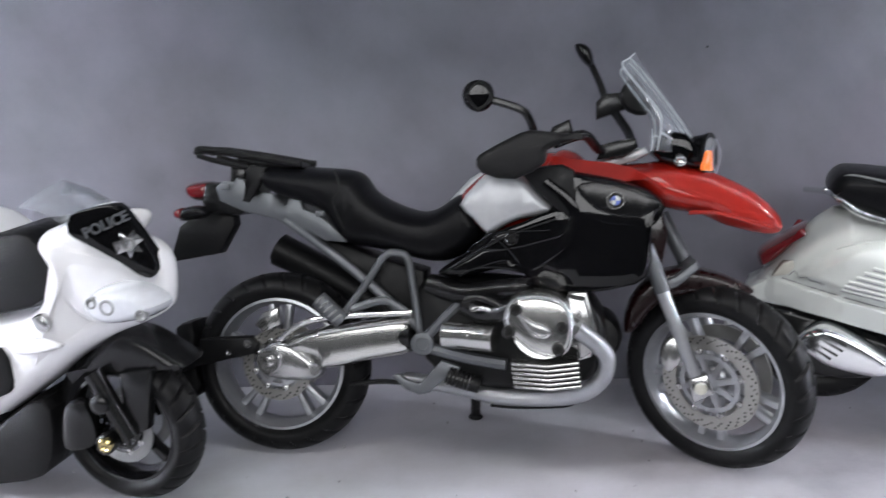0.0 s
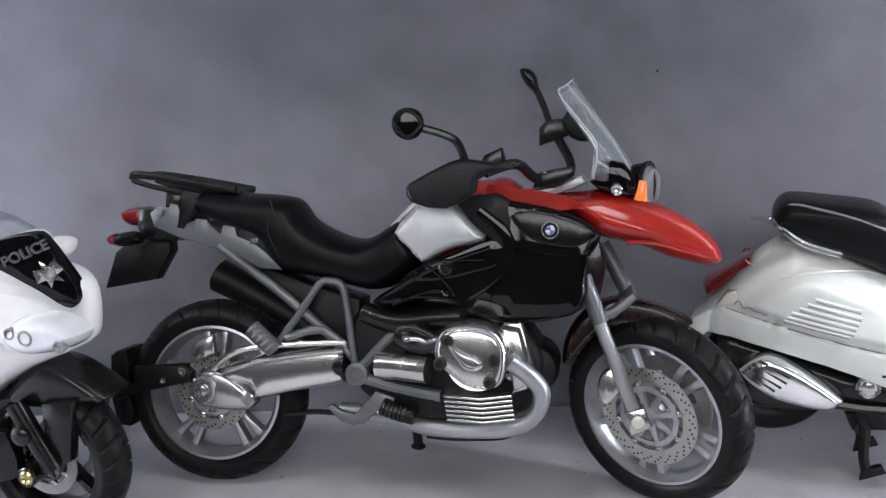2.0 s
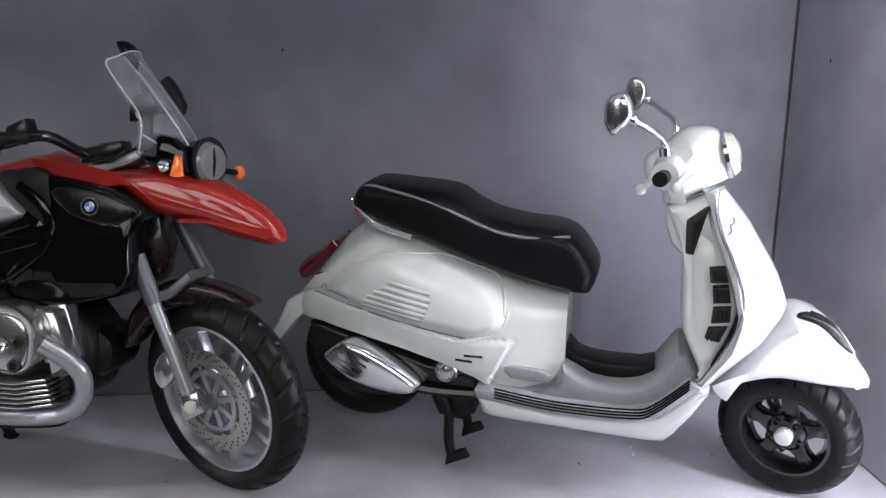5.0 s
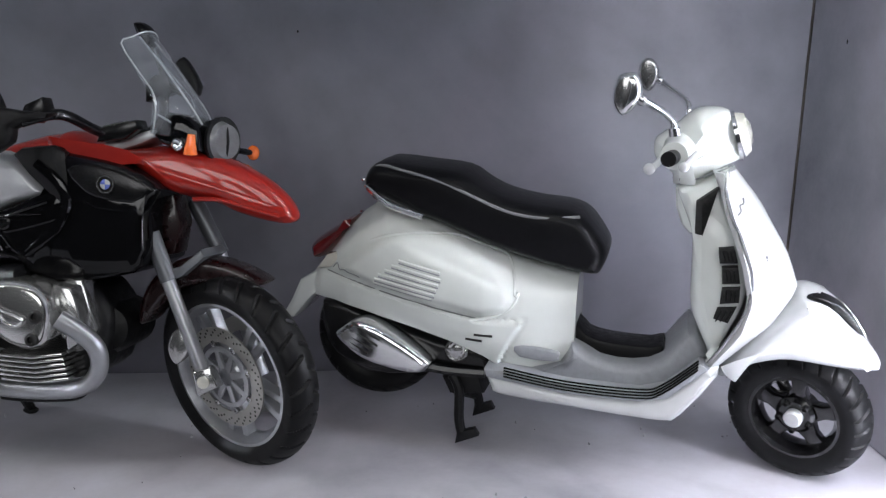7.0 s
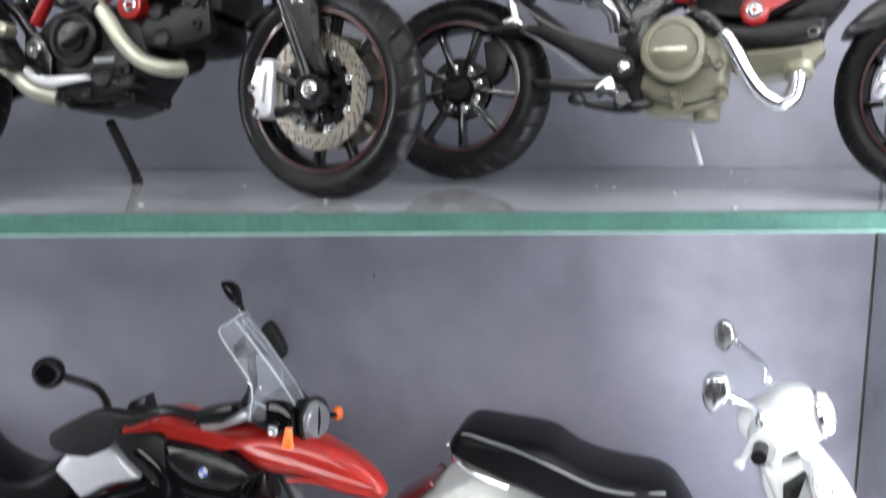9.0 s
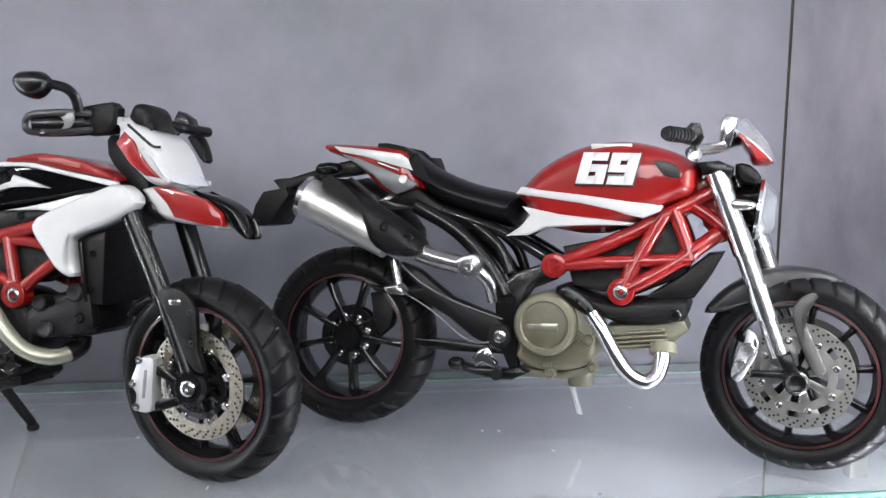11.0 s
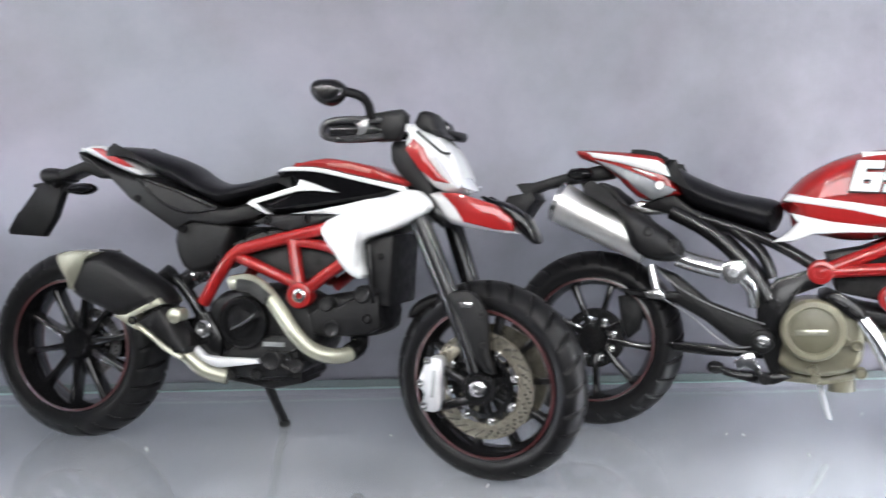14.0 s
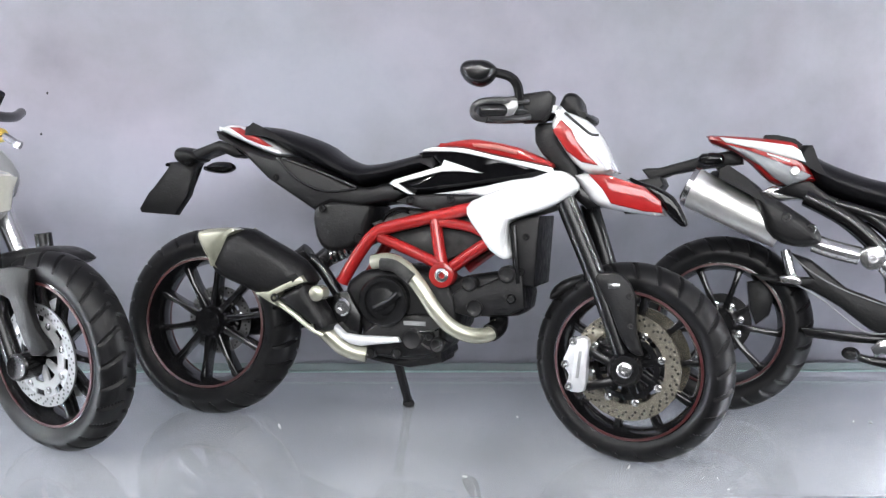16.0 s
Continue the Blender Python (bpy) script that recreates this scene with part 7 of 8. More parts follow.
part("air_duct", plate([(81.0, 75.4), (81.7, 76.0), (86.4, 74.8), (87.5, 71.9), (86.1, 71.6), (83.2, 72.3)], 9.0, 14.2, 0.4, 2), FENDERGREY, mo, "dark grey air duct")
screw(mo, 69.2, 58.3, 14, 0.6, DARK)
part("brand_bar", plate([(64.8, 79.9), (75, 80.1), (75.3, 78.5), (65.1, 78.3)], 8, 11.2, 0.2), WHITE, mo)


def letters(name, text, material, parent, matrix, size, depth=0.25, shear=0.0, bevel=0.0):
    """Raised characters in the built-in font, as one mesh part."""
    cu = bpy.data.curves.new(name, "FONT")
    cu.body, cu.size, cu.extrude, cu.align_x, cu.align_y, cu.shear, cu.offset = text, size * 0.001, depth * 0.001, "CENTER", "CENTER", shear, bevel * 0.001
    tmp = bpy.data.objects.new("tmp", cu)
    scene.collection.objects.link(tmp)
    bpy.context.view_layer.update()
    me = bpy.data.meshes.new_from_object(tmp.evaluated_get(bpy.context.evaluated_depsgraph_get()))
    bpy.data.objects.remove(tmp)
    me.name = name
    me.materials.clear()
    me.materials.append(material)
    ob = new(name, me)
    ob.parent = parent
    ob.matrix_local = matrix
    return ob


NUM = (69.9, 14.4, 73.4)


def block_digit(name, bars, grow, thick, material, parent, matrix):
    """A heavy block numeral out of upright and level bars (x0, x1, y0, y1), in millimetres, leaning forward."""
    bms = []
    for x0, x1, y0, y1 in bars:
        x0, x1, y0, y1 = x0 - grow, x1 + grow, y0 - grow, y1 + grow
        bms.append(plate([(x + 0.20 * y, y) for x, y in ((x0, y0), (x1, y0), (x1, y1), (x0, y1))], -thick, thick + 0.012 * len(bms), 0.25))
    return part(name, join(*bms), material, parent, matrix=matrix @ Euler((radians(-90), 0, 0)).to_matrix().to_4x4() @ Matrix.Diagonal((0.80, 1, 0.78, 1)))


SIX = [(-4.2, -1.1, -5, 5), (-1.2, 3.6, 2.6, 5), (-1.2, 3.8, -1.1, 1.1), (-1.2, 3.8, -5, -2.7), (1.2, 4.2, -5, 1.1)]
NINE = [(-x1, -x0, -y1, -y0) for x0, x1, y0, y1 in SIX]
for n, (bars, dx) in enumerate(((SIX, -3.6), (NINE, 3.6))):
    at = Matrix.Translation(at_mm(*NUM)) @ Euler((radians(90 - 9), 0, 0)).to_matrix().to_4x4() @ Matrix.Translation((dx * 0.001, 0, 0))
    block_digit("number_outline", bars, 0.35, 0.8, DARK, mo, at)
    block_digit("number", bars, 0.15, 1.05, WHITE, mo, at)
for s in (1, -1):
    z = (lambda pts: [(u, s * w, v) for u, w, v in pts])
    part("frame_tube", tube(z([(56.8, 10.5, 48.4), (72.9, 10, 56.1), (85, 9, 62.9), (94.5, 8, 68.5)]), 1.9, 10), RED, mo, "red trellis frame tube")
    part("frame_tube", tube(z([(56.8, 10.5, 48.4), (73.2, 11, 50.3), (90.7, 10, 51.8)]), 1.7, 10), RED, mo)
    part("frame_tube", tube(z([(74.3, 11.5, 42.8), (85.4, 10.5, 49.7), (97.2, 8.5, 58.6)]), 1.9, 10), RED, mo)
    part("frame_tube", tube(z([(74.3, 11.5, 43.1), (78.5, 10.5, 52.7), (83.6, 9.5, 62.6)]), 1.9, 10), RED, mo)
    part("frame_tube", tube(z([(86, 9.2, 63.8), (88.7, 9.6, 57.5), (90.8, 10, 51.5)]), 1.8, 10), RED, mo)
    part("frame_tube", tube(z([(88.9, 8.6, 66.1), (93.7, 8.2, 63.2), (98.2, 8, 59.8)]), 1.7, 10), RED, mo)
    part("frame_tube", tube(z([(74.3, 11.5, 42.8), (76, 11, 48.7), (76.7, 11, 50.4)]), 1.7, 10), RED, mo)
b = part("frame_boss", disc_knob(56.8, 48.5, 3.2, 8.5, 12.4), RED, mo, "red frame boss")
b = part("frame_boss", disc_knob(74.2, 42.9, 3.4, 9, 13), RED, mo, "red frame boss with silver screw")
part("boss_screw", lathe([(1.9, 12), (1.9, 13.1), (1.4, 13.4), (0.8, 13.4), (0.7, 12.6)], 74.2, 42.9, 14), STEEL, b)
part("steering_head", plate([(90.1, 70.3), (94.1, 73.3), (99.1, 72), (101.2, 57.8), (97.5, 56), (93.2, 60.4)], -7, 7, 1.4), RED, mo, "red steering head")
part("intake_block", plate([(58.1, 53.4), (72.4, 56.9), (84.9, 61.6), (92, 54.7), (89.5, 47.6), (75.7, 41.2), (61.3, 43.4)], -8, 8, 1.5), DARK, mo, "dark intake block")
part("oil_cooler", plate([(88.7, 47.8), (94.7, 53.3), (98.7, 54), (95.7, 48.1), (91.9, 42.3), (85.7, 41.2), (80.2, 41.7)], -10, 10, 0.8), MATT, mo, "black oil cooler")
part("crankcase", pillow([(48, 28.6), (47.1, 35.8), (50.5, 40.3), (59.2, 41.3), (66.4, 37.7), (68.5, 33.9), (68.7, 28.5), (67.1, 23.6), (59.8, 21), (51.1, 21.3), (46.6, 24.5)], 0, 11, 2, 2, flat=0.6), BRASS, mo, "olive-grey engine case")
cc = part("clutch_cover", lathe([(8.0, 10), (8.0, 15.0), (7.4, 15.8), (6.2, 15.9), (5.8, 15.4), (0.5, 15.5)], 55.8, 33.5, 30), BRASS, mo, "round olive clutch cover")
part("cover_face", lathe([(5.7, 15.2), (5.7, 15.6), (5.4, 15.7), (0.3, 15.7)], 55.8, 33.5, 30), BRASSDARK, cc)
part("brand_bar", plate([(51.4, 33.5), (59.2, 34.2), (59.3, 32.5), (51.4, 31.8)], 15.3, 15.9, 0.1), PALEMETAL, cc)
for p in ((63.6, 30.9), (56.5, 23), (57.1, 20.8), (66.7, 30.1), (68, 23.2)):
    part("case_bolt", lathe([(1.5, 9.5), (1.5, 12.4), (1.1, 12.7), (0.8, 12.2)], p[0], p[1], 12), BRASS, mo)
part("oil_filter", tube([(u, 4, v) for u, v in [(63.7, 22.3), (64.2, 17.1)]], 3.4, 18, 0), BRASS, mo, "olive oil filter")
part("sump", plate([(47.6, 20.9), (59.4, 20.8), (66.8, 23.1), (66.9, 20.8), (59.5, 18.5), (49.2, 18.6)], -8, 8, 1.0), BRASS, mo)
part("side_block", plate([(46.5, 40.3), (50.8, 41.6), (48.1, 36), (47.2, 27.4), (48.6, 21.7), (46.3, 20.1), (43.5, 25.7), (43.8, 34.4)], 7, 11, 1.0), MATT, mo)
part("belt_cover", pillow([(57.2, 41.4), (59.4, 43.8), (65.1, 41.5), (73.5, 40.2), (84.4, 41.9), (90.3, 41.7), (90.7, 38.1), (85.9, 35.4), (76.4, 34.5), (68.3, 36.3)], 0, 11.6, 1.8, 2, flat=0.7), MATT, mo, "black belt cover")
screw(mo, 87.6, 37.8, 11.6, 1.6, BLACK)
part("header_guard", plate([(58.7, 42.2), (60.9, 43.7), (65.4, 41.5), (68.3, 38), (67.8, 36), (64.7, 37.2), (61, 39.8)], 12, 14.5, 0.8, 2), BLACK, mo, "black slotted header guard")
part("guard_slot", plate([(60.7, 42.2), (63.6, 40.9), (63.3, 40.1), (60.5, 41.4)], 14.2, 14.8, 0.1), DARK, mo)
part("guard_slot", plate([(64.3, 40.2), (66.4, 38.5), (65.9, 37.9), (63.9, 39.5)], 14.2, 14.8, 0.1), DARK, mo)
for k in range(4):
    part("cooling_fin", plate([(71.7, 32.2), (85.1, 34.1), (85.4, 33.6), (72.3, 31.7)], 2, 11, 0.2), BRASS, mo, matrix=Matrix.Translation(at_mm(0.3 * k, 0, -1.1 * k)))
part("cylinder", plate([(70.5, 33.7), (89.9, 36.5), (91, 34), (86, 29.2), (73.5, 27.5), (69.1, 31)], -7, 8.5, 1.0), BRASS, mo, "olive cylinder head")
part("exhaust_header", tube([(67.2, 14, 37.1), (70.2, 14.5, 33.2), (73.1, 14.5, 28.1), (76.5, 14, 23.3), (80.6, 13, 20.9), (83.7, 11.5, 22.3), (84.9, 10.5, 25.8), (85, 10, 28.8)], 2.0, 16), CHROME, mo, "chrome exhaust header")
part("header_flange", tube([(85.1, 10, 27.7), (85, 9, 30.2)], 3.4, 16, 0), BRASS, mo)
part("stand", plate([(58.5, 16.1), (60.1, 15.9), (62.8, 7.9), (63.1, 6.7), (61.6, 6.9)], -9.5, -7.5, 0.5), SILVER, mo, "bright side stand")
for s, a, b2 in ((1, [(95.6, 9.5, 73.4), (103.4, 9.5, 53.9)], [(103.1, 9.5, 54.7), (112.7, 9.5, 29.5)]), (-1, [(100.2, -9.5, 73.9), (107.9, -9.5, 55)], [(107.9, -9.5, 55), (117.6, -9.5, 30.7)])):
    part("fork_tube", tube(a, 2.6, 18, 0), ALLOY, mo, "chrome fork tube")
    mid = [tuple(b2[0][i] + (b2[1][i] - b2[0][i]) * k for i in range(3)) for k in (0.0, 0.34, 0.64, 1.0)]
    part("fork_slider", tube([mid[0], mid[1]], 2.4, 18, 0), ALLOY, mo)
    part("fork_sleeve", tube([mid[1], mid[2]], 2.7, 14, 0), CHROME, mo, "chrome fork sleeve")
    part("fork_leg", tube([mid[2], mid[3]], 2.2, 18, 0), ALLOY, mo)
    part("fork_clamp", tube([a[0], tuple(a[0][i] + (a[1][i] - a[0][i]) * 0.22 for i in range(3))], 2.9, 14, 0), STEEL, mo)
    part("fork_clamp", tube([tuple(a[0][i] + (a[1][i] - a[0][i]) * 0.72 for i in range(3)), a[1]], 2.8, 14, 0), CHROME, mo)
part("fork_foot", plate([(111.7, 29.9), (115, 30.9), (117, 26.2), (114.2, 25.2)], 7, 12, 0.6), BLACK, mo)
ax = part("axle_boss", lathe([(3.0, 5), (3.0, 9.5), (2.4, 10), (1.8, 9.6)], 116.8, 23.2, 20), BLACK, mo)
cal = caliper(mo, [(101.7, 23.8), (101.8, 25.7), (103.2, 30.3), (104.4, 32.4), (104.8, 35.1), (105.7, 35.3), (107.1, 33.8), (107.5, 30.5), (106.4, 27.5), (104.1, 23.3), (102.8, 22.8)], 8, 12, SILVER, "silver brake caliper")
for pu, pv in ((105.3, 30.9), (103.9, 26.8)):
    part("piston_cap", lathe([(1.7, 11), (1.7, 12.6), (1.3, 12.9), (1.0, 12.4), (0.3, 12.4)], pu, pv, 16), STEEL, cal)
part("caliper_rib", tube([(102.2, 12.2, 23.5), (104.7, 12.4, 26.6), (106.9, 12.2, 31.1), (106.8, 12, 33.5)], 0.6, 8), ALLOY, cal)
part("caliper_arm", plate([(106.2, 25.4), (114.7, 26), (114.8, 24.1), (106.3, 23.8)], 7, 10, 0.6), BLACK, mo)
part("front_fender", pillow([(94.4, 38.4), (97.3, 42.8), (101.8, 46.7), (108.3, 50), (115.2, 51.2), (122.7, 50.4), (127.2, 48.4), (124.2, 46.3), (119.1, 44.4), (111.2, 42.9), (104.7, 40.9), (99.3, 39)], 0, 6.5, 1.8, 3, flat=0.5), FENDERGREY, mo, "dark grey front fender")
part("fender_stay", plate([(118.7, 45.3), (122.2, 46.6), (119.1, 42.1), (117.7, 39.6), (120.4, 33), (123.4, 26.7), (120.7, 25.5), (117.1, 32.8), (115.1, 39.5), (115.8, 42.7)], 7, 9, 0.7, 2), FENDERSTAY, mo, "grey fender stay")
part("top_yoke", plate([(90.7, 75.8), (96.2, 76.4), (99.8, 74.8), (99.4, 72.5), (92.2, 73.2)], -12, 12, 1.0), BLACK, mo)
part("handlebar", tube([(90, 22, 77.3), (91.2, 18, 78.2), (95.9, 8, 79.8), (99.7, -4, 82.2), (104.1, -16, 83.9)], 1.5, 10), ALLOY, mo, "silver handlebar")
part("bar_end", lathe([(1.6, 20), (1.6, 23), (1.0, 23.4), (0.8, 22.6)], 90.9, 76.8, 14), CHROME, mo)
part("grip", tube([(84.9, 31, 81.0), (91.3, 22, 81.0)], 1.65, 14, 0), BLACK, mo, "black ribbed grip")
GRIP = [(84.9, 31, 81.0), (91.3, 22, 81.0)]
for k in range(6):
    c = [GRIP[0][i] + (GRIP[1][i] - GRIP[0][i]) * (0.06 + 0.11 * k) for i in range(3)]
    d = [GRIP[0][i] + (GRIP[1][i] - GRIP[0][i]) * (0.11 + 0.11 * k) for i in range(3)]
    part("grip_ring", tube([c, d], 1.85, 14, 0), BLACK, mo)
part("grip_end", tube([GRIP[0], [GRIP[0][i] - (GRIP[1][i] - GRIP[0][i]) * 0.06 for i in range(3)]], 1.4, 14, 0), BLACK, mo)
part("switch_block", plate([(88.1, 79.6), (88.5, 82.8), (89.7, 84.2), (91.8, 84.1), (92.9, 81.2), (91.2, 78.6)], 19, 25, 0.9), BLACK, mo)
part("riser", plate([(95.7, 80.9), (96.3, 87.1), (97.4, 88.2), (100.1, 87.4), (99.9, 84.1), (98.7, 79.9)], -6, 7, 1.0), CHROME, mo, "chrome instrument bracket")
part("fly_screen", pillow([(100, 84.2), (102.5, 82.9), (106, 80.1), (109.1, 77.1), (108.3, 76), (104.3, 75.9), (102.9, 78.4), (101.5, 80.3)], 0, 8, 1.4, 2), RED, mo, "red fly screen")
part("screen_line", strip([(99.2, 84.5), (104.4, 80.7), (108.4, 76.7)], 6.5, 0.8, 0.4), WHITE, mo)
part("screen", sheet([(109.8, 76.7), (107.7, 81.7), (102.4, 87.8)], [(104.4, 78.5), (101.9, 82.3), (98.6, 86.1)], [8, 8, 7], 2.0, 0.5), SCREEN, mo, "clear fly screen edge")
lamp = part("headlight", tube([(100.2, 0, 65.4), (103.2, 0, 65.1), (105.9, 0, 64.8)], 5.0, 28, 3, r1=7.8), GLOSS, mo, "black headlight shell with clear lens")
part("lamp_ring", tube([(105.6, 0, 64.8), (106.4, 0, 64.7)], 8.0, 28, 0), CHROME, lamp)
part("lamp_reflector", tube([(106.2, 0, 64.7), (107, 0, 64.6)], 7.0, 28, 0, r1=6.0), BRUSHED, lamp)
part("lamp_lens", tube([(106.4, 0, 64.7), (108.3, 0, 64.5), (110.2, 0, 64.4)], 7.8, 28, 3, r1=4.6), SCREEN, lamp)
part("lamp_cowl", plate([(100.1, 75.9), (103.6, 75.7), (106.4, 72.8), (105.1, 70.7), (101, 72)], -7, 7, 1.6, 2), MATT, mo)
part("lamp_bracket", pillow([(99, 65.8), (100.5, 67.2), (104.7, 66.7), (105.5, 65.4), (103.5, 64.5), (99.8, 64.4)], 10.5, 1.6, 0.8, 2), ALLOY, mo)


# ---- white police motorcycle at the other end of the cabinet floor ----
po = thing("motorcycle", "white model police sport motorcycle with black fender on cabinet floor", "model motorcycle", pose(-0.088, 0.240, 0, 0, 0, -14), "model motorcycles")
wheel("front_wheel", po, (0, 0, 22.5), 22.5, 11, 16.5, 3, RIMBLACK, steer=-6, spoke_w=2.6, hub=4.0, spin=80, disc=10, disc_w=4.2, disc_mat=GREYPL, label="black three-spoke front wheel")
wheel("rear_wheel", po, (-112, 0, 23), 23, 13, 16.5, 5, RIMBLACK, label="black rear wheel")
TAPER = (lambda u, v: max(0.25, min(1.0, (29 - u) / 38)))
part("fairing", pillow([(-45.3, 51.8), (-32.6, 52.5), (-19.8, 56.4), (-14.2, 63), (-12.9, 67.7), (-15.8, 73.8), (-13.5, 78.4), (-5.1, 79.5), (4.4, 76), (12.6, 73.9), (16.6, 69), (16, 58.3), (11.9, 54.1), (1.5, 49.7), (-7.6, 44.3), (-19.1, 35.4), (-39.1, 21.2), (-51, 15.9)], 0, 14, 5, 3, flat=0.35, taper=TAPER), BRIGHTWHITE, po, "white front fairing")
part("nose_cowl", pillow([(-17.9, 71.2), (-11.1, 78.9), (-3, 83.7), (1.8, 82.6), (8.3, 73.7), (13.7, 69.3), (14.4, 63.2), (12.8, 56), (4.3, 51.4), (-4, 52.8), (-10.2, 58.9)], 0, 12.5, 4, 3, taper=TAPER), BRIGHTWHITE, po, "white nose cowl")
part("wind_deflector", pillow([(-3.9, 79.9), (0.3, 80.9), (4.7, 80.8), (6.2, 78.9), (4.9, 76.1), (2, 74.7), (-1.8, 76.8)], -8, 4, 1.8, 3), BRIGHTWHITE, po, "white rounded mirror fairing")
SURF = (lambda u, v: 14 * TAPER(u, v))
VISOR = [(u, v) for u, w, v in [(-3.5, 12.3, 83), (0.2, 10.6, 84.5), (5.5, 9, 85.4), (8.1, 8, 84.1), (12.1, 6.4, 77), (14.6, 5.3, 72.1), (15.3, 4.9, 68.2), (13.5, 5.3, 65.9), (10.4, 6.6, 67.3), (6.3, 8.4, 70.9), (-0.9, 10.8, 75.9), (-4.4, 12, 78.7)]]
part("visor_panel", plate(VISOR, -4.0, 0.5, 0.4, 2, lean=SURF), GLOSS, po, "black screen panel with lettering and star badge")
STAR = (9.5, 7.6, 75.2)
star = [(STAR[0] + (3.8 if k % 2 == 0 else 1.9) * math.cos(math.pi * k / 7 + 0.3), STAR[2] + (3.8 if k % 2 == 0 else 1.9) * math.sin(math.pi * k / 7 + 0.3)) for k in range(14)]
part("star_badge", plate(star, 0.3, 0.9, 0.15, lean=SURF), STEEL, po, "silver star badge")
STARW = SURF(STAR[0], STAR[2])
part("star_ring", lathe([(1.7, STARW + 0.6), (1.7, STARW + 1.2), (1.3, STARW + 1.2), (1.3, STARW + 0.6)], STAR[0], STAR[2], 16, closed=True), GREYPL, po)
WORD = (4.8, 9.9, 80.5)
letters("lettering", "POLICE", FRAME, po, Matrix.Translation(at_mm(*WORD)) @ Euler((0, 0, radians(20))).to_matrix().to_4x4() @ Euler((radians(90), 0, 0)).to_matrix().to_4x4() @ Euler((0, 0, radians(22))).to_matrix().to_4x4(), 3.7, 0.4, 0, 0.08)
part("windscreen", sheet([(2, 82.3), (-6.7, 87.5), (-13.1, 89.8)], [(-4.5, 80.5), (-13.7, 84.3), (-20.3, 84.1)], [12, 11, 9], 2.0, 0.6), SCREEN, po, "clear curved windscreen")
part("headlight", pillow([(-1.8, 60.1), (0.5, 63.5), (7.1, 65.3), (14.9, 64.8), (20, 61.3), (16, 57.2), (5.9, 54.8), (0.3, 56.3)], 7, 9.0, 3.0, 3, one=True), FROST, po, "clear twin headlight")
for cu, cv, r in ((6.6, 60.6, 2.1), (2.2, 61.5, 1.5), (15.8, 59, 1.6)):
    part("lamp_reflector", lathe([(r, 14.4), (r, 16.0), (r * 0.8, 16.2), (r * 0.4, 15.6)], cu, cv, 16), GREYPL, po)
part("inner_panel", plate([(-35.3, 73.4), (-19.5, 78.2), (-14.2, 76), (-7.8, 70), (-8, 65.5), (-17.3, 58.2), (-38.1, 56)], -13, 13, 2.0, 2), MATT, po, "black inner cockpit panel")
part("side_signal", pillow([(-15.3, 56.7), (-12.5, 57.8), (-10.6, 55.1), (-11.9, 52.9), (-14.4, 54)], 15, 1.6, 0.8, 2), STEEL, po, "clear side signal")
part("fairing_vent", pillow([(-22.3, 47.3), (-16.1, 50.8), (-10.4, 50.2), (-8.1, 48.9), (-15, 46.9), (-20.1, 46.2)], 14.5, 1.2, 0.8, 2), BRIGHTWHITE, po)
part("side_recess", plate([(-37.5, 44.8), (-26.7, 47.4), (-24.6, 40.9), (-25, 36.1), (-28.8, 33.6), (-39.8, 30.1)], 12, 15.4, 0.8, 2), MATT, po)
part("belly_pan", plate([(-47.2, 19.7), (-33.8, 23.9), (-23.9, 30.9), (-17.2, 28.9), (-18.2, 15.5), (-23.5, 8.2), (-34.7, 5), (-49.7, 3.8)], -11, 11, 2.0, 2), MATT, po, "black belly pan")
part("tank", pillow([(-76, 62), (-60, 78), (-40, 82), (-28, 74), (-36, 60), (-60, 52)], 0, 12, 4, 3), BRIGHTWHITE, po, "white tank")
part("seat", pillow([(-112, 74), (-84, 66), (-66, 66), (-70, 58), (-92, 58), (-116, 66)], 0, 9, 2.5, 3), SEAT, po, "black seat")
part("tail_cowl", pillow([(-142, 82), (-120, 76), (-90, 64), (-84, 54), (-100, 56), (-130, 70)], 0, 9, 3, 3), BRIGHTWHITE, po, "white tail cowl")
part("engine", pillow([(-84, 52), (-50, 56), (-30, 46), (-34, 22), (-70, 18), (-92, 30)], 0, 11, 3, 2, flat=0.6), MATT, po, "black engine")
part("swingarm", tube([(-112, 9, 23), (-90, 9, 28), (-70, 8, 32)], 2.6, 10), BLACK, po, "black swingarm")
part("front_fender", pillow([(-14.9, 35.8), (-9, 41.4), (-3.2, 47.2), (2.1, 50.4), (8.7, 49.5), (15.5, 45.9), (20.7, 42.5), (19.3, 40.8), (10.9, 38.9), (-1, 37.4), (-7.8, 37.6)], 0, 7, 2.4, 3, flat=0.4), BLACK, po, "satin black front fender")
for s in (1, -1):
    part("fork_leg", tube([(u, s * w, v) for u, w, v in [(-4.2, 9, 40), (0.7, 9, 30.8), (5.2, 9, 22.2)]], 2.6, 12, 3), BLACK, po, "black fork leg")
    part("fork_guard", plate([(3.3, 40.3), (12.7, 41.6), (10.4, 24.9), (6.5, 22.8), (3.4, 31.4)], s * 5, s * 9, 0.8), BLACK, po)
part("fork_knob", lathe([(2.6, 9), (2.6, 12.5), (2.0, 13), (0.6, 13.2)], -1.2, 32.4, 16), BLACK, po)
caliper(po, [(-12.9, 30.1), (-6.9, 31.9), (-4.1, 24.3), (-5.7, 19.3), (-14.1, 18.2)], 7, 11, BLACK, "black brake caliper")
ax = part("axle_boss", lathe([(2.8, 6), (2.8, 12.0), (2.2, 12.5)], -1, 20.8, 18), BLACK, po, "axle clamp with brass bolt")
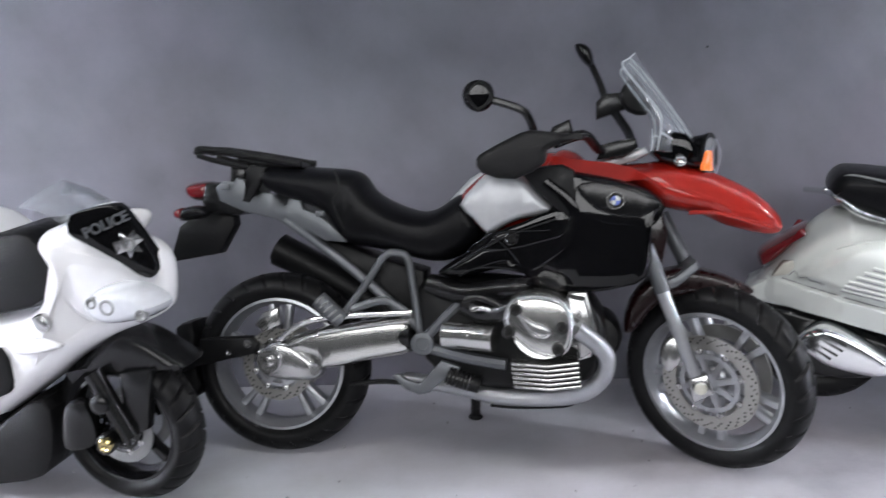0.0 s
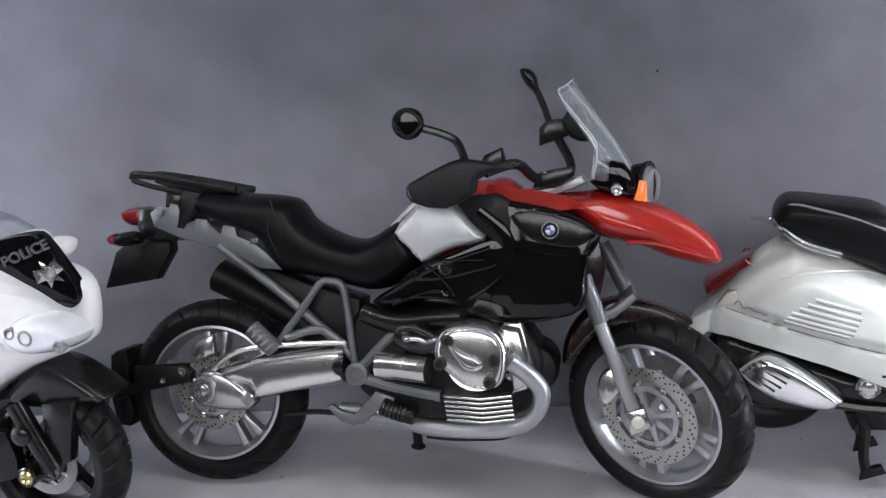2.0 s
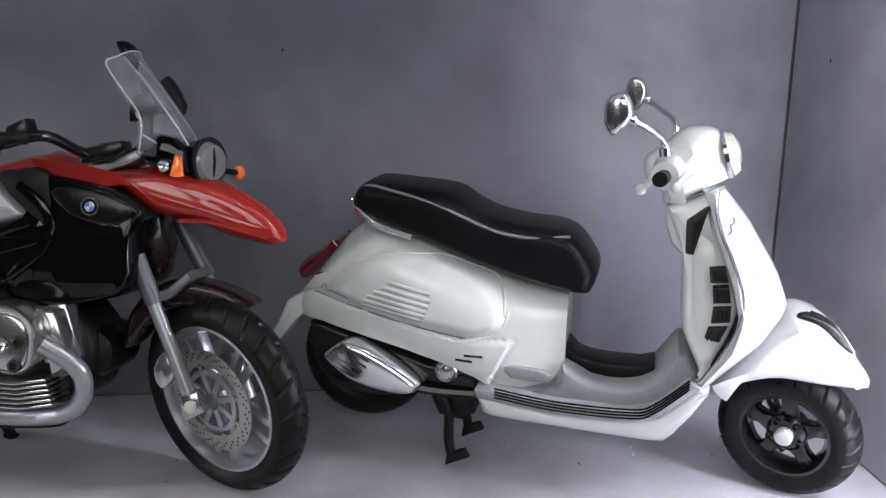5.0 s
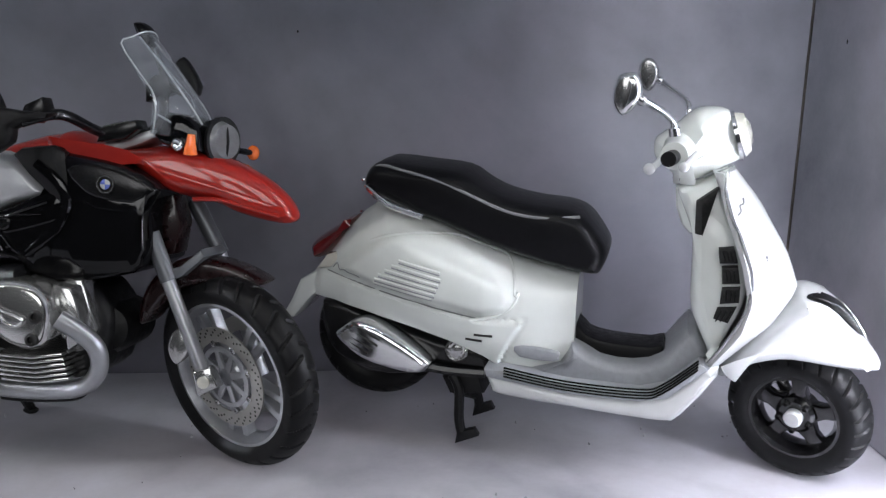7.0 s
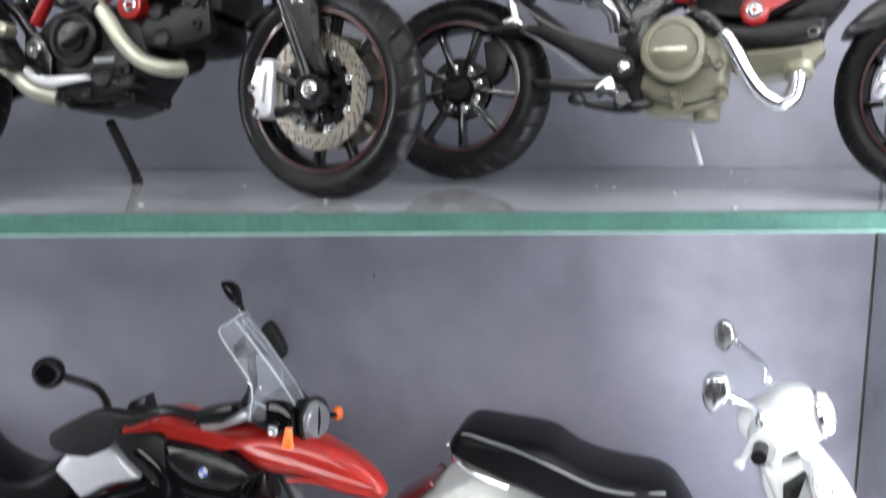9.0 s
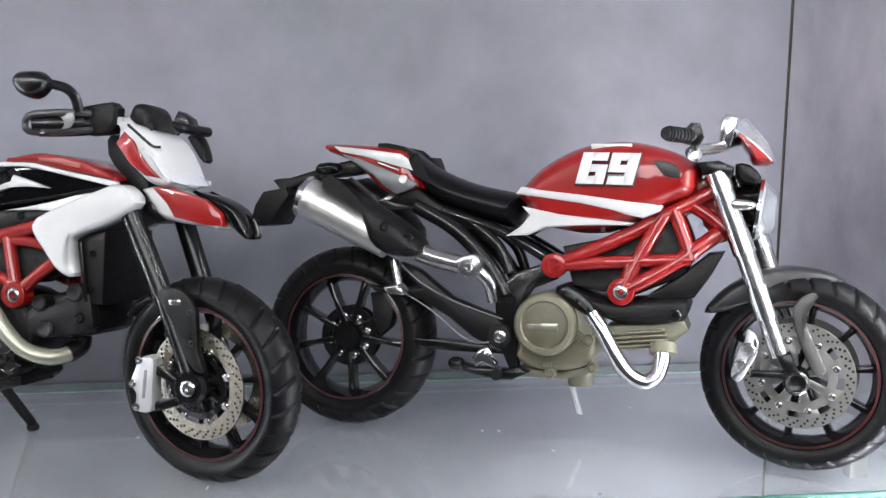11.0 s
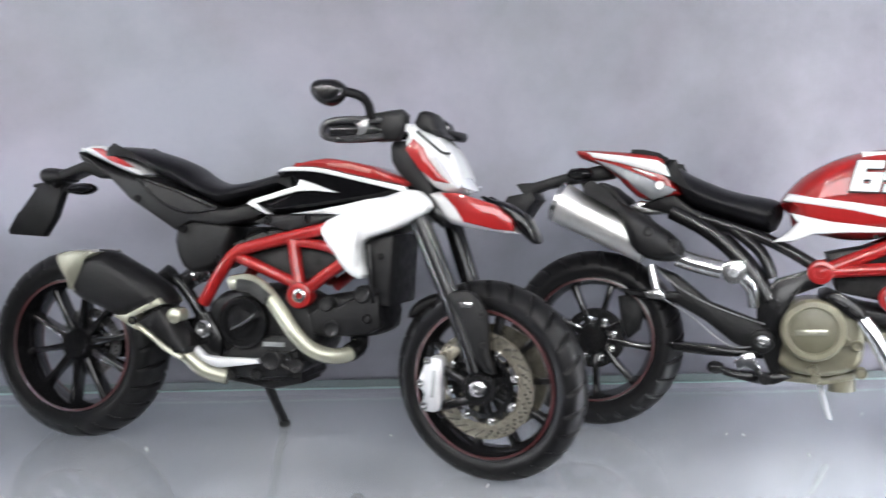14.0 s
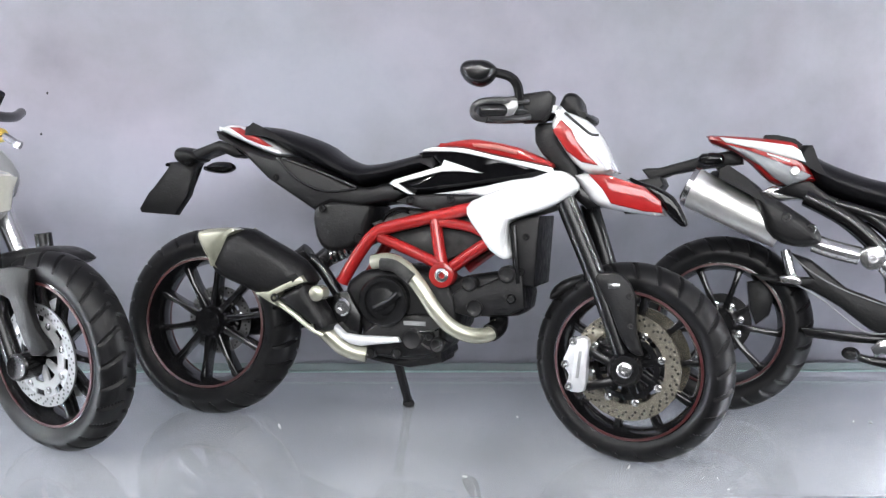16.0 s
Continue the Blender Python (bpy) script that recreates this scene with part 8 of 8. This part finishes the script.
part("axle_bolt", lathe([(2.0, 12), (2.0, 13.2), (1.4, 13.6), (0.6, 13.0)], -0.2, 21.3, 14), node_material("brass_bolt", (0.55, 0.46, 0.22), 0.25, metal=1.0), ax)
part("side_stand", tube([(-60, -8, 18), (-56, -14, 8), (-54, -17, 1.2)], 1.4, 8), MATT, po, "black side stand")


# ---- dark naked motorcycle beside the supermoto, glass shelf ----
na = thing("motorcycle", "black and grey model naked motorcycle on the glass shelf", "model motorcycle", pose(-0.0670, 0.2452, 0.1545, -6, 0, -20) @ Matrix.Scale(1.0223, 4), "model motorcycles")
wheel("front_wheel", na, (1.5, 2, 25.4), 25.6, 10.5, 19, 10, RIMBLACK, stripe=REDLINE, steer=-14, spoke_w=1.8, hub=4, disc=13, disc_w=4.2, holes=28, disc_mat=DISCGREY, hub_mat=GREYPL, slots=8, label="black front wheel with red rim stripe and steel disc")
wheel("rear_wheel", na, (-118, 0, 25.6), 25.6, 14, 18.2, 9, RIMBLACK, stripe=REDLINE, label="black rear wheel")
part("front_fender", pillow([(-21.2, 45.5), (-14.2, 48.8), (-3.9, 51.2), (3.7, 51.1), (7.8, 48.4), (1.2, 46), (-5.5, 43.8), (-14.2, 41.7), (-21.2, 40.3)], 0, 6.5, 2, 3, flat=0.5), MATT, na, "black front fender")
part("fender_stay", plate([(-8.7, 46), (1.3, 46.7), (0.1, 40.6), (2.8, 32.6), (6.8, 27.5), (1.5, 25.6), (-2.5, 32.1), (-5.3, 38.8), (-8.6, 39.9)], 8.5, 11, 0.8, 2), MATT, na, "black fork guard")
for s in (1, -1):
    part("fork_tube", tube([(u, s * w, v) for u, w, v in [(u, -w, v) for u, w, v in [(-25.9, -9.5, 59.3), (-23.7, -9.5, 54.9), (-19.9, -9.5, 47.8)]]], 2.5, 12, 0), STEEL, na, "steel fork tube")
    part("fork_leg", tube([(u, s * w, v) for u, w, v in [(-12.6, 9.5, 53.5), (-9.1, 9.5, 34.3), (-3.9, 9.5, 22.2)]], 2.2, 12, 0), BLACK, na)
ax = part("axle_boss", lathe([(3.4, 6), (3.4, 11.5), (2.8, 12), (1.6, 11.6)], -1.9, 22.6, 18), BLACK, na)
part("headlight", pillow([(-35.6, 69.4), (-26.3, 71.3), (-20.8, 70), (-17.9, 68.3), (-20, 64.1), (-20.7, 58.1), (-26.2, 54.2), (-35.5, 54.3)], 0, 8.5, 3, 3), GREYPL, na, "grey headlight shell")
part("headlamp_lens", pillow([(-21.7, 69.1), (-17.4, 68.3), (-18.8, 64.2), (-19.8, 58.8), (-22.4, 59.5)], 0, 7.4, 1.6, 2), LENS, na)
part("brake_lever", tube([(1.1, 26, 79.7), (8.4, 28, 77.9), (13.9, 30, 76.2), (15.1, 30, 75.8)], 0.9, 8), STEEL, na, "steel brake lever")
part("lever_pivot", blob(7.9, 28, 77.9, 1.6, 1.6, 1.6), node_material("gold_anodised", (0.62, 0.42, 0.10), 0.3, metal=0.9), na)
part("mirror_stem", tube([(-0.7, 24, 80.4), (4.2, 26, 84.1), (6.9, 27, 87.1)], 1.0, 8), BLACK, na, "black mirror stem")
part("handlebar", tube([(-34, 30, 86), (-30, 18, 84), (-27, 0, 84), (-31, -18, 84), (-38, -30, 86)], 1.4, 10), BLACK, na, "black handlebar")
part("tank", pillow([(-66, 66), (-52, 78), (-34, 80), (-20, 70), (-26, 58), (-56, 56)], 0, 13, 4.5, 3), GREYPL, na, "grey tank")
part("seat", pillow([(-116, 76), (-90, 68), (-68, 66), (-64, 58), (-90, 58), (-118, 70)], 0, 9.5, 2.5, 3), SEAT, na, "black seat")
part("engine", pillow([(-84, 50), (-54, 54), (-28, 46), (-30, 24), (-66, 16), (-86, 28)], 0, 11, 3, 2, flat=0.6), MATT, na, "black engine")
part("frame_tube", tube([(-80, 10, 40), (-56, 10, 56), (-20, 8, 66)], 1.8, 10), BLACK, na)
part("swingarm", tube([(-118, 9, 25.6), (-96, 9, 28), (-76, 8, 32)], 2.6, 10), BLACK, na, "black swingarm")
part("side_stand", tube([(-60, -8, 18), (-57, -14, 9), (-55, -19, 1.0)], 1.4, 8), MATT, na, "black side stand")
